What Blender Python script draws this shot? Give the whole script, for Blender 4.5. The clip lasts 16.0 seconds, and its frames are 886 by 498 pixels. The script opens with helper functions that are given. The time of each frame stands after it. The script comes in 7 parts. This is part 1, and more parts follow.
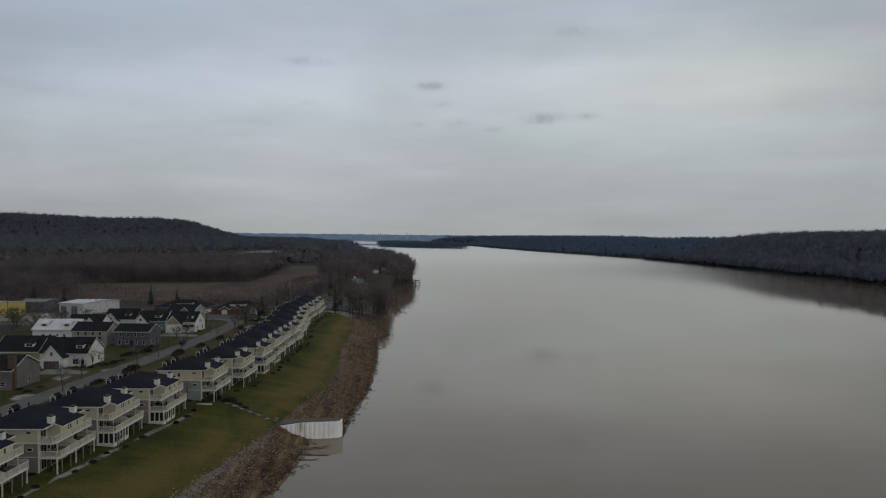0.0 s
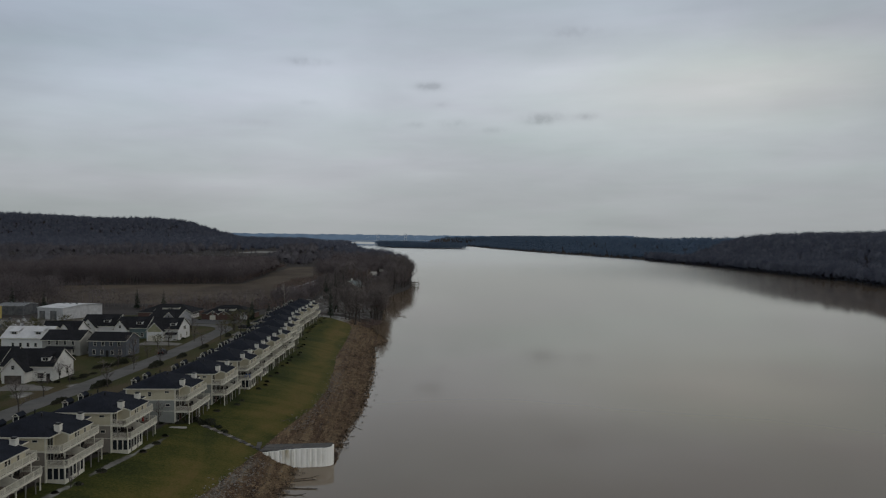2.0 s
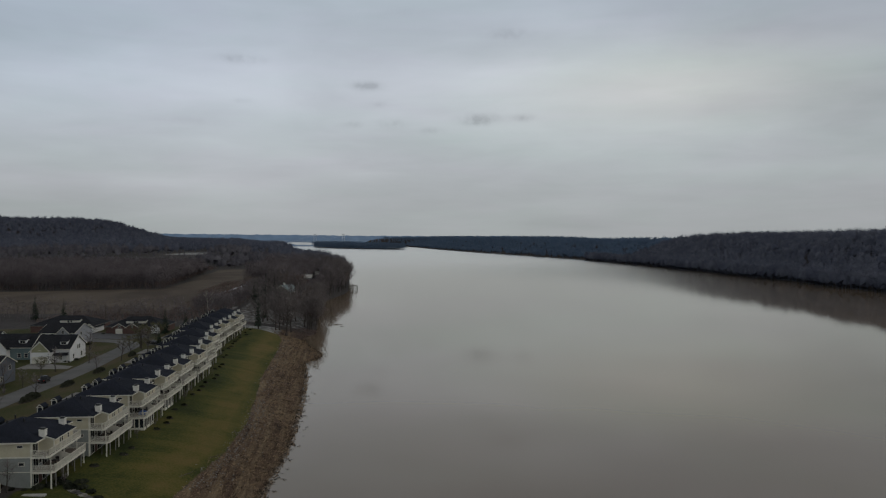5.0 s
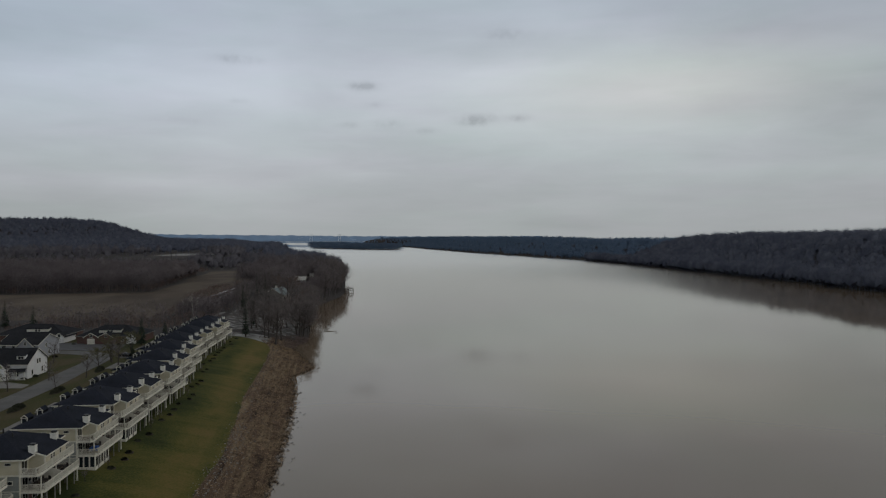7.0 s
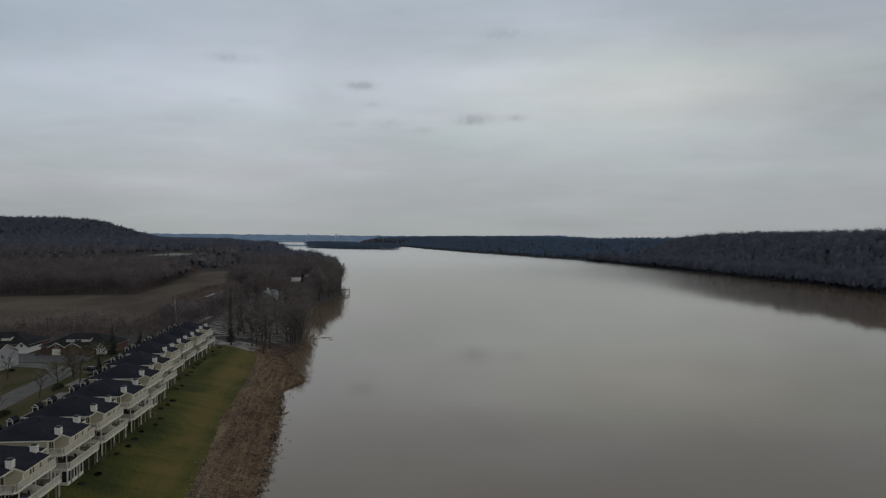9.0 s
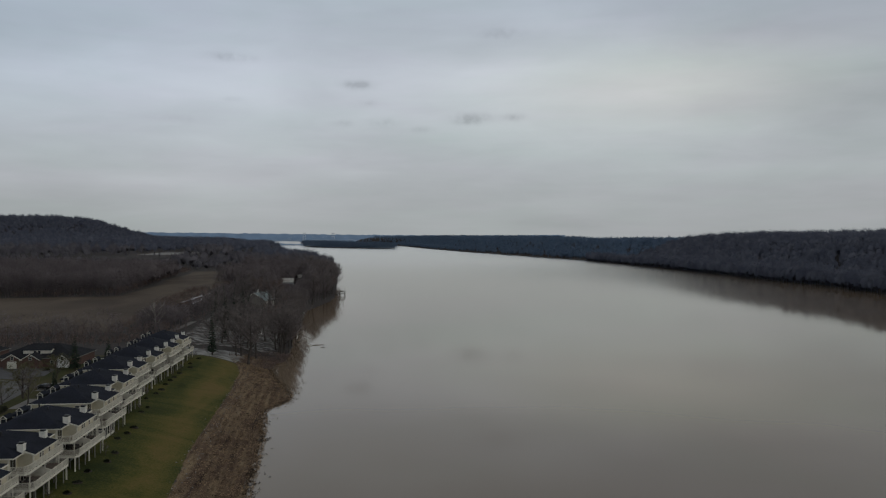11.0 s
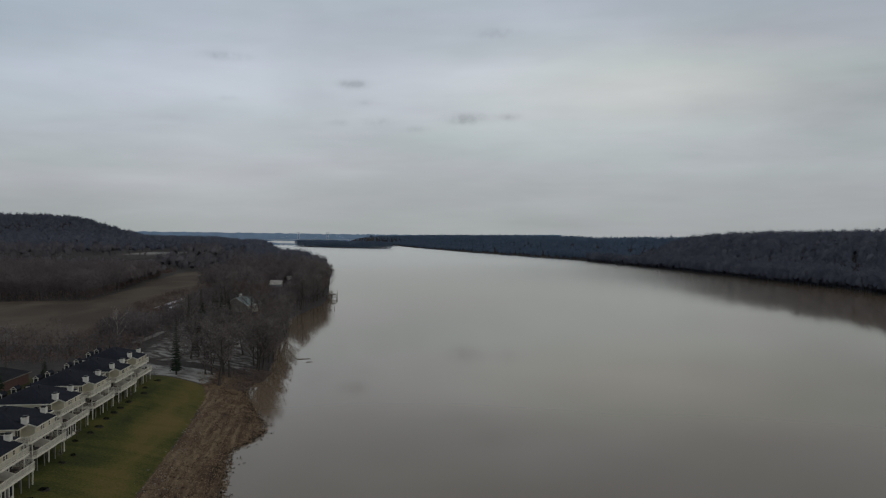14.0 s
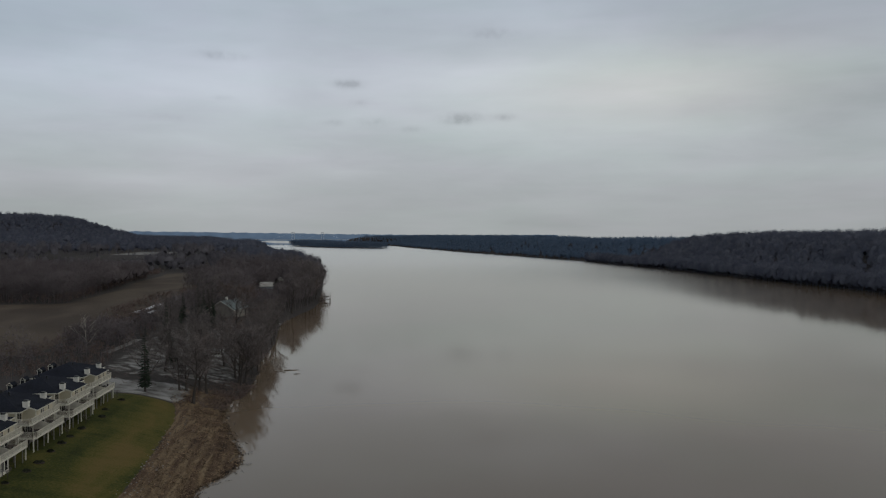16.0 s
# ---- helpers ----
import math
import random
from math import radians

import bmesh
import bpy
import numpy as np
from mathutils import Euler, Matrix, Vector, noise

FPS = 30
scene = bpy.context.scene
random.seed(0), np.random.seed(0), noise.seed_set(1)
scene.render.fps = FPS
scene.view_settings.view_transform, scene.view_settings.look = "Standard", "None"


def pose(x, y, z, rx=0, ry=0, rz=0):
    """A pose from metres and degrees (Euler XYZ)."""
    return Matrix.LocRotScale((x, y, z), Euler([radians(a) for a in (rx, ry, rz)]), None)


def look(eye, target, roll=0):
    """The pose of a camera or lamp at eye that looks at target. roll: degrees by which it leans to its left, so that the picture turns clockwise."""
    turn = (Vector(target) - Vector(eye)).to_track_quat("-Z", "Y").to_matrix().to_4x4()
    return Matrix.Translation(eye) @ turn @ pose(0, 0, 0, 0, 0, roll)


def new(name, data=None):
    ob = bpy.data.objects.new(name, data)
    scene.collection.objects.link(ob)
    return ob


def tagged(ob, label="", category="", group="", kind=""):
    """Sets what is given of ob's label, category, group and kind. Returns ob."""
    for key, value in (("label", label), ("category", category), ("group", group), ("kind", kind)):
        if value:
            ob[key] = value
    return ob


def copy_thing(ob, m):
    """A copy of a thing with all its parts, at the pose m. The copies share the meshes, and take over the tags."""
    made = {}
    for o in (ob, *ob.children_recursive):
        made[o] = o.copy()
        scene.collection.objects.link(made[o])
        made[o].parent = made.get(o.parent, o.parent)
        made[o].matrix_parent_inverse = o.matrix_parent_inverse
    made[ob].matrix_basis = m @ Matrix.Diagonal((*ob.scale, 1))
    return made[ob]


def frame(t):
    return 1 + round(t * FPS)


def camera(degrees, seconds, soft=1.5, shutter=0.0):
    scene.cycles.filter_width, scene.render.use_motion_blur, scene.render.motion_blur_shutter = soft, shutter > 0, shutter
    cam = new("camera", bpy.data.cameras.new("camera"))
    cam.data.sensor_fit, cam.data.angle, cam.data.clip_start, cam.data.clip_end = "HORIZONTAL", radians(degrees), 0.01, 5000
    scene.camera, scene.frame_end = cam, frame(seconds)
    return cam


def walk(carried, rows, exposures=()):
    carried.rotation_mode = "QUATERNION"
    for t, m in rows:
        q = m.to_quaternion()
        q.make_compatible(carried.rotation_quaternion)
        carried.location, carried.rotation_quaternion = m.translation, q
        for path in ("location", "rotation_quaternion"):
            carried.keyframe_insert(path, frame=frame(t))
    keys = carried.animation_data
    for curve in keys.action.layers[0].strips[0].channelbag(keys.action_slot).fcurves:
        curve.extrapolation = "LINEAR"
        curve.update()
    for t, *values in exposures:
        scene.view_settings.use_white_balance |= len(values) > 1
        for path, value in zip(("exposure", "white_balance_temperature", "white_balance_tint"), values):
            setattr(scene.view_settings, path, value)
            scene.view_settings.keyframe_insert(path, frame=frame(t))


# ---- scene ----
cam = camera(60.84, 16.0, soft=1.2)
PATH = [
    (0, (0.00, 0.00, 49.47), (4.532, 99.886, 47.939), -0.03),
    (0.5, (-0.17, 5.16, 49.56), (4.414, 105.038, 48.004), 0.00),
    (1, (-0.30, 10.51, 49.66), (4.313, 110.395, 48.124), 0.04),
    (1.5, (-0.38, 16.06, 49.75), (4.278, 115.942, 48.231), 0.06),
    (2, (-0.43, 21.79, 49.83), (4.303, 121.669, 48.342), 0.05),
    (2.5, (-0.43, 27.69, 49.91), (4.372, 127.566, 48.443), 0.03),
    (3, (-0.40, 33.75, 49.98), (4.465, 133.624, 48.510), -0.01),
    (3.5, (-0.33, 39.96, 50.05), (4.585, 139.832, 48.609), -0.05),
    (3.6, (-0.32, 41.22, 50.06), (4.626, 141.090, 48.610), -0.06),
    (3.7, (-0.30, 42.49, 50.07), (5.743, 142.294, 48.611), -0.06),
    (3.8, (-0.28, 43.76, 50.08), (11.171, 143.090, 48.613), -0.07),
    (3.9, (-0.26, 45.03, 50.09), (12.338, 144.226, 48.613), -0.08),
    (4, (-0.23, 46.31, 50.11), (12.399, 145.502, 48.614), -0.09),
    (4.6, (-0.07, 54.10, 50.17), (12.701, 153.274, 48.697), -0.09),
    (5.25, (0.16, 62.73, 50.24), (13.079, 161.884, 48.777), -0.10),
    (5.9, (0.44, 71.54, 50.29), (13.506, 170.668, 48.849), -0.11),
    (6.5, (0.73, 79.80, 50.33), (13.940, 178.912, 48.906), -0.11),
    (7, (1.01, 86.77, 50.36), (14.326, 185.868, 48.930), -0.16),
    (7.5, (1.30, 93.81, 50.38), (14.725, 192.892, 48.931), -0.19),
    (8, (1.63, 100.90, 50.40), (15.171, 199.969, 48.929), -0.18),
    (8.5, (1.97, 108.04, 50.41), (15.582, 207.101, 48.912), -0.14),
    (9, (2.33, 115.22, 50.42), (15.991, 214.272, 48.931), -0.08),
    (9.6, (2.78, 123.87, 50.42), (16.571, 222.900, 48.907), -0.05),
    (10.2, (3.26, 132.53, 50.41), (17.174, 231.548, 48.874), -0.03),
    (10.9, (3.85, 142.64, 50.40), (17.903, 241.638, 48.826), 0.00),
    (11.5, (4.37, 151.29, 50.37), (18.546, 250.266, 48.776), 0.03),
    (12, (4.81, 158.47, 50.35), (19.089, 257.429, 48.768), 0.07),
    (12.5, (5.27, 165.61, 50.32), (19.647, 264.555, 48.742), 0.10),
    (13, (5.73, 172.70, 50.28), (20.225, 271.632, 48.703), 0.12),
    (13.5, (6.19, 179.74, 50.24), (20.788, 278.655, 48.637), 0.12),
    (14, (6.67, 186.71, 50.19), (21.395, 285.605, 48.568), 0.10),
    (14.5, (7.14, 193.60, 50.14), (22.010, 292.476, 48.512), 0.08),
    (15, (7.61, 200.41, 50.08), (22.642, 299.256, 48.442), 0.06),
    (15.5, (8.09, 207.11, 50.01), (23.276, 305.938, 48.375), 0.07),
    (16, (8.56, 213.71, 49.95), (23.886, 312.515, 48.330), 0.11),
]
walk(cam, [(t, look(eye, target, roll)) for t, eye, target, roll in PATH])

# ---- world and sun ----
world = bpy.data.worlds.new("overcast_sky")
scene.world = world
world.use_nodes = True
SUN_AZ, SUN_EL = radians(110), radians(38)


def build_sky():
    nt = world.node_tree
    nt.nodes.clear()
    N, L = nt.nodes.new, nt.links.new
    out, bg = N("ShaderNodeOutputWorld"), N("ShaderNodeBackground")
    tc = N("ShaderNodeTexCoord")
    sep = N("ShaderNodeSeparateXYZ")
    L(tc.outputs["Generated"], sep.inputs[0])

    def mth(op, a, b=None, c=None, clamp=False):
        n = N("ShaderNodeMath")
        n.operation, n.use_clamp = op, clamp
        for k, val in enumerate((a, b, c)):
            if val is None:
                continue
            if isinstance(val, (int, float)):
                n.inputs[k].default_value = val
            else:
                L(val, n.inputs[k])
        return n.outputs[0]

    sky = N("ShaderNodeTexSky")
    sky.sky_type, sky.sun_disc = "NISHITA", False
    sky.sun_elevation, sky.sun_rotation = SUN_EL, SUN_AZ
    sky.air_density, sky.dust_density, sky.ozone_density = 1.0, 4.0, 1.0
    # azimuth and elevation in degrees
    az = mth("MULTIPLY", mth("ARCTAN2", sep.outputs[0], sep.outputs[1]), 57.2958)
    el = mth("MULTIPLY", mth("ARCSINE", sep.outputs[2]), 57.2958)
    # the cloud deck is a flat layer: stretched towards the horizon
    up = mth("MAXIMUM", mth("ADD", sep.outputs[2], 0.16), 0.02)
    flat = N("ShaderNodeCombineXYZ")
    L(mth("DIVIDE", sep.outputs[0], up), flat.inputs[0])
    L(mth("DIVIDE", sep.outputs[1], up), flat.inputs[1])

    def cloud(scale, detail, rough, sx=1.0, sy=1.0, off=0.0):
        mp = N("ShaderNodeMapping")
        mp.inputs["Scale"].default_value = (sx, sy, 1)
        mp.inputs["Location"].default_value = (off, off * 0.7, off * 0.3)
        L(flat.outputs[0], mp.inputs[0])
        n = N("ShaderNodeTexNoise")
        n.inputs["Scale"].default_value = scale
        n.inputs["Detail"].default_value = detail
        n.inputs["Roughness"].default_value = rough
        n.inputs["Distortion"].default_value = 0.4
        L(mp.outputs[0], n.inputs["Vector"])
        return n.outputs["Fac"]

    big = cloud(0.62, 4, 0.5, 0.9, 0.9, 3.1)
    mid = cloud(1.9, 6, 0.55, 0.8, 0.8, 7.7)
    tone = mth("ADD", mth("MULTIPLY", mth("SUBTRACT", big, 0.5), 0.55), mth("MULTIPLY", mth("SUBTRACT", mid, 0.5), 0.30))
    # the low sky is an even haze
    tone = mth("MULTIPLY", tone, mth("MULTIPLY_ADD", el, 0.09, 0.25, clamp=True))

    # brighter veil where the sun stands behind the cloud, and one bright streak low ahead
    def blob(a0, e0, wa, we):
        da = mth("DIVIDE", mth("SUBTRACT", az, a0), wa)
        de = mth("DIVIDE", mth("SUBTRACT", el, e0), we)
        return mth("EXPONENT", mth("MULTIPLY", mth("ADD", mth("MULTIPLY", da, da), mth("MULTIPLY", de, de)), -1.0))

    for a0, e0, wa, we, amp in ((24, 11.0, 13, 3.4, 0.15), (-9, 9, 15, 8, 0.06), (10, 11.5, 8, 2.0, 0.08), (-14, 10.5, 12, 2.2, 0.08), (-16, 4.0, 15, 0.9, 0.07),
                                (2, 17.5, 45, 2.6, 0.07), (-22, 5, 13, 4, -0.08), (29, 11.8, 8, 1.8, 0.10), (-22, 13.5, 10, 2.2, -0.07), (33, 17, 8, 4, -0.03), (14, 5.5, 20, 2.5, -0.04),
                                (-30, 13, 16, 9, -0.07), (38, 9, 11, 9, -0.09), (-2, 13, 17, 5, 0.04)):
        tone = mth("ADD", tone, mth("MULTIPLY", blob(a0, e0, wa, we), amp))
    # long level streaks in the deck, and a drift between lavender and pale teal
    def streaks(sa, se, detail, off):
        cb, n = N("ShaderNodeCombineXYZ"), N("ShaderNodeTexNoise")
        L(mth("MULTIPLY", az, sa), cb.inputs[0])
        L(mth("MULTIPLY", el, se), cb.inputs[1])
        cb.inputs[2].default_value = off
        n.inputs["Scale"].default_value, n.inputs["Detail"].default_value = 1.0, detail
        n.inputs["Roughness"].default_value, n.inputs["Distortion"].default_value = 0.55, 0.3
        L(cb.outputs[0], n.inputs["Vector"])
        return mth("SUBTRACT", n.outputs["Fac"], 0.5)

    tone = mth("ADD", tone, mth("MULTIPLY", streaks(0.07, 0.5, 5, 2.3), 0.17))
    tone = mth("ADD", tone, mth("MULTIPLY", streaks(0.03, 0.25, 3, 8.1), 0.14))
    drift = streaks(0.055, 0.30, 4, 5.5)
    # small dark scraps of cloud under the deck
    nz = N("ShaderNodeTexNoise")
    nz.inputs["Scale"].default_value, nz.inputs["Detail"].default_value = 75.0, 5.0
    L(tc.outputs["Generated"], nz.inputs["Vector"])
    wob = mth("MULTIPLY", mth("SUBTRACT", nz.outputs["Fac"], 0.49), 3.2)
    scraps = None
    for a0, e0, wa, we, amp in ((-7.6, 12.9, 1.5, 0.28, 0.7), (1.7, 11.3, 0.95, 0.28, 1.0), (2.7, 10.0, 0.6, 0.2, 0.35), (0.7, 8.5, 0.8, 0.22, 0.35),
                                (3.5, 8.6, 1.2, 0.3, 0.45), (10.4, 8.95, 1.4, 0.32, 1.0), (10.0, 8.6, 1.0, 0.2, 0.5), (13.5, 8.95, 0.75, 0.25, 0.7),
                                (12.4, 15.0, 1.5, 0.35, 0.5), (-7.4, 10.0, 0.7, 0.2, 0.25), (6.5, 8.1, 0.9, 0.25, 0.3), (-11.5, 8.4, 1.6, 0.25, 0.2)):
        b = blob(a0, e0, wa, we)
        b = mth("MULTIPLY", mth("MULTIPLY", b, amp), mth("ADD", 1.0, wob), clamp=True)
        scraps = b if scraps is None else mth("ADD", scraps, b)
    tone = mth("SUBTRACT", tone, mth("MULTIPLY", scraps, 0.25))
    # overcast: brightness falls slowly towards the horizon
    ramp = N("ShaderNodeValToRGB")
    cr = ramp.color_ramp
    cr.elements[0].position, cr.elements[0].color = 0.0, (0.395, 0.415, 0.418, 1)
    cr.elements[1].position, cr.elements[1].color = 1.0, (0.335, 0.335, 0.325, 1)
    e = cr.elements.new(0.08)
    e.color = (0.450, 0.476, 0.495, 1)
    e = cr.elements.new(0.2)
    e.color = (0.470, 0.508, 0.548, 1)
    e = cr.elements.new(0.36)
    e.color = (0.385, 0.43, 0.50, 1)
    e = cr.elements.new(0.55)
    e.color = (0.39, 0.40, 0.405, 1)
    L(sep.outputs[2], ramp.inputs[0])
    gain = mth("MAXIMUM", mth("ADD", 1.03, mth("MULTIPLY", tone, 1.15)), 0.25)
    mul = N("ShaderNodeVectorMath")
    mul.operation = "SCALE"
    L(ramp.outputs[0], mul.inputs[0])
    L(gain, mul.inputs["Scale"])
    # bluer where the deck is thin, warmer towards the hidden sun
    hue = mth("SUBTRACT", mth("MULTIPLY", blob(25, 11, 13, 3.2), 1.5), mth("MULTIPLY", blob(-26, 14, 18, 7), 1.0))
    tint = N("ShaderNodeCombineXYZ")
    L(mth("ADD", mth("MULTIPLY_ADD", hue, 0.035, 0.99), mth("MULTIPLY", drift, 0.13)), tint.inputs[0])
    L(mth("MULTIPLY_ADD", drift, -0.03, 1.0), tint.inputs[1])
    L(mth("ADD", mth("MULTIPLY_ADD", hue, -0.055, 1.005), mth("MULTIPLY", drift, 0.10)), tint.inputs[2])
    tinted = N("ShaderNodeVectorMath")
    tinted.operation = "MULTIPLY"
    L(mul.outputs[0], tinted.inputs[0])
    L(tint.outputs[0], tinted.inputs[1])
    # the sky's own blue shows faintly through the cloud
    skyscale = N("ShaderNodeVectorMath")
    skyscale.operation = "SCALE"
    skyscale.inputs["Scale"].default_value = 0.05
    L(sky.outputs[0], skyscale.inputs[0])
    mix = N("ShaderNodeMix")
    mix.data_type = "RGBA"
    mix.inputs["Factor"].default_value = 0.12
    L(tinted.outputs[0], mix.inputs["A"])
    L(skyscale.outputs[0], mix.inputs["B"])
    L(mix.outputs["Result"], bg.inputs[0])
    bg.inputs[1].default_value = 1.0
    L(bg.outputs[0], out.inputs[0])


build_sky()
sun_data = bpy.data.lights.new("sun", "SUN")
sun_data.energy, sun_data.angle, sun_data.color = 0.28, radians(25), (1.0, 0.95, 0.88)
sun = new("sun", sun_data)
sun.matrix_world = look((0, 0, 0), (-math.sin(SUN_AZ) * math.cos(SUN_EL), -math.cos(SUN_AZ) * math.cos(SUN_EL), -math.sin(SUN_EL)))
scene.view_settings.exposure = 0.0

# ---- materials ----
def rgb(c):
    return (c[0], c[1], c[2], 1.0)


def surface(name, a, b, scale=1.0, rough=0.8, metal=0.0, bump=0.0, fine=8.0, stretch=(1, 1, 1), stain=None, stain_at=0.6, per_object=0.0, spec=0.4):
    """Two tones in a broad noise, a fine grain over it, optional stains with a shape of their own."""
    m = bpy.data.materials.new(name)
    m.use_nodes = True
    nt = m.node_tree
    p = nt.nodes["Principled BSDF"]
    N, L = nt.nodes.new, nt.links.new
    tc, mp = N("ShaderNodeTexCoord"), N("ShaderNodeMapping")
    mp.inputs["Scale"].default_value = stretch
    L(tc.outputs["Object"], mp.inputs[0])

    def noise_node(sc, det):
        n = N("ShaderNodeTexNoise")
        n.inputs["Scale"].default_value, n.inputs["Detail"].default_value = sc, det
        L(mp.outputs[0], n.inputs["Vector"])
        return n

    n1, n2 = noise_node(scale, 5), noise_node(scale * fine, 3)
    add = N("ShaderNodeMath")
    add.operation = "MULTIPLY_ADD"
    L(n2.outputs["Fac"], add.inputs[0])
    add.inputs[1].default_value = 0.45
    sub = N("ShaderNodeMath")
    sub.operation = "SUBTRACT"
    L(n1.outputs["Fac"], sub.inputs[0])
    sub.inputs[1].default_value = 0.225
    L(sub.outputs[0], add.inputs[2])
    ramp = N("ShaderNodeValToRGB")
    ramp.color_ramp.elements[0].position, ramp.color_ramp.elements[0].color = 0.33, rgb(a)
    ramp.color_ramp.elements[1].position, ramp.color_ramp.elements[1].color = 0.67, rgb(b)
    L(add.outputs[0], ramp.inputs[0])
    col = ramp.outputs[0]
    if stain:
        n3 = noise_node(scale * 0.45, 6)
        r3 = N("ShaderNodeValToRGB")
        r3.color_ramp.elements[0].position, r3.color_ramp.elements[1].position = stain_at - 0.06, stain_at + 0.1
        L(n3.outputs["Fac"], r3.inputs[0])
        mx = N("ShaderNodeMix")
        mx.data_type = "RGBA"
        L(r3.outputs[0], mx.inputs["Factor"])
        L(col, mx.inputs["A"])
        mx.inputs["B"].default_value = rgb(stain)
        col = mx.outputs["Result"]
    if per_object:
        oi, hs, mr = N("ShaderNodeObjectInfo"), N("ShaderNodeHueSaturation"), N("ShaderNodeMapRange")
        mr.inputs["To Min"].default_value, mr.inputs["To Max"].default_value = 1 - per_object, 1 + per_object
        L(oi.outputs["Random"], mr.inputs["Value"])
        L(mr.outputs[0], hs.inputs["Value"])
        L(col, hs.inputs["Color"])
        col = hs.outputs[0]
    L(col, p.inputs["Base Color"])
    p.inputs["Roughness"].default_value, p.inputs["Metallic"].default_value = rough, metal
    p.inputs["Specular IOR Level"].default_value = spec
    if bump:
        bn = N("ShaderNodeBump")
        bn.inputs["Strength"].default_value, bn.inputs["Distance"].default_value = bump, 0.05
        L(n2.outputs["Fac"], bn.inputs["Height"])
        L(bn.outputs[0], p.inputs["Normal"])
    return m


def lapped(name, a, b, pitch=0.16, per_object=0.0, vertical=False):
    """Painted lap siding (or upright boards): board courses as relief, with faint weathering."""
    m = surface(name, a, b, 0.5, 0.65, per_object=per_object)
    nt = m.node_tree
    N, L = nt.nodes.new, nt.links.new
    p = nt.nodes["Principled BSDF"]
    tc, sp = N("ShaderNodeTexCoord"), N("ShaderNodeSeparateXYZ")
    L(tc.outputs["Object"], sp.inputs[0])
    fr = N("ShaderNodeMath")
    fr.operation = "PINGPONG" if vertical else "FRACT"
    dv = N("ShaderNodeMath")
    dv.operation = "DIVIDE"
    src = sp.outputs[2]
    if vertical:
        ad = N("ShaderNodeMath")
        ad.operation = "ADD"
        L(sp.outputs[0], ad.inputs[0])
        L(sp.outputs[1], ad.inputs[1])
        src = ad.outputs[0]
    L(src, dv.inputs[0])
    dv.inputs[1].default_value = pitch
    L(dv.outputs[0], fr.inputs[0])
    if vertical:
        fr.inputs[1].default_value = 0.5
    bn = N("ShaderNodeBump")
    bn.inputs["Strength"].default_value, bn.inputs["Distance"].default_value = 0.5, 0.03
    bn.invert = True
    L(fr.outputs[0], bn.inputs["Height"])
    L(bn.outputs[0], p.inputs["Normal"])
    return m


def shingled(name, a, b, per_object=0.08):
    """Asphalt shingles in courses, each tab a little different."""
    m = bpy.data.materials.new(name)
    m.use_nodes = True
    nt = m.node_tree
    p = nt.nodes["Principled BSDF"]
    N, L = nt.nodes.new, nt.links.new
    tc, mp, br = N("ShaderNodeTexCoord"), N("ShaderNodeMapping"), N("ShaderNodeTexBrick")
    L(tc.outputs["Object"], mp.inputs[0])
    mp.inputs["Rotation"].default_value = (0, 0, radians(90))
    br.inputs["Scale"].default_value = 1.0
    br.inputs["Brick Width"].default_value, br.inputs["Row Height"].default_value = 0.34, 0.15
    br.inputs["Mortar Size"].default_value = 0.008
    br.inputs["Color1"].default_value, br.inputs["Color2"].default_value = rgb(a), rgb(b)
    br.inputs["Mortar"].default_value = rgb([c * 0.5 for c in a])
    L(mp.outputs[0], br.inputs["Vector"])
    n = N("ShaderNodeTexNoise")
    n.inputs["Scale"].default_value, n.inputs["Detail"].default_value = 0.35, 6
    L(tc.outputs["Object"], n.inputs["Vector"])
    mr = N("ShaderNodeMapRange")
    mr.inputs["From Min"].default_value, mr.inputs["From Max"].default_value = 0.3, 0.7
    mr.inputs["To Min"].default_value, mr.inputs["To Max"].default_value = 0.8, 1.25
    L(n.outputs["Fac"], mr.inputs["Value"])
    hs = N("ShaderNodeHueSaturation")
    L(mr.outputs[0], hs.inputs["Value"])
    L(br.outputs[0], hs.inputs["Color"])
    oi, mr2, hs2 = N("ShaderNodeObjectInfo"), N("ShaderNodeMapRange"), N("ShaderNodeHueSaturation")
    mr2.inputs["To Min"].default_value, mr2.inputs["To Max"].default_value = 1 - per_object, 1 + per_object
    L(oi.outputs["Random"], mr2.inputs["Value"])
    L(mr2.outputs[0], hs2.inputs["Value"])
    L(hs.outputs[0], hs2.inputs["Color"])
    L(hs2.outputs[0], p.inputs["Base Color"])
    p.inputs["Roughness"].default_value = 0.95
    p.inputs["Specular IOR Level"].default_value = 0.12
    bn = N("ShaderNodeBump")
    bn.inputs["Strength"].default_value, bn.inputs["Distance"].default_value = 0.4, 0.02
    L(br.outputs["Fac"], bn.inputs["Height"])
    bn.invert = True
    L(bn.outputs[0], p.inputs["Normal"])
    return m


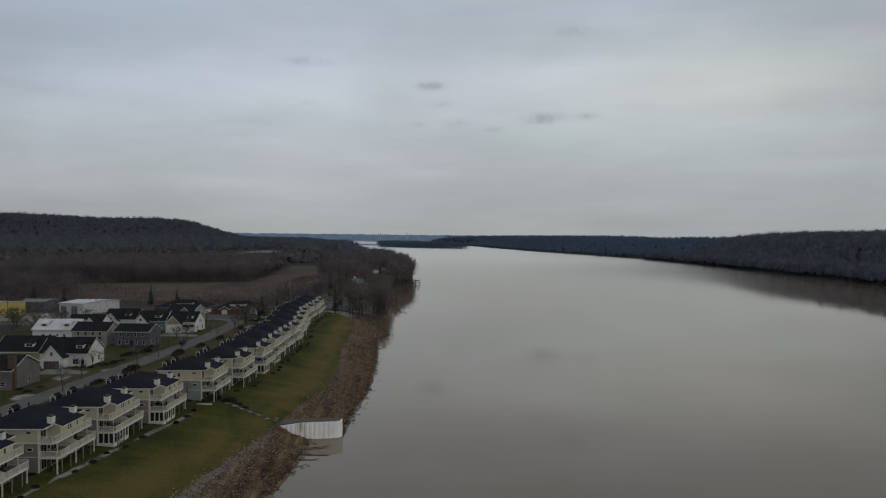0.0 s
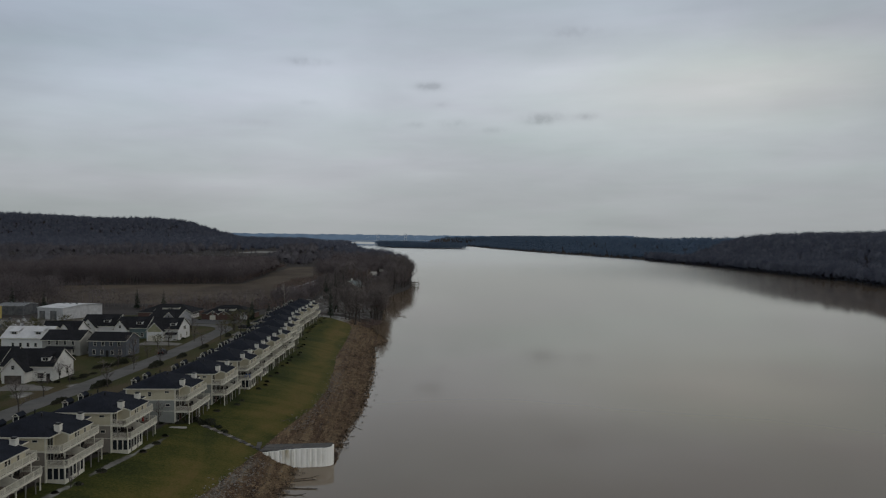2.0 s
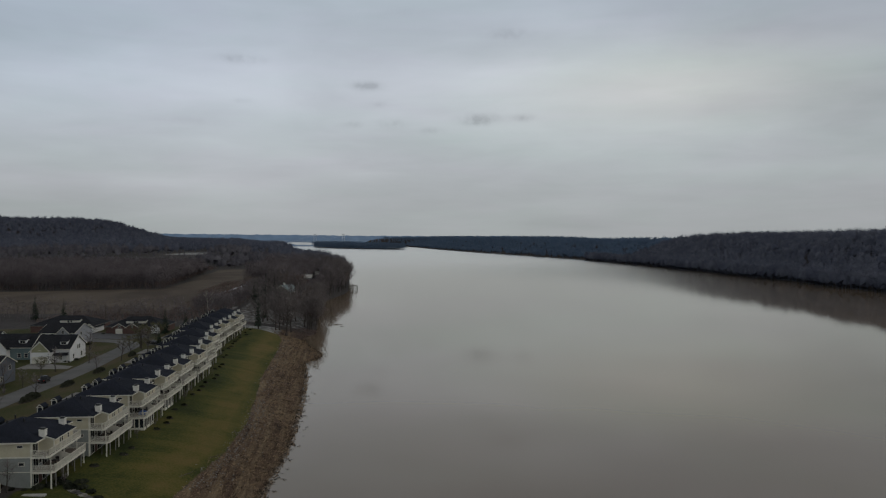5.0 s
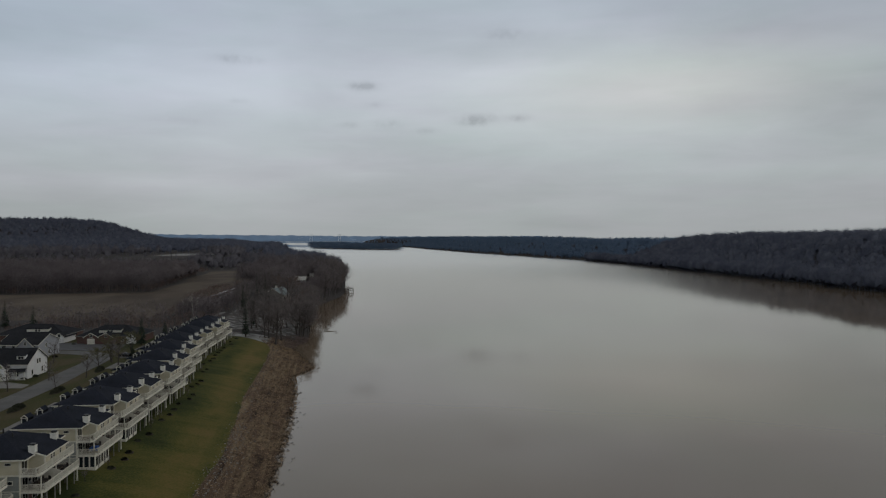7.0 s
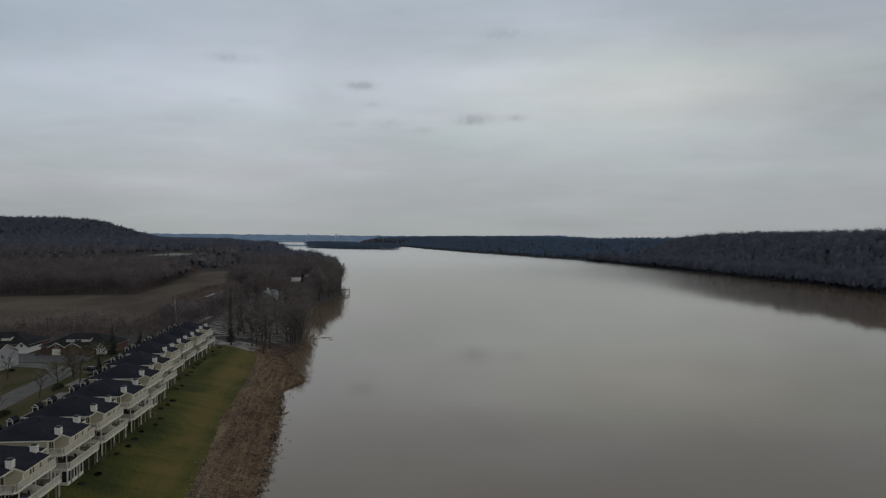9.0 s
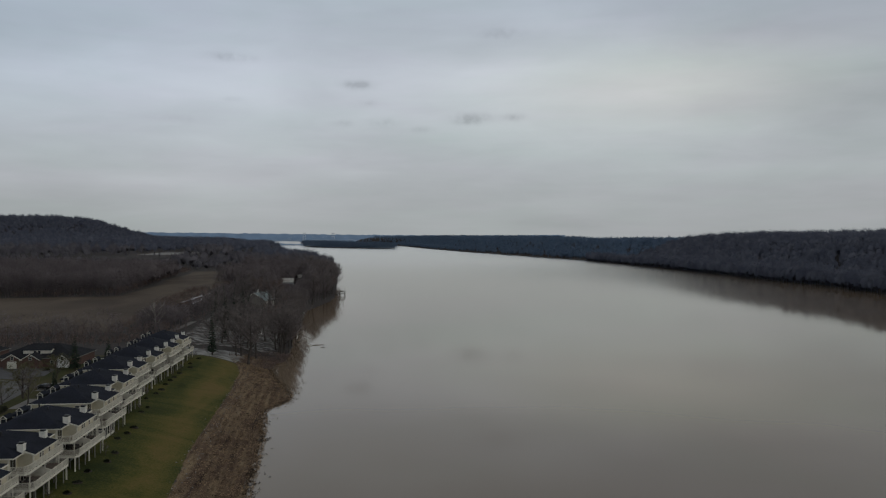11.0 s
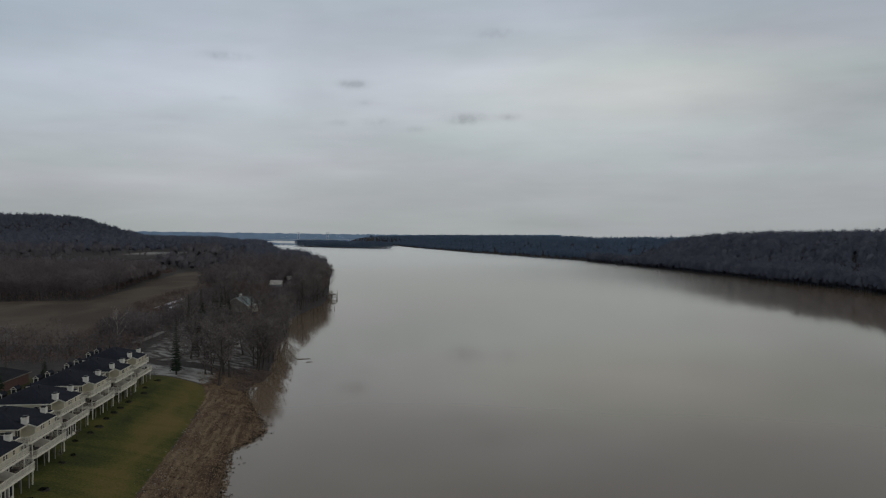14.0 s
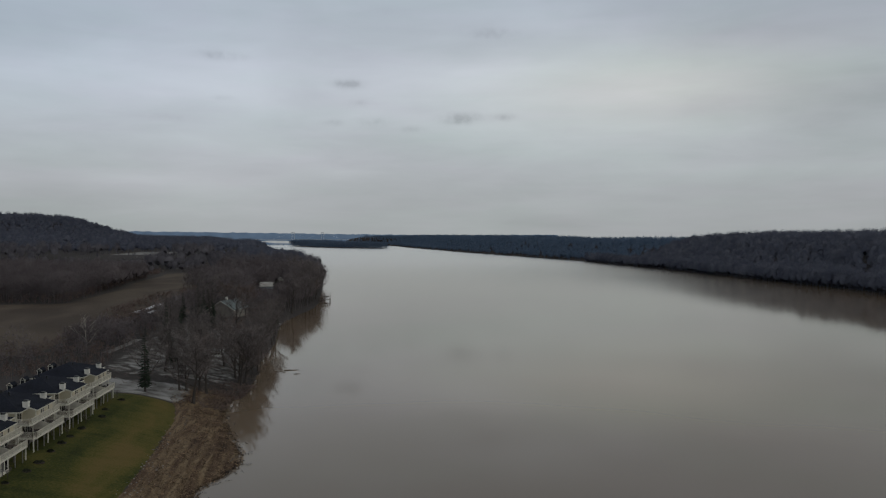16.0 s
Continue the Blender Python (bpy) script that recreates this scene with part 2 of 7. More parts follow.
def island_tinted(name, a, b, rough=0.9, patch=0.09, grain=0.28, thin=False):
    """For woods and litter in one mesh: each twig or clump takes its own tone, larger patches drift."""
    m = bpy.data.materials.new(name)
    m.use_nodes = True
    nt = m.node_tree
    p = nt.nodes["Principled BSDF"]
    N, L = nt.nodes.new, nt.links.new
    g, n, tc = N("ShaderNodeNewGeometry"), N("ShaderNodeTexNoise"), N("ShaderNodeTexCoord")
    L(tc.outputs["Object"], n.inputs["Vector"])
    n.inputs["Scale"].default_value, n.inputs["Detail"].default_value = patch, 4
    n.inputs["Roughness"].default_value = 0.62
    ad = N("ShaderNodeMath")
    ad.operation = "MULTIPLY_ADD"
    L(g.outputs["Random Per Island"], ad.inputs[0])
    ad.inputs[1].default_value = grain
    L(n.outputs["Fac"], ad.inputs[2])
    r = N("ShaderNodeValToRGB")
    r.color_ramp.elements[0].position, r.color_ramp.elements[0].color = 0.45, rgb(a)
    r.color_ramp.elements[1].position, r.color_ramp.elements[1].color = 0.77, rgb(b)
    L(ad.outputs[0], r.inputs[0])
    L(r.outputs[0], p.inputs["Base Color"])
    p.inputs["Roughness"].default_value = rough
    p.inputs["Specular IOR Level"].default_value = 0.15
    if thin:
        # fine twigs let light through
        df, tr, mx = N("ShaderNodeBsdfDiffuse"), N("ShaderNodeBsdfTranslucent"), N("ShaderNodeMixShader")
        L(r.outputs[0], df.inputs["Color"])
        L(r.outputs[0], tr.inputs["Color"])
        L(df.outputs[0], mx.inputs[1])
        L(tr.outputs[0], mx.inputs[2])
        L(mx.outputs[0], nt.nodes["Material Output"].inputs["Surface"])
    return m


def glass_mat():
    m = bpy.data.materials.new("window_glass")
    m.use_nodes = True
    p = m.node_tree.nodes["Principled BSDF"]
    p.inputs["Base Color"].default_value = (0.02, 0.024, 0.03, 1)
    p.inputs["Roughness"].default_value = 0.06
    p.inputs["Specular IOR Level"].default_value = 0.5
    return m


M = dict(
    cream=lapped("cream_siding", (0.46, 0.42, 0.30), (0.54, 0.497, 0.362), per_object=0.05),
    taupe=lapped("taupe_siding", (0.20, 0.18, 0.155), (0.25, 0.225, 0.195), per_object=0.06),
    sage=lapped("sage_grey_siding", (0.22, 0.235, 0.22), (0.28, 0.295, 0.275), per_object=0.06),
    white_siding=lapped("white_siding", (0.62, 0.62, 0.60), (0.72, 0.72, 0.70)),
    white_boards=lapped("white_upright_boards", (0.60, 0.59, 0.55), (0.70, 0.69, 0.65), 0.4, vertical=True),
    light_grey=lapped("light_grey_siding", (0.26, 0.268, 0.28), (0.32, 0.33, 0.342)),
    stone_grey=lapped("stone_grey_siding", (0.27, 0.265, 0.24), (0.33, 0.325, 0.295)),
    blue_grey=lapped("blue_grey_siding", (0.075, 0.083, 0.098), (0.10, 0.11, 0.126)),
    teal=lapped("teal_siding", (0.11, 0.16, 0.16), (0.15, 0.20, 0.20)),
    olive=lapped("olive_siding", (0.26, 0.26, 0.15), (0.31, 0.31, 0.19)),
    brown_grey=lapped("brown_grey_siding", (0.12, 0.11, 0.105), (0.16, 0.145, 0.14)),
    yellow_metal=lapped("yellow_sheet_metal", (0.42, 0.34, 0.10), (0.50, 0.41, 0.13), 0.5, vertical=True),
    white_metal=lapped("white_sheet_metal", (0.40, 0.405, 0.41), (0.56, 0.565, 0.57), 0.5, vertical=True),
    grey_metal=surface("grey_sheet_metal", (0.09, 0.095, 0.10), (0.19, 0.195, 0.20), 0.6, 0.5, 0.3),
    pale_roof=surface("pale_metal_roof", (0.50, 0.51, 0.53), (0.62, 0.63, 0.65), 0.3, 0.5, 0.0, stain=(0.35, 0.35, 0.35)),
    trim=surface("white_painted_trim", (0.56, 0.54, 0.455), (0.67, 0.645, 0.555), 1.5, 0.55, stain=(0.48, 0.46, 0.40), stain_at=0.66),
    deck=surface("weathered_deck_boards", (0.105, 0.085, 0.070), (0.175, 0.145, 0.120), 1.2, 0.85, stretch=(6, 1, 1), bump=0.3),
    shingle=shingled("blue_black_shingles", (0.012, 0.0145, 0.022), (0.019, 0.022, 0.032)),
    shingle_dark=shingled("charcoal_shingles", (0.013, 0.014, 0.017), (0.022, 0.023, 0.027)),
    shingle_green=surface("pale_green_metal_roof", (0.12, 0.155, 0.155), (0.17, 0.21, 0.21), 0.4, 0.55),
    grey_post=surface("weathered_grey_post", (0.17, 0.162, 0.145), (0.25, 0.238, 0.215), 1.5, 0.8),
    # darker copy of the grey post, with under-deck shade put into the colour
    shaded_post=surface("under_deck_shaded_post", (0.07, 0.065, 0.058), (0.12, 0.11, 0.10), 1.5, 0.85),
    brick=surface("red_brick", (0.085, 0.050, 0.042), (0.125, 0.072, 0.058), 3.0, 0.9, bump=0.3),
    stucco=surface("white_chimney_stucco", (0.58, 0.57, 0.51), (0.68, 0.665, 0.60), 2.0, 0.8, stain=(0.42, 0.41, 0.37), stain_at=0.62),
    black=surface("black_metal", (0.015, 0.015, 0.016), (0.03, 0.03, 0.03), 4.0, 0.5, 0.4),
    glass=glass_mat(),
    concrete=surface("pale_concrete", (0.30, 0.29, 0.27), (0.42, 0.41, 0.385), 0.8, 0.9, bump=0.2, stain=(0.22, 0.21, 0.19)),
    pile=surface("white_sheet_pile", (0.82, 0.815, 0.76), (0.90, 0.895, 0.85), 0.7, 0.6, stretch=(1, 1, 0.35), stain=(0.40, 0.35, 0.22), stain_at=0.60),
    slab=surface("dark_wet_slab", (0.036, 0.035, 0.034), (0.085, 0.080, 0.075), 0.5, 0.7, bump=0.3, stain=(0.13, 0.115, 0.10)),
    asphalt=surface("worn_asphalt", (0.076, 0.075, 0.073), (0.118, 0.115, 0.111), 0.25, 0.9, fine=30, bump=0.2, stain=(0.10, 0.10, 0.102)),
    drive=surface("concrete_drive", (0.13, 0.125, 0.118), (0.19, 0.184, 0.174), 0.3, 0.9, fine=20),
    dark_drive=surface("dark_asphalt_drive", (0.045, 0.046, 0.05), (0.07, 0.07, 0.075), 0.3, 0.85, fine=20),
    bark=surface("grey_brown_bark", (0.040, 0.034, 0.030), (0.085, 0.073, 0.064), 1.2, 0.95, stretch=(1, 1, 0.3), bump=0.4),
    twig=island_tinted("winter_twigs", (0.098, 0.087, 0.084), (0.205, 0.178, 0.168)),
    twig_red=island_tinted("reddish_winter_twigs", (0.095, 0.075, 0.067), (0.185, 0.140, 0.122)),
    pale_bark=surface("bleached_bark", (0.30, 0.27, 0.23), (0.42, 0.39, 0.34), 0.8, 0.9, bump=0.3),
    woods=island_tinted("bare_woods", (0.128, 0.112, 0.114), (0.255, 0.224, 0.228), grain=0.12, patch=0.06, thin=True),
    # aerial haze put into the twig colour: bluer and paler with distance
    woods_hazed_mid=island_tinted("hazed_middle_woods", (0.126, 0.122, 0.138), (0.236, 0.226, 0.246), grain=0.1, patch=0.05, thin=True),
    woods_hazed_far=island_tinted("hazed_distant_woods", (0.122, 0.136, 0.180), (0.212, 0.224, 0.272), grain=0.08, patch=0.05, thin=True),
    woods_hazed_blue=island_tinted("hazed_far_woods", (0.125, 0.182, 0.268), (0.175, 0.236, 0.325), grain=0.06, patch=0.04, thin=True),
    thicket=island_tinted("reddish_thicket_twigs", (0.120, 0.094, 0.086), (0.225, 0.172, 0.152), thin=True),
    wet_drift=island_tinted("wet_dark_drift", (0.016, 0.013, 0.011), (0.065, 0.052, 0.042), patch=0.6),
    twig_olive=island_tinted("olive_winter_twigs", (0.070, 0.068, 0.036), (0.130, 0.122, 0.066)),
    needle=island_tinted("dark_conifer_needles", (0.012, 0.020, 0.013), (0.028, 0.040, 0.026)),
    shrub=island_tinted("dark_evergreen_shrub", (0.016, 0.020, 0.013), (0.040, 0.042, 0.028)),
    mulch=surface("dark_mulch", (0.022, 0.017, 0.014), (0.045, 0.035, 0.028), 3.0, 0.95, bump=0.5),
    rock=surface("pale_riprap_stone", (0.12, 0.108, 0.094), (0.31, 0.295, 0.268), 1.5, 0.9, per_object=0.2),
    drift=surface("wet_driftwood", (0.050, 0.038, 0.028), (0.12, 0.095, 0.07), 2.0, 0.85, per_object=0.2),
    litter=island_tinted("flood_litter", (0.036, 0.025, 0.018), (0.27, 0.192, 0.118), patch=0.4),
    wood=surface("unpainted_timber", (0.06, 0.05, 0.042), (0.11, 0.094, 0.08), 1.5, 0.9),
    car_dark=surface("dark_car_paint", (0.012, 0.012, 0.014), (0.018, 0.018, 0.02), 2, 0.25, 0.2),
    tyre=surface("tyre_rubber", (0.012, 0.012, 0.012), (0.02, 0.02, 0.02), 6, 0.9),
    red_cloth=surface("faded_red_cloth", (0.25, 0.03, 0.025), (0.33, 0.05, 0.04), 2, 0.9),
    blue_tarp=surface("blue_tarpaulin", (0.03, 0.08, 0.25), (0.05, 0.12, 0.33), 2, 0.6),
    outdoor_dark=surface("dark_outdoor_furniture", (0.02, 0.018, 0.017), (0.045, 0.04, 0.036), 3, 0.8),
    # pale bluish because distance haze is put into the steel's colour
    steel=surface("hazed_bridge_steel", (0.48, 0.52, 0.56), (0.54, 0.58, 0.62), 0.05, 0.7),
)


def water_mat():
    """Silt-laden water: a brown body under a mirror whose strength follows the viewing angle."""
    m = bpy.data.materials.new("muddy_river_water")
    m.use_nodes = True
    nt = m.node_tree
    nt.nodes.clear()
    N, L = nt.nodes.new, nt.links.new
    out, tc = N("ShaderNodeOutputMaterial"), N("ShaderNodeTexCoord")
    n1, n2, n3 = N("ShaderNodeTexNoise"), N("ShaderNodeTexNoise"), N("ShaderNodeTexNoise")
    # ripples and slicks lie across the stream
    for n, s, d, st in ((n1, 0.006, 4, (1, 1, 1)), (n2, 0.42, 5, (0.3, 1, 1)), (n3, 0.02, 5, (0.45, 1.3, 1))):
        mp = N("ShaderNodeMapping")
        mp.inputs["Scale"].default_value = st
        L(tc.outputs["Object"], mp.inputs[0])
        n.inputs["Scale"].default_value, n.inputs["Detail"].default_value = s, d
        L(mp.outputs[0], n.inputs["Vector"])
    r = N("ShaderNodeValToRGB")
    r.color_ramp.elements[0].position, r.color_ramp.elements[0].color = 0.35, (0.148, 0.112, 0.078, 1)
    r.color_ramp.elements[1].position, r.color_ramp.elements[1].color = 0.65, (0.178, 0.134, 0.094, 1)
    L(n1.outputs["Fac"], r.inputs[0])
    # calm and ruffled patches
    mr = N("ShaderNodeMapRange")
    mr.inputs["From Min"].default_value, mr.inputs["From Max"].default_value = 0.35, 0.7
    mr.inputs["To Min"].default_value, mr.inputs["To Max"].default_value = 0.018, 0.04
    L(n3.outputs["Fac"], mr.inputs["Value"])
    # the long reach upriver is ruffled by the breeze
    px, far, rough = N("ShaderNodeSeparateXYZ"), N("ShaderNodeMapRange"), N("ShaderNodeMath")
    L(tc.outputs["Object"], px.inputs[0])
    L(px.outputs[1], far.inputs["Value"])
    far.inputs["From Min"].default_value, far.inputs["From Max"].default_value = 450, 1700
    far.inputs["To Min"].default_value, far.inputs["To Max"].default_value = 0.0, 0.21
    rough.operation = "ADD"
    L(mr.outputs[0], rough.inputs[0])
    L(far.outputs[0], rough.inputs[1])
    bn = N("ShaderNodeBump")
    bn.inputs["Strength"].default_value, bn.inputs["Distance"].default_value = 0.10, 0.12
    L(n2.outputs["Fac"], bn.inputs["Height"])
    body, gloss, fr, mix = N("ShaderNodeBsdfDiffuse"), N("ShaderNodeBsdfGlossy"), N("ShaderNodeFresnel"), N("ShaderNodeMixShader")
    L(r.outputs[0], body.inputs["Color"])
    gloss.inputs["Color"].default_value = (0.975, 0.957, 0.905, 1)
    L(rough.outputs[0], gloss.inputs["Roughness"])
    fr.inputs["IOR"].default_value = 1.33
    L(bn.outputs[0], gloss.inputs["Normal"])
    # the tilted faces of the ripples turned to the eye mirror more than a flat sheet would
    lift = N("ShaderNodeMath")
    lift.operation, lift.use_clamp = "MULTIPLY", True
    lift.inputs[1].default_value = 1.05
    L(fr.outputs[0], lift.inputs[0])
    L(lift.outputs[0], mix.inputs[0])
    L(body.outputs[0], mix.inputs[1])
    L(gloss.outputs[0], mix.inputs[2])
    L(mix.outputs[0], out.inputs[0])
    return m


M["water"] = water_mat()


def ground_mat():
    """Ground covers by their own painted areas: lawn, flood litter on the bank, ploughed field, woodland floor, street verge, silt."""
    m = bpy.data.materials.new("ground_cover")
    m.use_nodes = True
    nt = m.node_tree
    p = nt.nodes["Principled BSDF"]
    N, L = nt.nodes.new, nt.links.new
    tc = N("ShaderNodeTexCoord")
    c1, c2 = N("ShaderNodeVertexColor"), N("ShaderNodeVertexColor")
    c1.layer_name, c2.layer_name = "cover_a", "cover_b"
    s1, s2 = N("ShaderNodeSeparateColor"), N("ShaderNodeSeparateColor")
    L(c1.outputs[0], s1.inputs[0])
    L(c2.outputs[0], s2.inputs[0])

    def nz(scale, det=5, stretch=(1, 1, 1), dist=0.0):
        mp, n = N("ShaderNodeMapping"), N("ShaderNodeTexNoise")
        mp.inputs["Scale"].default_value = stretch
        L(tc.outputs["Object"], mp.inputs[0])
        n.inputs["Scale"].default_value, n.inputs["Detail"].default_value, n.inputs["Distortion"].default_value = scale, det, dist
        L(mp.outputs[0], n.inputs["Vector"])
        return n.outputs["Fac"]

    def tones(fac, *stops):
        r = N("ShaderNodeValToRGB")
        while len(r.color_ramp.elements) < len(stops):
            r.color_ramp.elements.new(0.5)
        for e, (pos, c) in zip(r.color_ramp.elements, stops):
            e.position, e.color = pos, rgb(c)
        L(fac, r.inputs[0])
        return r.outputs[0]

    def math2(op, a, b):
        n = N("ShaderNodeMath")
        n.operation = op
        for k, v in enumerate((a, b)):
            if isinstance(v, (int, float)):
                n.inputs[k].default_value = v
            else:
                L(v, n.inputs[k])
        return n.outputs[0]

    def over(base, top, mask, edge):
        """Lay one cover over another with a ragged edge."""
        k = math2("ADD", mask, math2("MULTIPLY", math2("SUBTRACT", edge, 0.5), 0.9))
        mr = N("ShaderNodeMapRange")
        mr.interpolation_type = "SMOOTHSTEP"
        mr.inputs["From Min"].default_value, mr.inputs["From Max"].default_value = 0.35, 0.65
        L(k, mr.inputs["Value"])
        mx = N("ShaderNodeMix")
        mx.data_type = "RGBA"
        L(mr.outputs[0], mx.inputs["Factor"])
        L(base, mx.inputs["A"])
        L(top, mx.inputs["B"])
        return mx.outputs["Result"]

    edge = nz(0.35, 6)
    fine = nz(2.5, 4)
    broad = nz(0.06, 5, (1.3, 0.5, 1), 0.8)
    mixed = math2("ADD", math2("MULTIPLY", fine, 0.4), math2("MULTIPLY", broad, 0.6))
    floor_c = tones(math2("ADD", math2("MULTIPLY", nz(0.25), 0.6), math2("MULTIPLY", fine, 0.4)), (0.35, (0.030, 0.027, 0.026)), (0.65, (0.062, 0.055, 0.052)))
    lawn_f = math2("ADD", math2("MULTIPLY", mixed, 0.8), math2("ADD", math2("MULTIPLY", c1.outputs[1], 0.12), math2("MULTIPLY", math2("SUBTRACT", nz(0.16, 4, (0.45, 1.6, 1), 0.6), 0.5), 0.22)))
    lawn_c = tones(lawn_f, (0.32, (0.018, 0.027, 0.006)), (0.41, (0.044, 0.050, 0.010)), (0.50, (0.084, 0.075, 0.017)), (0.59, (0.118, 0.086, 0.028)))
    verge_c = tones(mixed, (0.36, (0.018, 0.024, 0.007)), (0.48, (0.042, 0.045, 0.012)), (0.58, (0.066, 0.054, 0.027)), (0.68, (0.085, 0.064, 0.042)))
    # shore-parallel drift lines of litter
    lines = math2("ADD", math2("MULTIPLY", nz(0.75, 7, (1.0, 0.07, 1), 0.25), 0.6), math2("MULTIPLY", nz(0.22, 3, (1.0, 0.10, 1), 0.3), 0.4))
    bank_c = tones(math2("ADD", math2("MULTIPLY", lines, 0.8), math2("MULTIPLY", fine, 0.2)), (0.38, (0.024, 0.016, 0.011)), (0.465, (0.085, 0.055, 0.038)), (0.54, (0.126, 0.090, 0.056)), (0.64, (0.25, 0.190, 0.118)))
    field_c = tones(nz(0.03, 6, (1, 0.5, 1), 0.5), (0.35, (0.058, 0.044, 0.034)), (0.62, (0.100, 0.080, 0.060)))
    silt_c = tones(nz(0.18, 6), (0.36, (0.085, 0.08, 0.074)), (0.60, (0.31, 0.31, 0.30)))
    grav_c = tones(nz(0.9, 5), (0.38, (0.06, 0.052, 0.044)), (0.60, (0.20, 0.19, 0.175)))
    col = over(floor_c, field_c, s1.outputs[2], edge)
    col = over(col, verge_c, s2.outputs[0], edge)
    col = over(col, lawn_c, s1.outputs[0], edge)
    col = over(col, bank_c, s1.outputs[1], edge)
    col = over(col, silt_c, s2.outputs[1], edge)
    col = over(col, grav_c, s2.outputs[2], nz(0.8, 6))
    L(col, p.inputs["Base Color"])
    p.inputs["Roughness"].default_value = 0.95
    p.inputs["Specular IOR Level"].default_value = 0.15
    bn = N("ShaderNodeBump")
    bn.inputs["Strength"].default_value, bn.inputs["Distance"].default_value = 0.6, 0.15
    L(math2("ADD", fine, lines), bn.inputs["Height"])
    L(bn.outputs[0], p.inputs["Normal"])
    return m


M["ground"] = ground_mat()

# ---- mesh building ----
class Shape:
    """Gathers boxes, beams and faces into one mesh."""

    def __init__(self):
        self.v, self.f = [], []

    def face(self, *pts):
        n = len(self.v)
        self.v += [tuple(p) for p in pts]
        self.f.append(tuple(range(n, n + len(pts))))
        return self

    def box(self, x0, x1, y0, y1, z0, z1):
        n = len(self.v)
        self.v += [(x, y, z) for z in (z0, z1) for x, y in ((x0, y0), (x1, y0), (x1, y1), (x0, y1))]
        self.f += [tuple(n + k for k in q) for q in ((3, 2, 1, 0), (4, 5, 6, 7), (0, 1, 5, 4), (1, 2, 6, 5), (2, 3, 7, 6), (3, 0, 4, 7))]
        return self

    def slab(self, outline, z0, z1):
        """An upright prism on a plan outline, given anticlockwise."""
        n, k = len(self.v), len(outline)
        self.v += [(x, y, z0) for x, y in outline] + [(x, y, z1) for x, y in outline]
        self.f += [tuple(n + i for i in reversed(range(k))), tuple(n + k + i for i in range(k))]
        self.f += [(n + i, n + (i + 1) % k, n + k + (i + 1) % k, n + k + i) for i in range(k)]
        return self

    def beam(self, p, q, w, h):
        p, q = Vector(p), Vector(q)
        d = (q - p).normalized()
        side = d.cross(Vector((0, 0, 1)))
        side = side.normalized() if side.length > 1e-4 else Vector((1, 0, 0))
        up = side.cross(d)
        n = len(self.v)
        for e in (p, q):
            self.v += [tuple(e + side * a * w / 2 + up * b * h / 2) for a, b in ((-1, -1), (1, -1), (1, 1), (-1, 1))]
        self.f += [tuple(n + k for k in c) for c in ((3, 2, 1, 0), (4, 5, 6, 7), (0, 1, 5, 4), (1, 2, 6, 5), (2, 3, 7, 6), (3, 0, 4, 7))]
        return self

    def tube(self, pts, radii, sides=5):
        n, rings = len(self.v), len(pts)
        for k in range(rings):
            d = Vector(pts[min(k + 1, rings - 1)]) - Vector(pts[max(k - 1, 0)])
            d.normalize()
            a = d.orthogonal().normalized()
            b = d.cross(a)
            for s in range(sides):
                t = 2 * math.pi * s / sides
                self.v.append(tuple(Vector(pts[k]) + (a * math.cos(t) + b * math.sin(t)) * radii[k]))
        for k in range(rings - 1):
            for s in range(sides):
                i, j = n + k * sides + s, n + k * sides + (s + 1) % sides
                self.f.append((i, j, j + sides, i + sides))
        self.f.append(tuple(n + s for s in reversed(range(sides))))
        self.f.append(tuple(n + (rings - 1) * sides + s for s in range(sides)))
        return self

    def mesh(self, name, mat):
        me = bpy.data.meshes.new(name)
        me.from_pydata(self.v, [], self.f)
        me.materials.append(mat)
        me.update()
        return me


def thing(name, label, category, group="", at=(0, 0, 0), rz=0.0, kind=""):
    ob = new(name)
    ob.empty_display_size = 0.5
    ob.matrix_basis = pose(*at, 0, 0, rz)
    return tagged(ob, label, category, group, kind)


def part(name, shape, mat, parent=None, label=""):
    me = shape if isinstance(shape, bpy.types.Mesh) else shape.mesh(name, mat)
    ob = new(name, me)
    ob.parent = parent
    if label:
        tagged(ob, label)
    return ob


def solo(name, shape, mat, label, category, group="", kind="", at=(0, 0, 0), rz=0.0):
    ob = new(name, shape if isinstance(shape, bpy.types.Mesh) else shape.mesh(name, mat))
    ob.matrix_basis = pose(*at, 0, 0, rz)
    return tagged(ob, label, category, group, kind)


def np_mesh(name, verts, faces, mat, normals=None):
    """A mesh from arrays; faces all of one size."""
    me = bpy.data.meshes.new(name)
    n, k = faces.shape
    if normals is not None:
        a, b, c = (np.asarray(verts)[faces[:, j]] for j in range(3))
        back = (np.cross(b - a, c - a) * np.asarray(normals)[faces[:, 0]]).sum(1) < 0
        faces = np.where(back[:, None], faces[:, [0, 2, 1]], faces)
    me.vertices.add(len(verts))
    me.vertices.foreach_set("co", np.asarray(verts, np.float32).ravel())
    me.loops.add(n * k)
    me.loops.foreach_set("vertex_index", np.asarray(faces, np.int32).ravel())
    me.polygons.add(n)
    me.polygons.foreach_set("loop_start", np.arange(0, n * k, k, dtype=np.int32))
    me.materials.append(mat)
    me.update(calc_edges=True)
    if normals is not None:
        me.normals_split_custom_set_from_vertices(np.asarray(normals, np.float32))
    return me


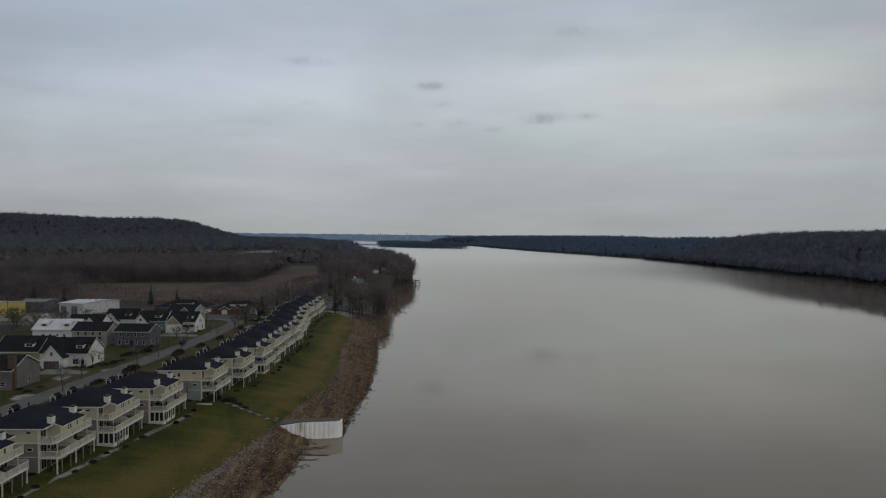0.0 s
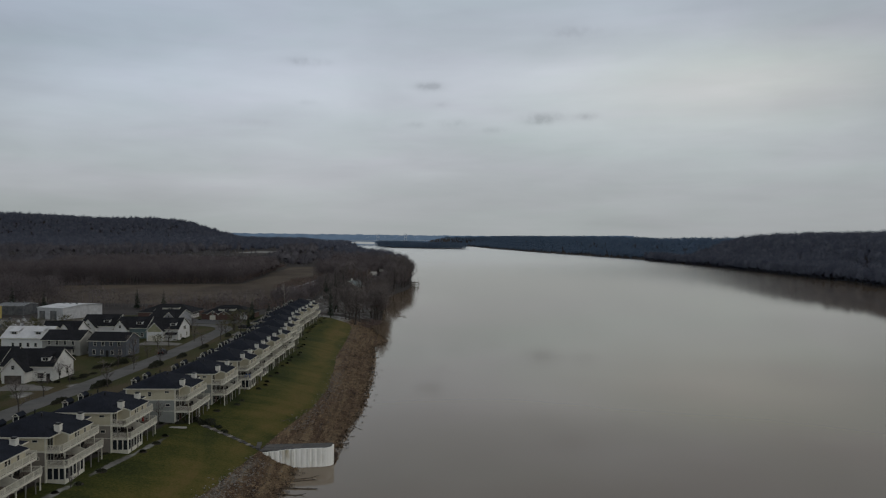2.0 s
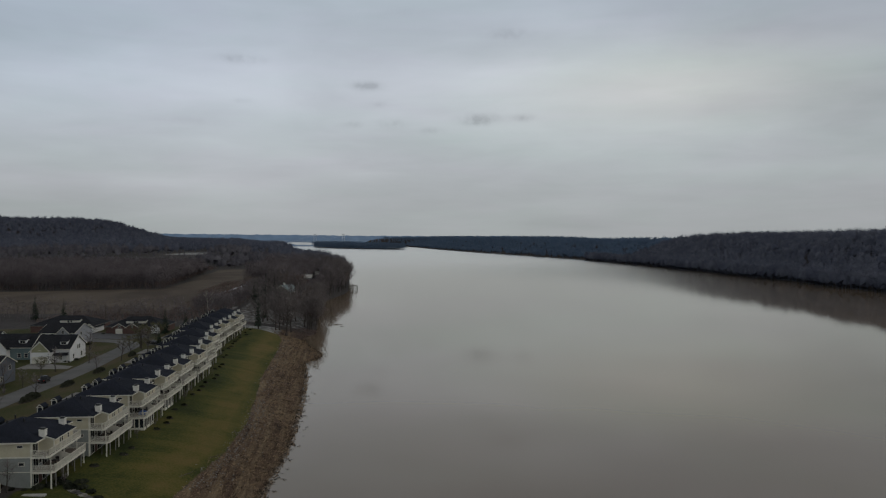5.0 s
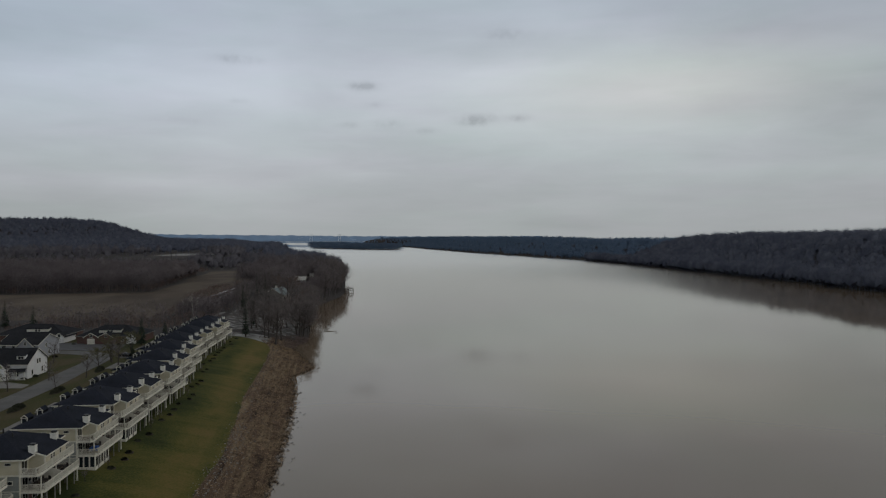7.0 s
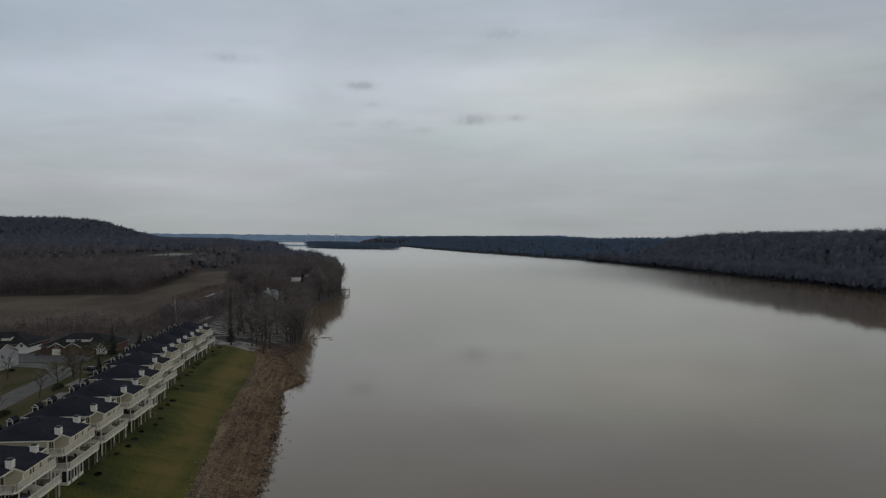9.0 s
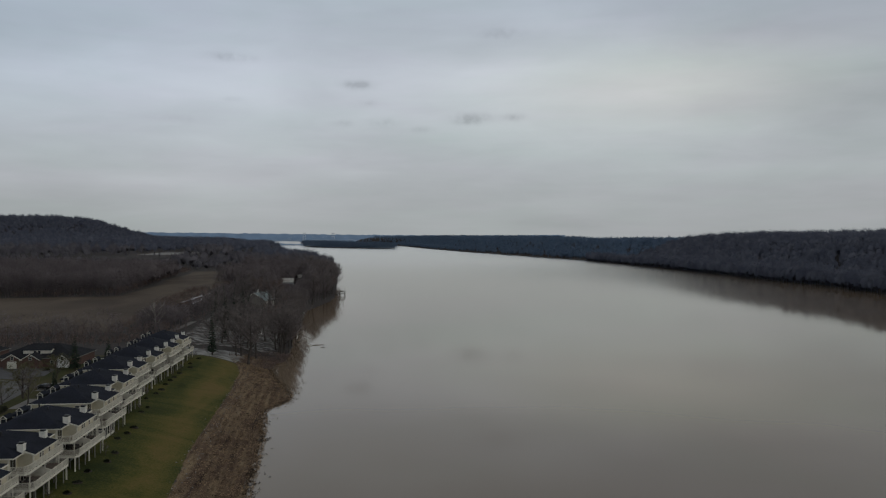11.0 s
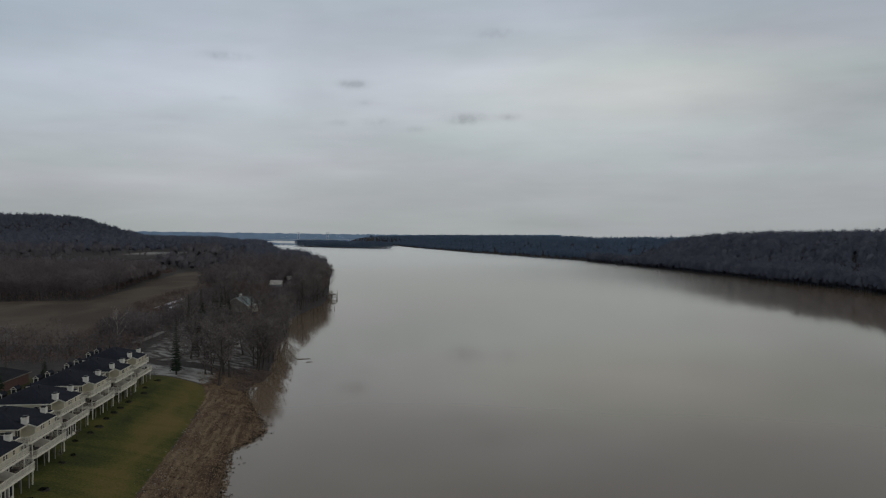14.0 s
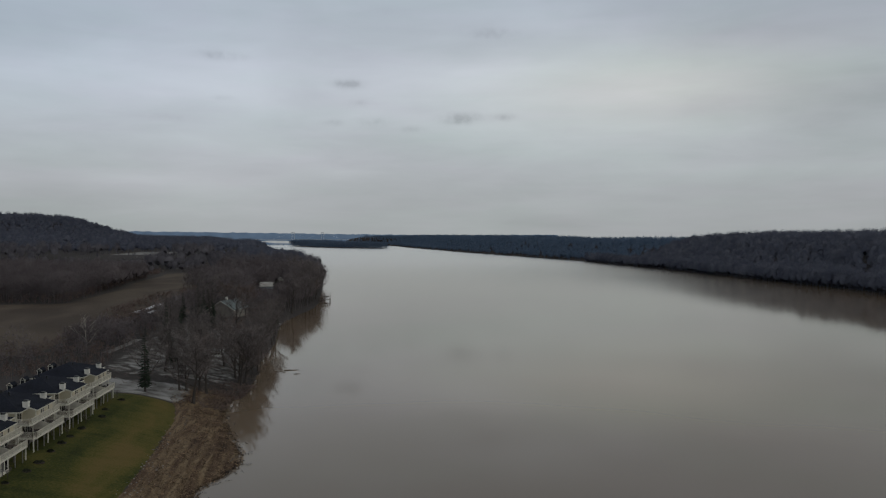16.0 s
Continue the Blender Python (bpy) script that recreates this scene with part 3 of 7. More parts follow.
# ---- the lie of the land ----
SHORE = np.array([(-400, -90), (60, -52), (100, -38), (144, -27.5), (160, -25.5), (175, -25.0), (187.0, -24.9), (188.6, -17.3), (206, -16.8), (225, -15.2), (245, -13.6),
                  (300, -13.6), (330, -14.2), (352, -15.5), (366, -17), (374, -13.2), (381, -10.6), (392, -10.9), (400, -13.5), (425, -19.2), (440, -21.5), (447, -20.5), (452, -18.5), (461, -16.4), (475, -15.9), (498, -15.4),
                  (515, -17.2), (545, -16.2), (570, -14.8), (640, -17.2), (670, -15), (694, -10), (747, 0.5), (790, 3.5), (1000, 6), (1340, 9), (1540, -5), (2000, -70), (2800, -210), (3400, -420), (5200, -900)])
LAWN = np.array([(-400, -110), (100, -49), (136, -41), (165, -35.5), (185, -32.4), (200, -30.5), (226, -26), (252, -24.6), (285, -26), (315, -27.8), (343, -27.8), (373, -27.6),
                 (409, -28.8), (424, -31.5), (440, -36), (470, -35), (520, -30), (600, -22), (800, -14), (1340, -8), (1540, -22), (2000, -90), (2800, -230), (3400, -440), (5200, -920)])
ROW = np.array([(-400, -80), (100, -70), (120, -68.5), (139.7, -65.1), (157.1, -61.9), (175, -57.8), (198.3, -52.4), (216, -49.0), (236.3, -46.9), (255.8, -46.8), (274, -46.6), (292.5, -45.9),
                (311.3, -47.0), (331.8, -48.6), (353.6, -50.5), (373, -50.1), (391.2, -49.2), (410, -49.5), (430, -50), (470, -50), (600, -45), (1340, -40), (2000, -130), (3400, -480), (5200, -960)])
RIGHT = np.array([(-400, 450), (500, 476), (760, 484), (905, 498), (1115, 512), (1430, 532), (1800, 528), (2580, 452), (3400, 400), (4300, 370), (4560, 330), (4680, 240), (4780, 100), (4850, 60), (5200, 60)])
RIDGE_R = np.array([(-400, 40), (800, 40), (960, 40), (1000, 36), (1050, 39), (1115, 43), (1170, 37), (1220, 43), (1320, 41), (1450, 36.5), (1565, 30.5), (1760, 29.5), (1905, 28.5), (2010, 28.5), (2200, 31), (2600, 35), (3200, 36), (5200, 43)])


def along(table, y):
    return np.interp(y, table[:, 0], table[:, 1])


def sstep(a, b, x):
    t = np.clip((x - a) / (b - a), 0, 1)
    return t * t * (3 - 2 * t)


def bumps(x, y, s, seed=0.0):
    """Smooth unevenness from crossed waves, about -1 to 1."""
    return (np.sin(x * s + 1.3 * np.sin(y * s * 0.7 + seed)) + np.sin(y * s * 1.1 + 1.7 * np.sin(x * s * 0.6 + seed * 2)) + np.sin((x + y) * s * 0.53 + seed * 3)) / 3


def land(x, y):
    """Height of the ground over the river's surface."""
    x, y = np.asarray(x, float), np.asarray(y, float)
    xs, xl, xr = along(SHORE, y), along(LAWN, y), along(ROW, y)
    wob = bumps(x, y, 0.9, 2.0) * 0.5 + bumps(x, y, 2.3, 5.0) * 0.3
    xs = xs + wob * 0.8
    flat = 10.0 - 2.0 * sstep(425, 470, y) + 0.25 * bumps(x, y, 0.02, 1.0) * sstep(440, 600, y)
    base = 7.6 + 0.4 * sstep(150, 230, y) - 2.0 * sstep(425, 445, y)
    z = np.where(x < xr - 11, flat, 0)
    z = np.where((x >= xr - 11) & (x < xr - 1), flat + (base - flat) * sstep(0, 1, (x - xr + 11) / 10), z)
    low = base - 0.5
    z = np.where((x >= xr - 1) & (x < xr + 5.5), base + (low - base) * (x - xr + 1) / 6.5, z)
    k = np.clip((x - xr - 5.5) / np.maximum(xl - xr - 5.5, 1), 0, 1)
    z = np.where((x >= xr + 5.5) & (x < xl), low + (4.0 - low) * (0.65 * k + 0.35 * k * k), z)
    k = np.clip((x - xl) / np.maximum(xs - xl, 1), 0, 1)
    z = np.where((x >= xl) & (x < xs), 4.0 * (1 - k) ** 1.15 + 0.16 * wob * sstep(0, 0.3, k), z)
    z = np.where(x >= xs, -np.minimum((x - xs) * 0.22, 4.0), z)
    # fill behind the sheet-pile wall
    fill = 3.75 * (1 - sstep(190.5, 199, y)) * (y > 186.6 + 0.11 * (x + 32.4)) * (1 - sstep(-17.6, -16.6, x)) * sstep(-36, -33, x)
    z = np.maximum(z, np.where(fill > 0.05, fill, -9))
    # far shore: a wooded slope up to a ridge
    xf, rz = along(RIGHT, y), along(RIDGE_R, y)
    d = x - xf - 6 * bumps(x * 0 + y, y, 0.03, 4.0)
    slope = 1.5 * sstep(0, 8, d) + (rz + 3 * bumps(x, y, 0.012, 8.0)) * sstep(3, 145, d) * (1 - 0.55 * sstep(280, 460, d))
    z = np.where(d > -30, np.maximum(z, np.where(d > 0, slope, d * 0.2)), z)
    # the plain rises slowly inland
    z = np.where((x < -60) & (z > 0.5), z + 24 * sstep(1000, 2300, y) * sstep(-120, -420, x), z)
    z = np.where((x < -60) & (z > 0.5), np.maximum(z, 21.5 * sstep(1180, 1330, y) * sstep(-150, -190, x)), z)
    # wooded hill inland
    crest = np.interp(-x, [680, 707, 790, 868, 960, 1238, 1300, 1345, 1608, 2500], [0, 10, 42, 69, 77, 86, 93, 99, 104, 105])
    crest = crest * np.exp(-((y - 3050) / 330) ** 2)
    z = np.where(x < -400, z + crest * (0.93 + 0.07 * bumps(x, y, 0.01, 3.0)), z)
    return z


def field_mask(x, y):
    a = sstep(-330, -318, x) * (1 - sstep(-98, -90, x)) * sstep(492, 502, y + 0.15 * (x + 100)) * (1 - sstep(700, 712, y - 0.10 * (x + 150)))
    b = sstep(-150, -140, x + 0.06 * (y - 700)) * (1 - sstep(-100, -92, x)) * sstep(640, 660, y) * (1 - sstep(1080, 1140, y))
    c = sstep(-330, -322, x) * (1 - sstep(-248, -240, x)) * sstep(1420, 1436, y) * (1 - sstep(1610, 1625, y))
    d = sstep(-101, -97, x) * (1 - sstep(-85.5, -83.5, x)) * sstep(330, 336, y) * (1 - sstep(352, 366, y - 0.2 * (x + 90))) * 0.85
    return np.maximum(np.maximum(a, b), np.maximum(c, d))


def build_ground():
    gx = np.r_[np.arange(-4200, -420, 90), np.arange(-420, -132, 12), np.arange(-132, -70, 2.5), np.arange(-70, 4, 1.0), np.arange(4, 40, 6), np.arange(40, 470, 60),
               np.arange(470, 760, 10), np.arange(760, 2600, 120)]
    gy = np.r_[np.arange(-300, 90, 30), np.arange(90, 470, 1.25), np.arange(470, 700, 3.0), np.arange(700, 1300, 15), np.arange(1300, 5001, 50)]
    X, Y = np.meshgrid(gx, gy)
    x, y = X.ravel(), Y.ravel()
    z = land(x, y)
    nx, ny = len(gx), len(gy)
    i = (np.arange(ny - 1)[:, None] * nx + np.arange(nx - 1)).ravel()
    faces = np.stack([i, i + 1, i + nx + 1, i + nx], 1)
    me = np_mesh("ground", np.stack([x, y, z], 1), faces, M["ground"])
    xs, xl, xr = along(SHORE, y), along(LAWN, y), along(ROW, y)
    lawn = sstep(xr - 3, xr + 1, x) * (1 - sstep(xl - 0.6, xl + 0.9, x)) * (1 - sstep(426, 431, y - 0.1 * (x + 40)))
    bank = sstep(xl - 0.6, xl + 0.9, x) * (1 - sstep(xs + 3, xs + 6, x)) * (1 - sstep(440, 470, y)) * (x < 40)
    verge = (1 - sstep(xr - 12, xr - 9, x)) * sstep(-175, -160, x) * (1 - sstep(405, 425, y))
    silt = 0.9 * sstep(428, 432, y) * (1 - sstep(450, 462, y)) * sstep(-58, -54, x) * (1 - sstep(-36, -28, x))
    silt = np.maximum(silt, 0.48 * sstep(455, 470, y) * (1 - sstep(560, 620, y)) * sstep(-66, -60, x) * (1 - sstep(-24, -16, x)))
    # pale stones where the lawn meets the bank, south of the wall and in a strip north of it
    grav = np.exp(-((x - xl - 1.2) / 1.3) ** 2) * (0.6 * (1 - sstep(178, 186, y)) + 0.3 * sstep(200, 215, y) * (1 - sstep(255, 290, y)))
    snow = 1.15 * np.exp(-((x - xr - 4.2) / 0.9) ** 2) * (1 - 0.75 * sstep(178, 192, y)) * (1 - sstep(300, 330, y)) * sstep(110, 116, y) * (0.72 + 0.35 * bumps(x, y, 0.35, 6.0))
    silt = np.maximum(silt, snow)
    for cx, cy, r in ((-95.3, 190.8, 3.5), (-90.5, 199.6, 2.6), (-89.9, 228.9, 2.2), (-98, 217, 3.0), (-103, 230, 2.0), (-92.5, 262, 2.2), (-108, 246, 2.5)):
        silt = np.maximum(silt, 0.85 * np.exp(-((x - cx) / r) ** 2 - ((y - cy) / (r * 1.6)) ** 2))
    silt = np.maximum(silt, 0.8 * sstep(-326, -318, x) * (1 - sstep(-252, -244, x)) * sstep(1420, 1436, y) * (1 - sstep(1610, 1625, y)))
    yard = 0.55 * sstep(-225, -215, x) * (1 - sstep(-150, -140, x)) * sstep(340, 352, y) * (1 - sstep(400, 412, y))
    grav = np.maximum(grav, yard)
    # tan share of the lawn: none by the houses, most in its lower middle
    lawn_tan = sstep(0.1, 0.7, (x - xr - 5.5) / np.maximum(xl - xr - 5.5, 1)) * (1 - 0.5 * sstep(0.75, 1.0, (x - xr - 5.5) / np.maximum(xl - xr - 5.5, 1)))
    for name, cols in (("cover_a", (lawn, bank, field_mask(x, y), lawn_tan)), ("cover_b", (verge, silt, grav, np.ones_like(x)))):
        att = me.color_attributes.new(name, "FLOAT_COLOR", "POINT")
        att.data.foreach_set("color", np.stack(cols, 1).astype(np.float32).ravel())
    me.polygons.foreach_set("use_smooth", np.ones(len(faces), bool))
    tagged(new("ground", me), "riverside ground of lawn, flood-littered bank, field and woodland floor", "ground", kind="structure")


build_ground()
water = Shape().face((-1200, -300, 0), (2600, -300, 0), (2600, 5200, 0), (-1200, 5200, 0))
solo("water", water, M["water"], "wide calm muddy brown river in flood", "river", kind="structure")


def ribbon(name, centre, width, z, mat, label, category):
    """A road or path as a thin bed with kerb-high sides, over a line in plan."""
    s, pts = Shape(), [Vector((x, y, 0)) for x, y in centre]
    left, right = [], []
    for k, p in enumerate(pts):
        d = (pts[min(k + 1, len(pts) - 1)] - pts[max(k - 1, 0)]).normalized()
        nrm = Vector((-d.y, d.x, 0))
        left.append(p + nrm * width / 2)
        right.append(p - nrm * width / 2)
    for k in range(len(pts) - 1):
        a, b, c, d = left[k], right[k], right[k + 1], left[k + 1]
        s.face((b.x, b.y, z), (c.x, c.y, z), (d.x, d.y, z), (a.x, a.y, z))
        s.face((b.x, b.y, z - 0.3), (c.x, c.y, z - 0.3), (c.x, c.y, z), (b.x, b.y, z))
        s.face((a.x, a.y, z), (d.x, d.y, z), (d.x, d.y, z - 0.3), (a.x, a.y, z - 0.3))
    return solo(name, s, mat, label, category, kind="structure")


def smooth_line(pts, step=3.0):
    out = []
    P = [Vector((*p, 0)) for p in pts]
    P = [2 * P[0] - P[1]] + P + [2 * P[-1] - P[-2]]
    for k in range(1, len(P) - 2):
        n = max(2, int((P[k + 1] - P[k]).length / step))
        for j in range(n):
            t = j / n
            a, b, c, d = P[k - 1:k + 3]
            q = 0.5 * (2 * b + (c - a) * t + (2 * a - 5 * b + 4 * c - d) * t * t + (3 * b - a - 3 * c + d) * t ** 3)
            out.append((q.x, q.y))
    out.append(tuple(pts[-1]))
    return out


ROAD = smooth_line([(-104, 60), (-97, 130), (-91.5, 180), (-89.3, 204), (-87, 222), (-85, 243), (-83, 265), (-81, 288), (-80, 308), (-80, 328), (-79.6, 346), (-80.6, 356), (-84.5, 364), (-92, 369), (-102, 372.5), (-122, 377)])
ribbon("road", ROAD, 7.2, 10.06, M["asphalt"], "pale worn asphalt residential street", "road")

# ---- the row of riverside townhouses ----
def railing(s, pts, z, h=1.0):
    for p, q in zip(pts[:-1], pts[1:]):
        p, q = Vector((*p, z)), Vector((*q, z))
        ln = (q - p).length
        s.beam(p + Vector((0, 0, h)), q + Vector((0, 0, h)), 0.12, 0.07)
        s.beam(p + Vector((0, 0, 0.12)), q + Vector((0, 0, 0.12)), 0.07, 0.09)
        n = max(1, round(ln / 0.17))
        for k in range(1, n):
            c = p.lerp(q, k / n)
            s.box(c.x - 0.025, c.x + 0.025, c.y - 0.025, c.y + 0.025, z + 0.12, z + h)
        n = max(1, round(ln / 2.4))
        for k in range(n + 1):
            c = p.lerp(q, k / n)
            s.box(c.x - 0.075, c.x + 0.075, c.y - 0.075, c.y + 0.075, z - 0.1, z + h + 0.12)


def window(parent, at, face, w, h, name="window", grid=(1, 2), fmat=None, label=""):
    """A framed window set on a wall. at: centre of the pane on the wall; face: the way it looks, one of +x -x +y -y."""
    s, g = Shape(), Shape()
    b = 0.09

    def bx(shape, a0, a1, z0, z1, d0, d1):
        x, y, z = at
        sign = 1 if face[0] == "+" else -1
        lo, hi = sorted((sign * d0, sign * d1))
        if face[1] == "x":
            shape.box(x + lo, x + hi, y + a0, y + a1, z + z0, z + z1)
        else:
            shape.box(x + a0, x + a1, y + lo, y + hi, z + z0, z + z1)

    bx(s, -w / 2 - b, w / 2 + b, h / 2, h / 2 + b, -0.02, 0.06)
    bx(s, -w / 2 - b, w / 2 + b, -h / 2 - b, -h / 2, -0.02, 0.08)
    bx(s, -w / 2 - b, -w / 2, -h / 2, h / 2, -0.02, 0.06)
    bx(s, w / 2, w / 2 + b, -h / 2, h / 2, -0.02, 0.06)
    for k in range(1, grid[0]):
        a = -w / 2 + w * k / grid[0]
        bx(s, a - 0.03, a + 0.03, -h / 2, h / 2, -0.02, 0.05)
    for k in range(1, grid[1]):
        c = -h / 2 + h * k / grid[1]
        bx(s, -w / 2, w / 2, c - 0.025, c + 0.025, -0.02, 0.045)
    bx(g, -w / 2, w / 2, -h / 2, h / 2, -0.03, 0.025)
    fr = part(name, s, fmat or M["trim"], parent, label)
    part("pane", g, M["glass"], fr)
    return fr


def gable_body(s, x0, x1, y0, y1, z0, ze, zr, along_x=True):
    """Walls with two gable ends, ridge along x or along y."""
    s.box(x0, x1, y0, y1, z0, ze)
    if along_x:
        ym = (y0 + y1) / 2
        s.face((x1, y0, ze), (x1, y1, ze), (x1, ym, zr)).face((x0, y1, ze), (x0, y0, ze), (x0, ym, zr))
    else:
        xm = (x0 + x1) / 2
        s.face((x0, y0, ze), (x1, y0, ze), (xm, y0, zr)).face((x1, y1, ze), (x0, y1, ze), (xm, y1, zr))
    return s


def gable_roof(s, x0, x1, y0, y1, ze, zr, along_x=True, o=0.4, th=0.18):
    if along_x:
        ym, k = (y0 + y1) / 2, (zr - ze) / ((y1 - y0) / 2)
        zl = ze - k * o
        for ya in (y0 - o, y1 + o):
            p = [(x0 - o, ya, zl), (x1 + o, ya, zl), (x1 + o, ym, zr), (x0 - o, ym, zr)]
            p = p if ya < ym else p[::-1]
            s.face(*[(a, b, c + th) for a, b, c in p]).face(*[(a, b, c + 0.02) for a, b, c in reversed(p)])
            s.face((x0 - o, ya, zl + 0.02), (x1 + o, ya, zl + 0.02), (x1 + o, ya, zl + th), (x0 - o, ya, zl + th))
    else:
        xm, k = (x0 + x1) / 2, (zr - ze) / ((x1 - x0) / 2)
        zl = ze - k * o
        for xa in (x0 - o, x1 + o):
            p = [(xa, y0 - o, zl), (xa, y1, zl), (xm, y1, zr), (xm, y0 - o, zr)]
            p = p if xa > xm else p[::-1]
            s.face(*[(a, b, c + th) for a, b, c in p]).face(*[(a, b, c + 0.02) for a, b, c in reversed(p)])
            s.face((xa, y0 - o, zl + 0.02), (xa, y1, zl + 0.02), (xa, y1, zl + th), (xa, y0 - o, zl + th))
    return s


def rake(s, x0, x1, y0, y1, ze, zr, along_x=True, o=0.4):
    if along_x:
        ym, zl = (y0 + y1) / 2, ze - (zr - ze) / ((y1 - y0) / 2) * o
        for x in (x0 - o - 0.02, x1 + o + 0.02):
            s.beam((x, y0 - o, zl + 0.06), (x, ym, zr + 0.06), 0.08, 0.2).beam((x, y1 + o, zl + 0.06), (x, ym, zr + 0.06), 0.08, 0.2)
        s.beam((x0 - o, y0 - o, zl - 0.02), (x1 + o, y0 - o, zl - 0.02), 0.12, 0.2)
    else:
        xm, zl = (x0 + x1) / 2, ze - (zr - ze) / ((x1 - x0) / 2) * o
        y = y0 - o - 0.02
        s.beam((x0 - o, y, zl + 0.06), (xm, y, zr + 0.06), 0.08, 0.2).beam((x1 + o, y, zl + 0.06), (xm, y, zr + 0.06), 0.08, 0.2)
    return s


def townhouse(lower, sunroom, label):
    """Two mirrored homes under one hipped roof. x runs to the river, y along the row; z = 0 at the walk-out level."""
    t = thing("townhouse", label, "townhouse", "riverside row of townhouses")
    L, D, E1, E2, EV, RG = 14.4, 11.8, 2.6, 5.2, 7.75, 10.2
    F = -0.8  # the river front, set back under the eave
    lo, hi = Shape(), Shape()
    lo.box(-D, F, 0, L, -1.2, 5.05)
    hi.box(-D - 0.02, F + 0.02, -0.02, L + 0.02, 5.05, EV)
    part("lower_wall", lo, lower, t)
    part("upper_wall", hi, M["cream"], t)
    bay = Shape().slab([(F + 0.02, 3.0), (1.7, 3.0), (1.7, 11.0), (F + 0.02, 11.0)], E2 - 0.25, 7.4)
    bay.face((-2.2, 3.0, 7.4), (1.7, 3.0, 7.4), (-2.2, 3.0, 8.55)).face((-2.2, 11.0, 8.55), (1.7, 11.0, 7.4), (-2.2, 11.0, 7.4))
    part("bay", bay, M["cream"], t, "cream bay over the deck")
    for x, y in ((F, 0), (F, L), (-D, 0), (-D, L)):
        part("corner_board", Shape().box(x - 0.11, x + 0.11, y - 0.11, y + 0.11, -0.3, EV), M["trim"], t)
    for y in (3.0, 11.0):
        part("corner_board", Shape().box(1.6, 1.78, y - 0.09, y + 0.09, 5.0, 7.35), M["trim"], t)
    part("belt_course", Shape().box(-D - 0.05, F + 0.05, -0.05, 0.0, 4.95, 5.2), M["trim"], t)
    part("belt_course", Shape().box(-D - 0.05, F + 0.05, L, L + 0.05, 4.95, 5.2), M["trim"], t)
    part("belt_course", Shape().box(-D - 0.04, F + 0.04, -0.04, 0.0, 2.5, 2.62), M["trim"], t)
    # roof: a hip whose river slope runs down over the bay
    r, o = Shape(), 0.5
    x0, x1, y0, y1 = -D - o, 0.25, -o, L + o - 0.3
    xm, s = (x0 + x1) / 2, (RG - EV) / ((x1 - x0) / 2)
    ya, yb = y0 + (x1 - x0) / 2, y1 - (x1 - x0) / 2
    A, B = (xm, ya, RG), (xm, yb, RG)
    c00, c10, c11, c01 = (x0, y0, EV), (x1, y0, EV), (x1, y1, EV), (x0, y1, EV)
    be = 2.15
    zb = EV - 0.28
    xv = -2.2
    zv = EV + s * (x1 - xv)
    r.face(c00, c10, A).face(c11, c01, B).face(c01, c00, A, B)
    r.face(c10, c11, B, A)
    r.face((be, 2.6, zb), (be, 11.4, zb), (xv, 11.4, zv + 0.03), (xv, 2.6, zv + 0.03))
    r.face((be, 11.4, zb - 0.12), (be, 2.6, zb - 0.12), (xv, 2.6, zv - 0.1), (xv, 11.4, zv - 0.1))
    th = 0.22
    for p, q in ((c00, c10), (c11, c01), (c01, c00), (c10, (x1, 2.6, EV)), ((xv, 2.6, zv), (be, 2.6, zb)), ((be, 2.6, zb), (be, 11.4, zb)), ((be, 11.4, zb), (xv, 11.4, zv)), ((x1, 11.4, EV), c11)):
        r.face((q[0], q[1], q[2] - 0.02), (p[0], p[1], p[2] - 0.02), (p[0], p[1], p[2]), (q[0], q[1], q[2]))
    roof = part("roof", r, M["shingle"], t, "blue-black asphalt shingle hip roof")
    fs = Shape()
    for p, q in ((c00, c10), (c11, c01), (c01, c00), (c10, (x1, 2.6, EV)), ((x1, 2.6, zb + 0.35 * (be - x1)), (be, 2.6, zb)), ((be, 2.6, zb), (be, 11.4, zb)), ((be, 11.4, zb), (x1, 11.4, zb + 0.35 * (be - x1))), ((x1, 11.4, EV), c11)):
        fs.beam((p[0], p[1], p[2] - th / 2 - 0.02), (q[0], q[1], q[2] - th / 2 - 0.02), 0.06, th)
    fs.box(x0 + 0.03, x1 - 0.03, y0 + 0.03, y1 - 0.03, EV - 0.24, EV - 0.2)
    part("fascia", fs, M["trim"], roof)
    for vx, vy in ((xm - 1.0, 5.0), (xm + 1.2, 6.4), (xm - 1.6, 9.2)):
        part("roof_vent", Shape().tube([(vx, vy, 9.2), (vx, vy, 10.35)], [0.14, 0.14], 6), M["black"], roof)
    for y in (3.0, 11.0):
        ch = Shape().box(-0.62, 0.38, y - 0.5, y + 0.5, EV - 0.3, 9.1).box(-0.67, 0.43, y - 0.55, y + 0.55, 9.0, 9.12)
        chim = part("chimney", ch, M["stucco"], t, "white stucco chimney")
        part("chimney_cap", Shape().box(-0.47, 0.23, y - 0.35, y + 0.35, 9.12, 9.32).box(-0.52, 0.28, y - 0.4, y + 0.4, 9.34, 9.42), M["black"], chim)
    # narrow gabled dormers along the street eave
    for y in (3.4, 9.8):
        xa, xb, ya, yb, zt = -D - 0.2, -D + 0.85, y, y + 2.4, 8.85
        xc = (xa + xb) / 2
        dm = part("dormer", gable_body(Shape(), xa, xb, ya, yb, EV - 0.5, zt, zt + 0.5, False), M["shingle_dark"], t, "small dark gabled dormer with white trim")
        part("dormer_roof", gable_roof(Shape(), xa, xb, ya, yb, zt, zt + 0.5, False, o=0.16, th=0.1), M["shingle"], dm)
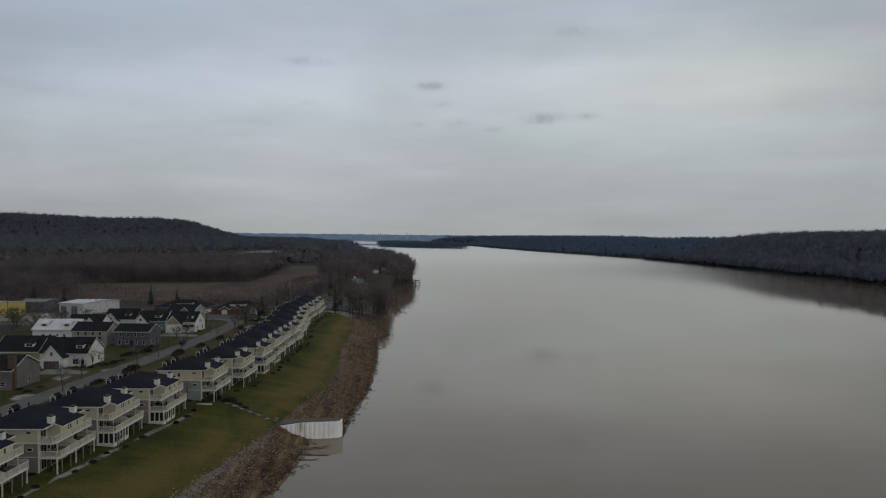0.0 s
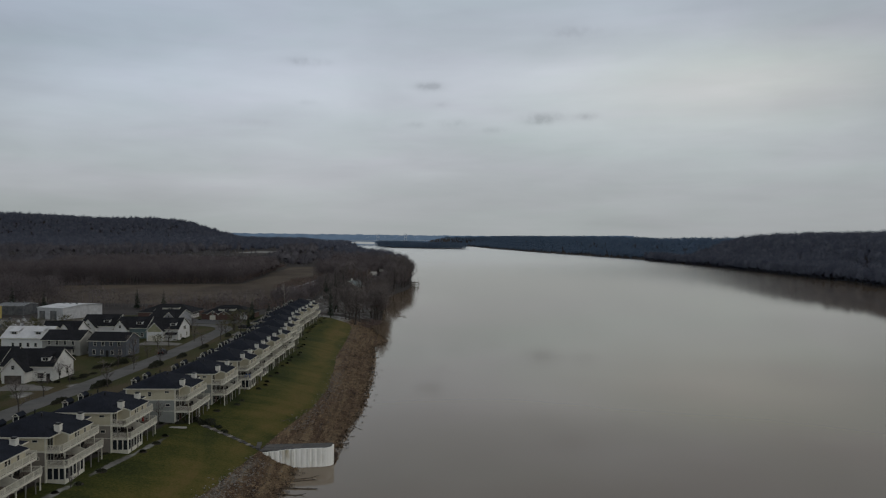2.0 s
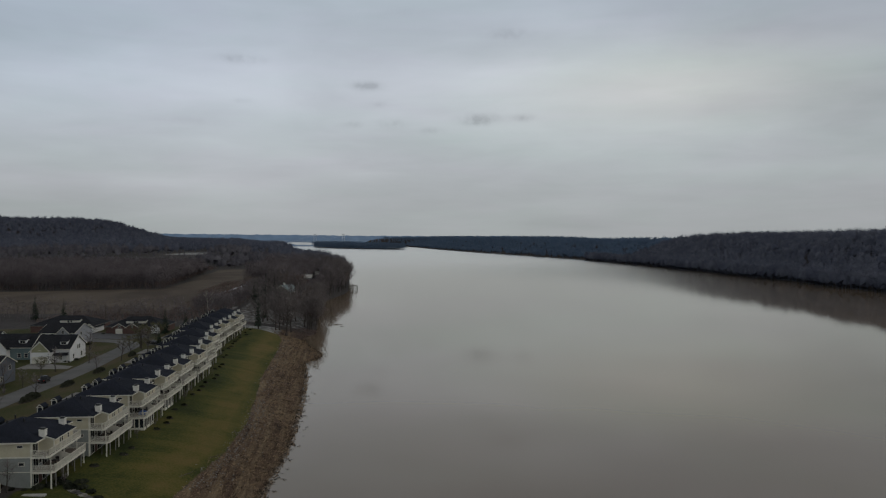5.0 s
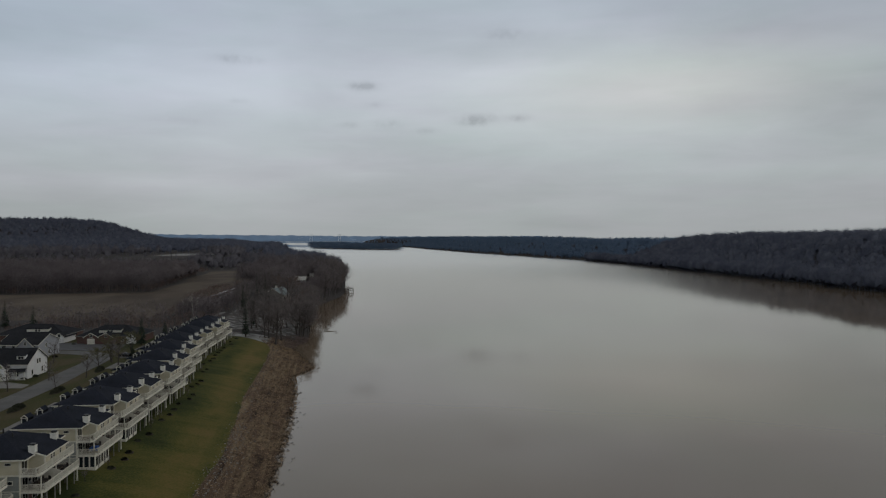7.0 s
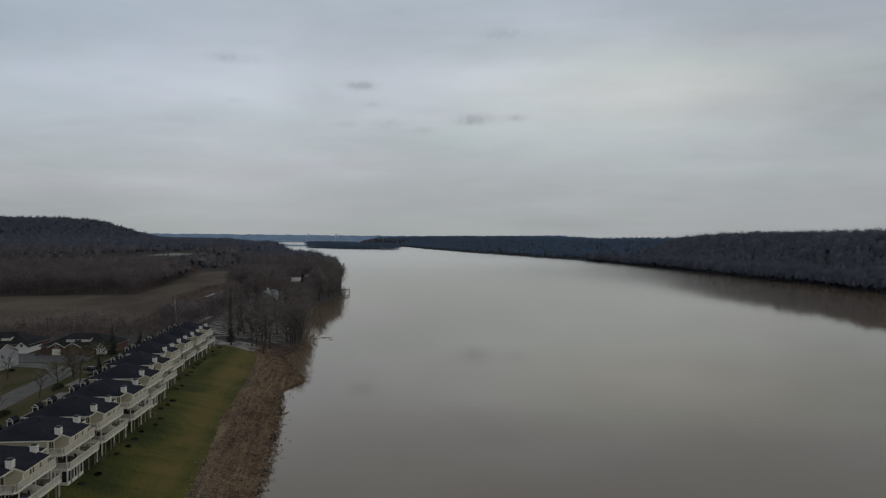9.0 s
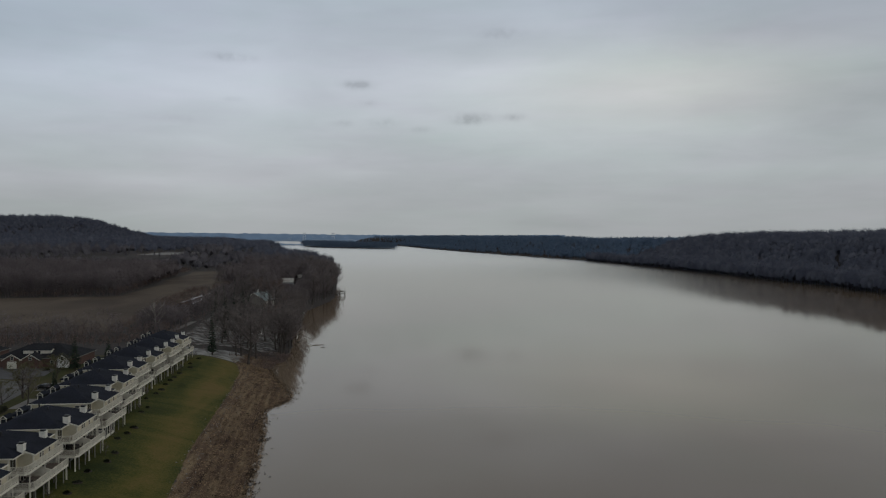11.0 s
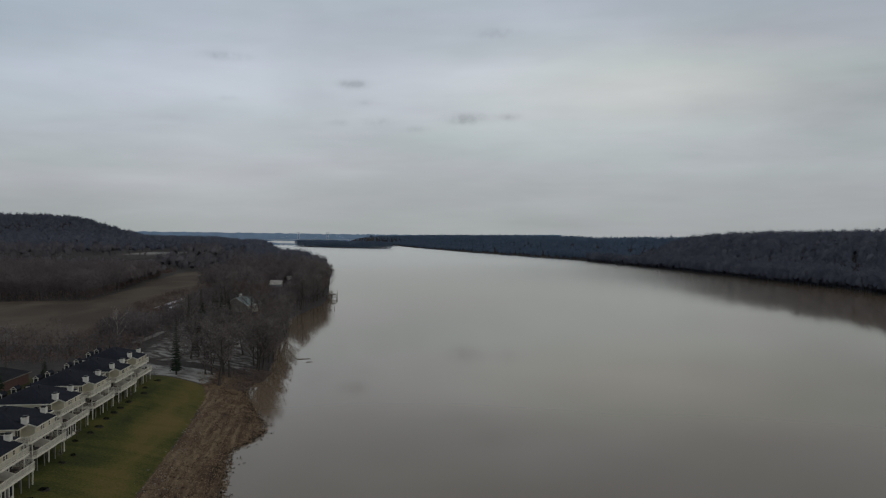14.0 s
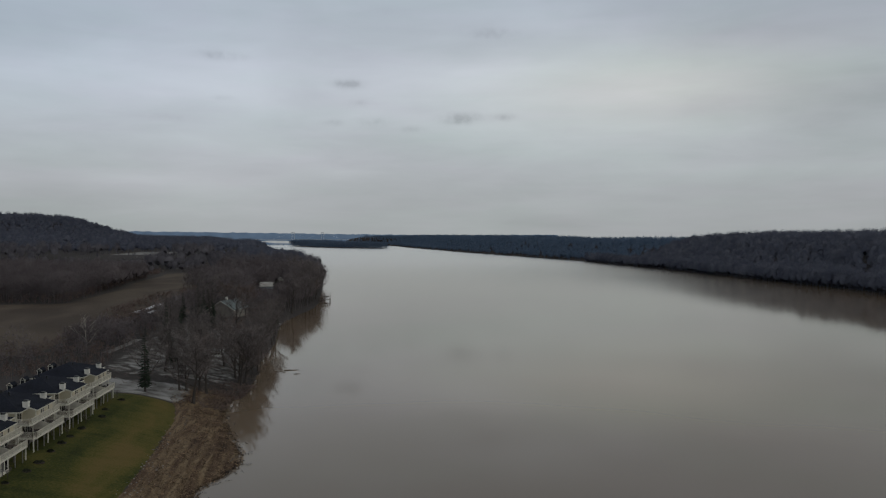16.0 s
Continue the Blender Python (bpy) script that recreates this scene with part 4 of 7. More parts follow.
        tb = Shape().box(xa - 0.02, xa + 0.11, ya - 0.05, ya + 0.02, EV - 0.1, zt).box(xb - 0.11, xb + 0.02, ya - 0.05, ya + 0.02, EV - 0.1, zt)
        tb.beam((xa - 0.15, ya - 0.17, zt - 0.05), (xc, ya - 0.17, zt + 0.52), 0.05, 0.12).beam((xb + 0.15, ya - 0.17, zt - 0.05), (xc, ya - 0.17, zt + 0.52), 0.05, 0.12)
        tb.box(xa + 0.11, xb - 0.11, ya - 0.05, ya + 0.02, zt - 0.1, zt)
        part("dormer_trim", tb, M["trim"], dm)
        part("dormer_window", Shape().box(xa + 0.11, xb - 0.11, ya - 0.03, ya + 0.01, EV + 0.1, zt - 0.1), M["glass"], dm)
    # street-side garage wing
    gw = Shape().box(-D - 5.2, -D, 1.0, L - 1.0, 1.2, 5.0)
    garage = part("garage", gw, M["cream"], t)
    part("garage_roof", Shape().face((-D - 5.7, 0.6, 5.0), (-D, 0.6, 6.4), (-D, L - 0.6, 6.4), (-D - 5.7, L - 0.6, 5.0)).face((-D - 5.7, L - 0.6, 4.9), (-D, L - 0.6, 4.9), (-D, 0.6, 4.9), (-D - 5.7, 0.6, 4.9))
         .face((-D - 5.7, 0.6, 4.9), (-D, 0.6, 4.9), (-D, 0.6, 6.4), (-D - 5.7, 0.6, 5.0)).face((-D - 5.7, 0.6, 4.9), (-D - 5.7, 0.6, 5.0), (-D - 5.7, L - 0.6, 5.0), (-D - 5.7, L - 0.6, 4.9)), M["shingle"], garage)
    # decks
    up = [(F, 0.05), (1.6, 0.05), (2.0, 0.5), (2.0, L - 0.5), (1.6, L - 0.05), (F, L - 0.05)]
    mn = [(F, 0.05), (2.35, 0.05), (2.85, 0.6), (2.85, L - 0.6), (2.35, L - 0.05), (F, L - 0.05)]
    for nm, outl, z, st in (("upper_deck", up, E2, 1), ("main_deck", mn, E1, 1)):
        dk = part(nm, Shape().slab(outl, z - 0.06, z), M["deck"], t, "weathered timber deck")
        fa = Shape()
        for p, q in zip(outl[:-1], outl[1:]):
            fa.beam((*p, z - 0.2), (*q, z - 0.2), 0.08, 0.4)
        fa.slab([(x * 0.985, y) for x, y in outl], z - 0.3, z - 0.07)
        part("deck_fascia", fa, M["trim"], dk)
        rl = Shape()
        if nm == "upper_deck":
            # a narrow gallery runs on in front of the bay
            railing(rl, [(F, 0.05), (1.6, 0.05), (1.94, 0.5), (1.94, 3.0)], z)
            r2 = Shape()
            railing(r2, [(1.94, 3.0), (1.94, L - 0.5), (1.6, L - 0.05), (F, L - 0.05)], z)
            part("railing", r2, M["trim"], dk, "white painted baluster railing")
        else:
            railing(rl, outl, z)
        part("railing", rl, M["trim"], dk, "white painted baluster railing")
    # party screens between the two homes, with a sloping top
    sc = Shape()
    for z0, z1, z2, xa, xb in ((E1, E1 + 2.3, E1 + 1.05, F, 2.8),):
        ring = [(xa, z0), (xb, z0), (xb, z2), (xa + 0.35 * (xb - xa), z1 - 0.5), (xa, z1)]
        k = len(sc.v)
        sc.v += [(x, 6.93, z) for x, z in ring] + [(x, 7.07, z) for x, z in ring]
        sc.f += [tuple(k + i for i in range(5)), tuple(k + 5 + i for i in reversed(range(5)))] + [(k + (i + 1) % 5, k + i, k + 5 + i, k + 5 + (i + 1) % 5) for i in range(5)]
    part("party_screen", sc, M["trim"], t, "white screen wall between the decks")
    for y in (1.6, 4.6, 9.4, 12.4):
        part("post", Shape().box(2.5, 2.65, y - 0.08, y + 0.08, -1.2, E1 - 0.3), M["grey_post"], t)
        if not (sunroom and y < 7):
            part("post", Shape().box(0.9, 1.05, y - 0.075, y + 0.075, -1.0, E1 - 0.3), M["shaded_post"], t)
    for y in (1.5, 7.0, 12.5):
        part("post", Shape().box(1.7, 1.85, y - 0.08, y + 0.08, E1, E2 - 0.3), M["trim"], t)
    for y in (0.25, 7.0, L - 0.25):
        part("post", Shape().box(2.28, 2.48, y - 0.1, y + 0.1, -1.0, E1 - 0.3), M["trim"], t)
    # openings on the river side
    for y in (5.5, 6.4, 8.9):
        window(t, (1.7, y, 6.62), "+x", 0.58, 0.8)
    for y, z in ((1.45, E2 + 1.05), (L - 1.45, E2 + 1.05), (1.6, E1 + 1.05), (5.0, E1 + 1.05), (9.0, E1 + 1.05), (L - 1.6, E1 + 1.05)):
        window(t, (F + 0.02, y, z), "+x", 1.8, 2.05, "sliding_door", (2, 1))
    for y in (3.3, 10.7):
        window(t, (F + 0.02, y, E1 + 1.2), "+x", 0.8, 1.2)
    for y in ((1.6, 5.0, 9.0, 12.4) if not sunroom else (9.0, 12.4)):
        window(t, (F + 0.02, y, 1.05), "+x", 1.7, 2.0, "patio_door", (2, 1))
    window(t, (-2.6, -0.02, 6.9), "-y", 0.9, 0.35, grid=(1, 1))
    window(t, (-2.4, 0.0, 3.9), "-y", 0.85, 0.5, grid=(1, 1))
    window(t, (-6.5, -0.02, 6.4), "-y", 0.7, 0.9)
    window(t, (-2.4, L, 3.9), "+y", 0.85, 0.5, grid=(1, 1))
    if sunroom:
        f = Shape().box(F, 2.5, 0.2, 6.9, -1.2, 0.25).box(F, 2.5, 0.2, 6.9, 2.2, 2.32)
        for y in (0.25, 1.6, 2.9, 4.2, 5.5, 6.8):
            f.box(2.35, 2.51, y - 0.14, y + 0.14, 0.25, 2.2)
        for x in (F + 0.1, 0.35, 1.4, 2.4):
            f.box(x - 0.12, x + 0.12, 0.18, 0.34, 0.25, 2.2)
        sr = part("sunroom", f, M["trim"], t, "white glazed sunroom under the deck")
        for ya, yb in ((0.39, 1.46), (1.74, 2.76), (3.04, 4.06), (4.34, 5.36), (5.64, 6.66)):
            part("pane", Shape().box(2.41, 2.45, ya, yb, 0.25, 2.2), M["glass"], sr)
        for xa, xb in ((-0.58, 0.23), (0.47, 1.28), (1.52, 2.28)):
            part("pane", Shape().box(xa, xb, 0.24, 0.28, 0.25, 2.2), M["glass"], sr)
    else:
        # dim stone-faced plinth and stored things under the deck
        for ya, yb in ((2.6, 3.95), (L - 4.4, L - 3.05)):
            part("plinth", Shape().box(F - 0.02, F + 0.1, ya, yb, -1.2, 1.9), M["brick"], t, "dark red brick pier")
    return t


ROWS = [(-68.5, 120.5), (-65.1, 139.7), (-61.9, 157.1), (-57.8, 175.0), (-52.48, 197.8), (-49.0, 216.0), (-47.15, 235.75), (-47.1, 255.4),
        (-46.65, 273.2), (-45.95, 291.7), (-47.42, 313.2), (-49.0, 333.5), (-50.95, 354.6), (-50.7, 373.7), (-49.75, 391.7), (-50.1, 410.4)]
ROW_TURN = -3.0


def row_pose(k):
    """South-east corner of each house; its first chimney stands three metres along."""
    x, y = ROWS[k]
    a = radians(ROW_TURN)
    far = min(1.0, max(0.0, (k - 2) / 4))
    return pose(x + 0.25 + 0.35 * far - 3.0 * -math.sin(a), y - 3.0 * math.cos(a), 7.85 + 0.20 * far, 0, 0, ROW_TURN)


KINDS = {
    "taupe": townhouse(M["taupe"], False, "three-storey cream and taupe townhouse pair with white river decks"),
    "taupe_sun": townhouse(M["taupe"], True, "three-storey cream and taupe townhouse pair with white-framed sunroom"),
    "sage": townhouse(M["sage"], False, "three-storey cream and grey-green townhouse pair with white river decks"),
    "sage_sun": townhouse(M["sage"], True, "three-storey cream and grey-green townhouse pair with white-framed sunroom"),
}
ORDER = ["taupe", "taupe", "taupe_sun", "taupe_sun", "sage", "sage", "sage_sun", "taupe_sun", "taupe", "sage", "taupe_sun", "sage", "sage_sun", "taupe", "taupe", "sage"]
placed = set()
for k, kind_name in enumerate(ORDER):
    if kind_name in placed:
        copy_thing(KINDS[kind_name], row_pose(k))
    else:
        KINDS[kind_name].matrix_basis = row_pose(k)
        placed.add(kind_name)

# ---- trees ----
def branch_points(rng, start, way, length, bend, n=4):
    pts, p, d = [Vector(start)], Vector(start), Vector(way).normalized()
    for _ in range(n):
        d = (d + Vector((rng.uniform(-bend, bend), rng.uniform(-bend, bend), rng.uniform(-bend * 0.3, bend)))).normalized()
        p = p + d * (length / n)
        pts.append(p.copy())
    return pts


def bare_tree(seed, h=20.0, spread=0.42, fork=0.22, limbs=9, twigs=520, twig_len=2.4, lean=0.06, twig_w=0.075):
    """Trunk and limbs in one mesh; boughs and fine twigs in another."""
    rng = random.Random(seed)
    trunk, crown = Shape(), Shape()
    r0 = h * 0.021
    tp = branch_points(rng, (0, 0, -0.6), (rng.uniform(-lean, lean), rng.uniform(-lean, lean), 1), h * 0.8, 0.10, 7)
    trunk.tube(tp, [r0 * (1 - 0.86 * k / 7) * (1.35 if k == 0 else 1) for k in range(8)], 7)
    tips = []
    for k in range(limbs):
        f = fork + (0.92 - fork) * (k + rng.random() * 0.7) / limbs
        i = min(int(f * 7), 6)
        p = tp[i].lerp(tp[i + 1], f * 7 - i)
        a = k * 2.4 + rng.uniform(-0.5, 0.5)
        ln = h * spread * (1.15 - 0.75 * f) * rng.uniform(0.8, 1.2)
        lp = branch_points(rng, p, (math.cos(a), math.sin(a), rng.uniform(0.45, 1.1)), ln, 0.22, 5)
        rl = r0 * 0.5 * (1.1 - 0.7 * f)
        trunk.tube(lp, [rl * (1 - 0.17 * j) for j in range(6)], 5)
        for j in range(5):
            q = lp[2 + j % 4]
            a2 = a + rng.uniform(-1.3, 1.3)
            bp = branch_points(rng, q, (math.cos(a2), math.sin(a2), rng.uniform(0.2, 1.2)), ln * rng.uniform(0.35, 0.6), 0.28, 3)
            crown.tube(bp, [rl * 0.42, rl * 0.3, rl * 0.2, rl * 0.1], 3)
            tips += [bp[1], bp[2], bp[3]]
        tips += [lp[4], lp[5]]
    tips += [tp[6], tp[7], tp[7]]
    for k in range(twigs):
        q = tips[rng.randrange(len(tips))]
        d = Vector((rng.gauss(0, 1), rng.gauss(0, 1), rng.gauss(0.55, 0.7))).normalized()
        e = q + d * twig_len * rng.uniform(0.5, 1.2)
        side = d.cross(Vector((rng.gauss(0, 1), rng.gauss(0, 1), rng.gauss(0, 1)))).normalized() * twig_w
        n = len(crown.v)
        m = q.lerp(e, 0.5) + side * rng.uniform(-2, 2)
        crown.v += [tuple(q - side * 0.7), tuple(q + side * 0.7), tuple(m + side * 0.6), tuple(e), tuple(m - side * 0.6)]
        crown.f += [(n, n + 1, n + 2, n + 4), (n + 4, n + 2, n + 3)]
    return trunk, crown


def conifer(seed, h=18.0, r=3.0):
    rng = random.Random(seed)
    trunk, crown = Shape(), Shape()
    trunk.tube([(0, 0, -0.5), (0, 0, h * 0.5), (0, 0, h * 0.98)], [h * 0.016, h * 0.01, 0.03], 6)
    z = h * 0.1
    while z < h * 0.98:
        f = (z / h - 0.1) / 0.9
        n = int(10 - 5 * f)
        for k in range(n):
            a = rng.uniform(0, 6.28)
            ln = r * (1 - f) ** 0.85 * rng.uniform(0.7, 1.1) + 0.25
            d = Vector((math.cos(a), math.sin(a), -0.25))
            s = Vector((-math.sin(a), math.cos(a), 0)) * ln * 0.26
            p = Vector((0, 0, z))
            q = p + d * ln
            m = p + d * ln * 0.6
            i = len(crown.v)
            up = Vector((0, 0, 0.14 * ln))
            crown.v += [tuple(p), tuple(m - s), tuple(q), tuple(m + s), tuple(m + up)]
            crown.f += [(i, i + 1, i + 4), (i + 1, i + 2, i + 4), (i + 2, i + 3, i + 4), (i + 3, i, i + 4)]
            for j in range(3):
                b = p + d * ln * rng.uniform(0.35, 1)
                w = Vector((rng.gauss(0, 1), rng.gauss(0, 1), rng.gauss(-0.3, 0.5))).normalized() * ln * 0.3
                i = len(crown.v)
                crown.v += [tuple(b), tuple(b + w + s * 0.25), tuple(b + w - s * 0.25)]
                crown.f.append((i, i + 1, i + 2))
        z += h * 0.035 * rng.uniform(0.8, 1.2)
    return trunk, crown


def tree_kind(name, made, bark, leaf):
    return made[0].mesh(name + "_trunk", bark), made[1].mesh(name + "_crown", leaf)


TREES = [tree_kind("riverside", bare_tree(11 + k, h, sp, fk, lb, 1500, 2.1, 0.06, 0.055), M["bark"], M["twig_red" if k == 2 else "twig"])
         for k, (h, sp, fk, lb) in enumerate(((23, 0.42, 0.24, 12), (20, 0.48, 0.22, 11), (17, 0.50, 0.2, 11), (25, 0.38, 0.28, 13), (21, 0.52, 0.18, 13)))]
YOUNG = [tree_kind("young", bare_tree(41 + k, 6.5, 0.36, 0.3, 7, 170, 1.0, 0.03, 0.03), M["bark"], M["twig"]) for k in range(2)]
CONIFERS = [tree_kind("conifer", conifer(61 + k, h, r), M["bark"], M["needle"]) for k, (h, r) in enumerate(((20, 2.0), (15, 2.5), (11, 2.2)))]
OLIVE = tree_kind("olive", bare_tree(91, 9, 0.55, 0.12, 12, 900, 1.2, 0.03, 0.05), M["bark"], M["twig_olive"])
DEAD = tree_kind("bleached", bare_tree(77, 24, 0.50, 0.2, 8, 90, 2.2, 0.05, 0.05), M["pale_bark"], M["pale_bark"])


def plant(kind, x, y, label, group="", scale=1.0, turn=0.0, name="tree"):
    t = thing(name, label, "tree", group, (x, y, float(land(x, y))), turn)
    t.scale = (scale, scale, scale)
    part("trunk", kind[0], None, t)
    part("crown", kind[1], None, t)
    return t


def gap_height(x, y):
    """Tallest growth on the lower ground in front of the houses in the woods, which stand in gaps towards the river."""
    x, y = np.asarray(x, float), np.asarray(y, float)
    cap = np.full(x.shape, 99.0)
    for cx, cy, w, z0, ln in ((-45, 646, 8, 6.5, 40), (-38, 828, 8, 4.5, 260), (-31, 905, 6, 5.0, 220)):
        line = 3 + (cx - 3) * (y - 160) / (cy - 160)
        hit = (np.abs(x - line) < w) & (y > cy - ln) & (y < cy + 8)
        cap = np.where(hit, np.minimum(cap, z0 + 0.055 * (cy - y)), cap)
    return cap


def riverside_trees():
    rng = random.Random(5)
    spots = [(-43.5, 447), (-35, 449), (-33.2, 450.5), (-30, 454), (-29, 437.5), (-27.5, 452), (-42, 478), (-33, 470), (-20.3, 472), (-18.4, 475), (-19.3, 469), (-15.8, 496), (-22, 480), (-36, 492), (-14.5, 500),
             (-20, 512), (-27, 520), (-11, 530), (-17, 548), (-9, 566), (-13, 585), (-16, 600), (-44, 473), (-33, 482), (-28, 496), (-23, 503), (-19, 490), (-38, 508), (-31, 512), (-15, 478), (-41, 528),
             (-22, 575), (-27, 602), (-24, 618), (-54, 598), (-50, 615), (-60, 566), (-58, 545), (-30, 535), (-18, 560), (-10, 548)]
    for x, y in spots:
        x = min(x, float(along(SHORE, y)) - 0.6)
        plant(TREES[rng.randrange(5)], x, y, "tall bare winter tree at the flooded river edge", "riverside trees", rng.uniform(0.72, 0.98), rng.uniform(0, 360))
    y = 600.0
    while y < 1000:
        xs = float(along(SHORE, y))
        for d in (2.0, 9.0, 17.0, 27.0):
            tx, ty = xs - 3.0 - d - rng.uniform(-3, 3), y + rng.uniform(-5, 5)
            if rng.random() < 0.85 and float(gap_height(tx, ty)) > 24:
                plant(TREES[rng.randrange(5)], tx, ty, "tall bare winter tree at the flooded river edge", "riverside trees", rng.uniform(0.9, 1.25), rng.uniform(0, 360))
        y += 19
    for x, y, k, s in ((-42.5, 439, 0, 1.0), (-44.5, 486, 1, 0.85), (-55.5, 638, 1, 0.85), (-58, 633, 1, 0.75), (-51.5, 634, 2, 0.9), (-18, 634, 2, 0.75), (-55, 530, 0, 0.9), (-52, 545, 1, 0.95), (-47, 572, 0, 1.0), (-45, 585, 1, 1.0), (-57, 618, 0, 1.0), (-62, 605, 1, 1.0), (-43, 880, 0, 1.0),
                       (-158, 470, 1, 0.9), (-190, 425, 1, 0.9), (-74.5, 386, 1, 0.8), (-70, 404, 2, 0.7), (-130, 430, 1, 0.85), (-212, 436, 1, 1.0), (-70, 356, 2, 0.5)):
        plant(CONIFERS[k], x, y, "dark green conifer standing among bare trees", "conifers", s, rng.uniform(0, 360), "conifer")
    for x, y, s in ((-74.5, 347, 1.15), (-75.5, 338, 0.8), (-91, 300, 0.6), (-75, 372, 0.9), (-164, 320, 1.1), (-157, 326, 0.9), (-150, 333, 1.0), (-146, 351, 0.9), (-171, 337, 1.2), (-178, 348, 1.0), (-189, 352, 1.1)):
        plant(OLIVE, x, y, "olive-twigged bushy tree beside houses and yard", "garden willows", s, rng.uniform(0, 360))
    plant(DEAD, -78.5, 508, "bleached bare sycamore with pale forked limbs", "", 0.62, 40)
    for x, y in ((-88.5, 197), (-80, 226), (-92.5, 232), (-78, 262), (-89.5, 258), (-88, 268), (-75, 300), (-73, 318), (-73.5, 345), (-91, 214), (-69.5, 337), (-87, 300), (-92, 346), (-82.7, 253), (-97, 236), (-82.2, 315), (-103, 200), (-86.2, 275)):
        plant(YOUNG[rng.randrange(2)], x, y, "young bare street tree on the verge", "street trees", rng.uniform(1.0, 1.7), rng.uniform(0, 360))


riverside_trees()


def deckside_trees():
    rng = random.Random(71)
    for k, v, u, sc in ((4, -3.6, -2.6, 1.05), (4, 4.0, 2.0, 0.55), (2, 4.2, -1.5, 0.6), (5, 4.0, 13.5, 0.5), (6, 3.9, 2.5, 0.45), (7, 4.1, 12.0, 0.5), (8, 4.0, 3.0, 0.45), (9, 4.0, 11.0, 0.5),
                        (10, 4.1, 2.0, 0.45), (11, 4.0, 8.5, 0.4), (12, 4.2, 3.0, 0.5), (13, 4.0, 12.5, 0.45), (14, 4.1, 5.0, 0.45), (15, 4.0, 12.0, 0.5)):
        p = row_pose(k) @ Vector((v, u, 0))
        plant(YOUNG[rng.randrange(2)], p.x, p.y, "small bare garden tree beside a townhouse", "garden trees", sc, rng.uniform(0, 360))


deckside_trees()


def woods(name, spots, heights, twigs, tlen, twid, mat, label, seed, thick=0.17, core=1.0):
    """Many bare trees in one mesh: a tapering stem each and a crown of loose slivers."""
    rg = np.random.RandomState(seed)
    n = len(spots)
    x, y = spots[:, 0], spots[:, 1]
    z = land(x, y)
    h = heights
    tris = []
    base = np.stack([x, y, z - 0.5], 1)
    lean = rg.normal(0, 0.05, (n, 2))
    top = np.stack([x + lean[:, 0] * h, y + lean[:, 1] * h, z + h * 0.7], 1)
    for a in (0.0, 2.1):
        w = np.stack([np.cos(a) * np.ones(n), np.sin(a) * np.ones(n), np.zeros(n)], 1) * thick
        tris.append(np.stack([base - w, base + w, top], 1))
    m = n * twigs
    own = np.repeat(np.arange(n), twigs)
    H = h[own]
    # points in an uneven crown
    u = rg.normal(0, 1, (m, 3))
    u /= np.linalg.norm(u, axis=1, keepdims=True)
    u[:, 2] = np.where(u[:, 2] < -0.6, -u[:, 2], u[:, 2])
    rad = rg.uniform(0.55, 1.05, m)
    crown_r = (rg.uniform(0.22, 0.36, n) * h)[own]
    c = np.stack([x[own] + lean[own, 0] * H * 0.6, y[own] + lean[own, 1] * H * 0.6, z[own] + H * 0.5], 1)
    c = c + u * np.stack([crown_r, crown_r, H * 0.42], 1) * rad[:, None]
    # most slivers lie along the crown's round surface, some stand out of it
    out = rg.uniform(0, 1, m) < 0.22
    k = np.where(out, 0.9, 0.25)[:, None]
    d = u * k + rg.normal(0, 0.6, (m, 3)) + np.array([0, 0, 0.1])
    d /= np.linalg.norm(d, axis=1, keepdims=True)
    ln = tlen * rg.uniform(0.6, 1.3, m)[:, None] * (H / 20)[:, None]
    side = np.cross(d, u + rg.normal(0, 0.35, (m, 3)))
    side /= np.linalg.norm(side, axis=1, keepdims=True) + 1e-9
    side *= np.where(out, 0.6, 1.6)[:, None]
    tris.append(np.stack([c - side * twid, c + side * twid, c + d * ln], 1))
    # a dense heart of fine twigs inside each crown, so that no ground shows through
    g = (1 + 5 ** 0.5) / 2
    ico = np.array([(-1, g, 0), (1, g, 0), (-1, -g, 0), (1, -g, 0), (0, -1, g), (0, 1, g), (0, -1, -g), (0, 1, -g), (g, 0, -1), (g, 0, 1), (-g, 0, -1), (-g, 0, 1)]) / (1 + g * g) ** 0.5
    tri = np.array([(0, 11, 5), (0, 5, 1), (0, 1, 7), (0, 7, 10), (0, 10, 11), (1, 5, 9), (5, 11, 4), (11, 10, 2), (10, 7, 6), (7, 1, 8),
                    (3, 9, 4), (3, 4, 2), (3, 2, 6), (3, 6, 8), (3, 8, 9), (4, 9, 5), (2, 4, 11), (6, 2, 10), (8, 6, 7), (9, 8, 1)])
    cr = crown_r[::twigs]
    mid = np.stack([x + lean[:, 0] * h * 0.6, y + lean[:, 1] * h * 0.6, z + h * 0.47], 1)
    heart = mid[:, None, :] + ico[None] * np.stack([cr, cr, h * 0.42], 1)[:, None, :] * rg.uniform(0.5, 0.92, (n, 12, 1)) * core
    heart_tris = heart[:, tri].reshape(-1, 3, 3)
    hn = np.tile(ico[None], (n, 1, 1)) * 0.42 + np.array([0, -0.1, 0.75])
    heart_nr = (hn / np.linalg.norm(hn, axis=2, keepdims=True))[:, tri].reshape(-1, 3)
    t = np.concatenate(tris)
    # soft rounded crowns: each sliver is shaded with its crown's outward direction
    nr = u * 0.6 + np.array([0, 0, 0.8])
    nr = np.concatenate([np.tile([[0.0, -0.8, 0.6]], (2 * n, 1)), nr / np.linalg.norm(nr, axis=1, keepdims=True)])
    nr = np.repeat(nr, 3, 0)
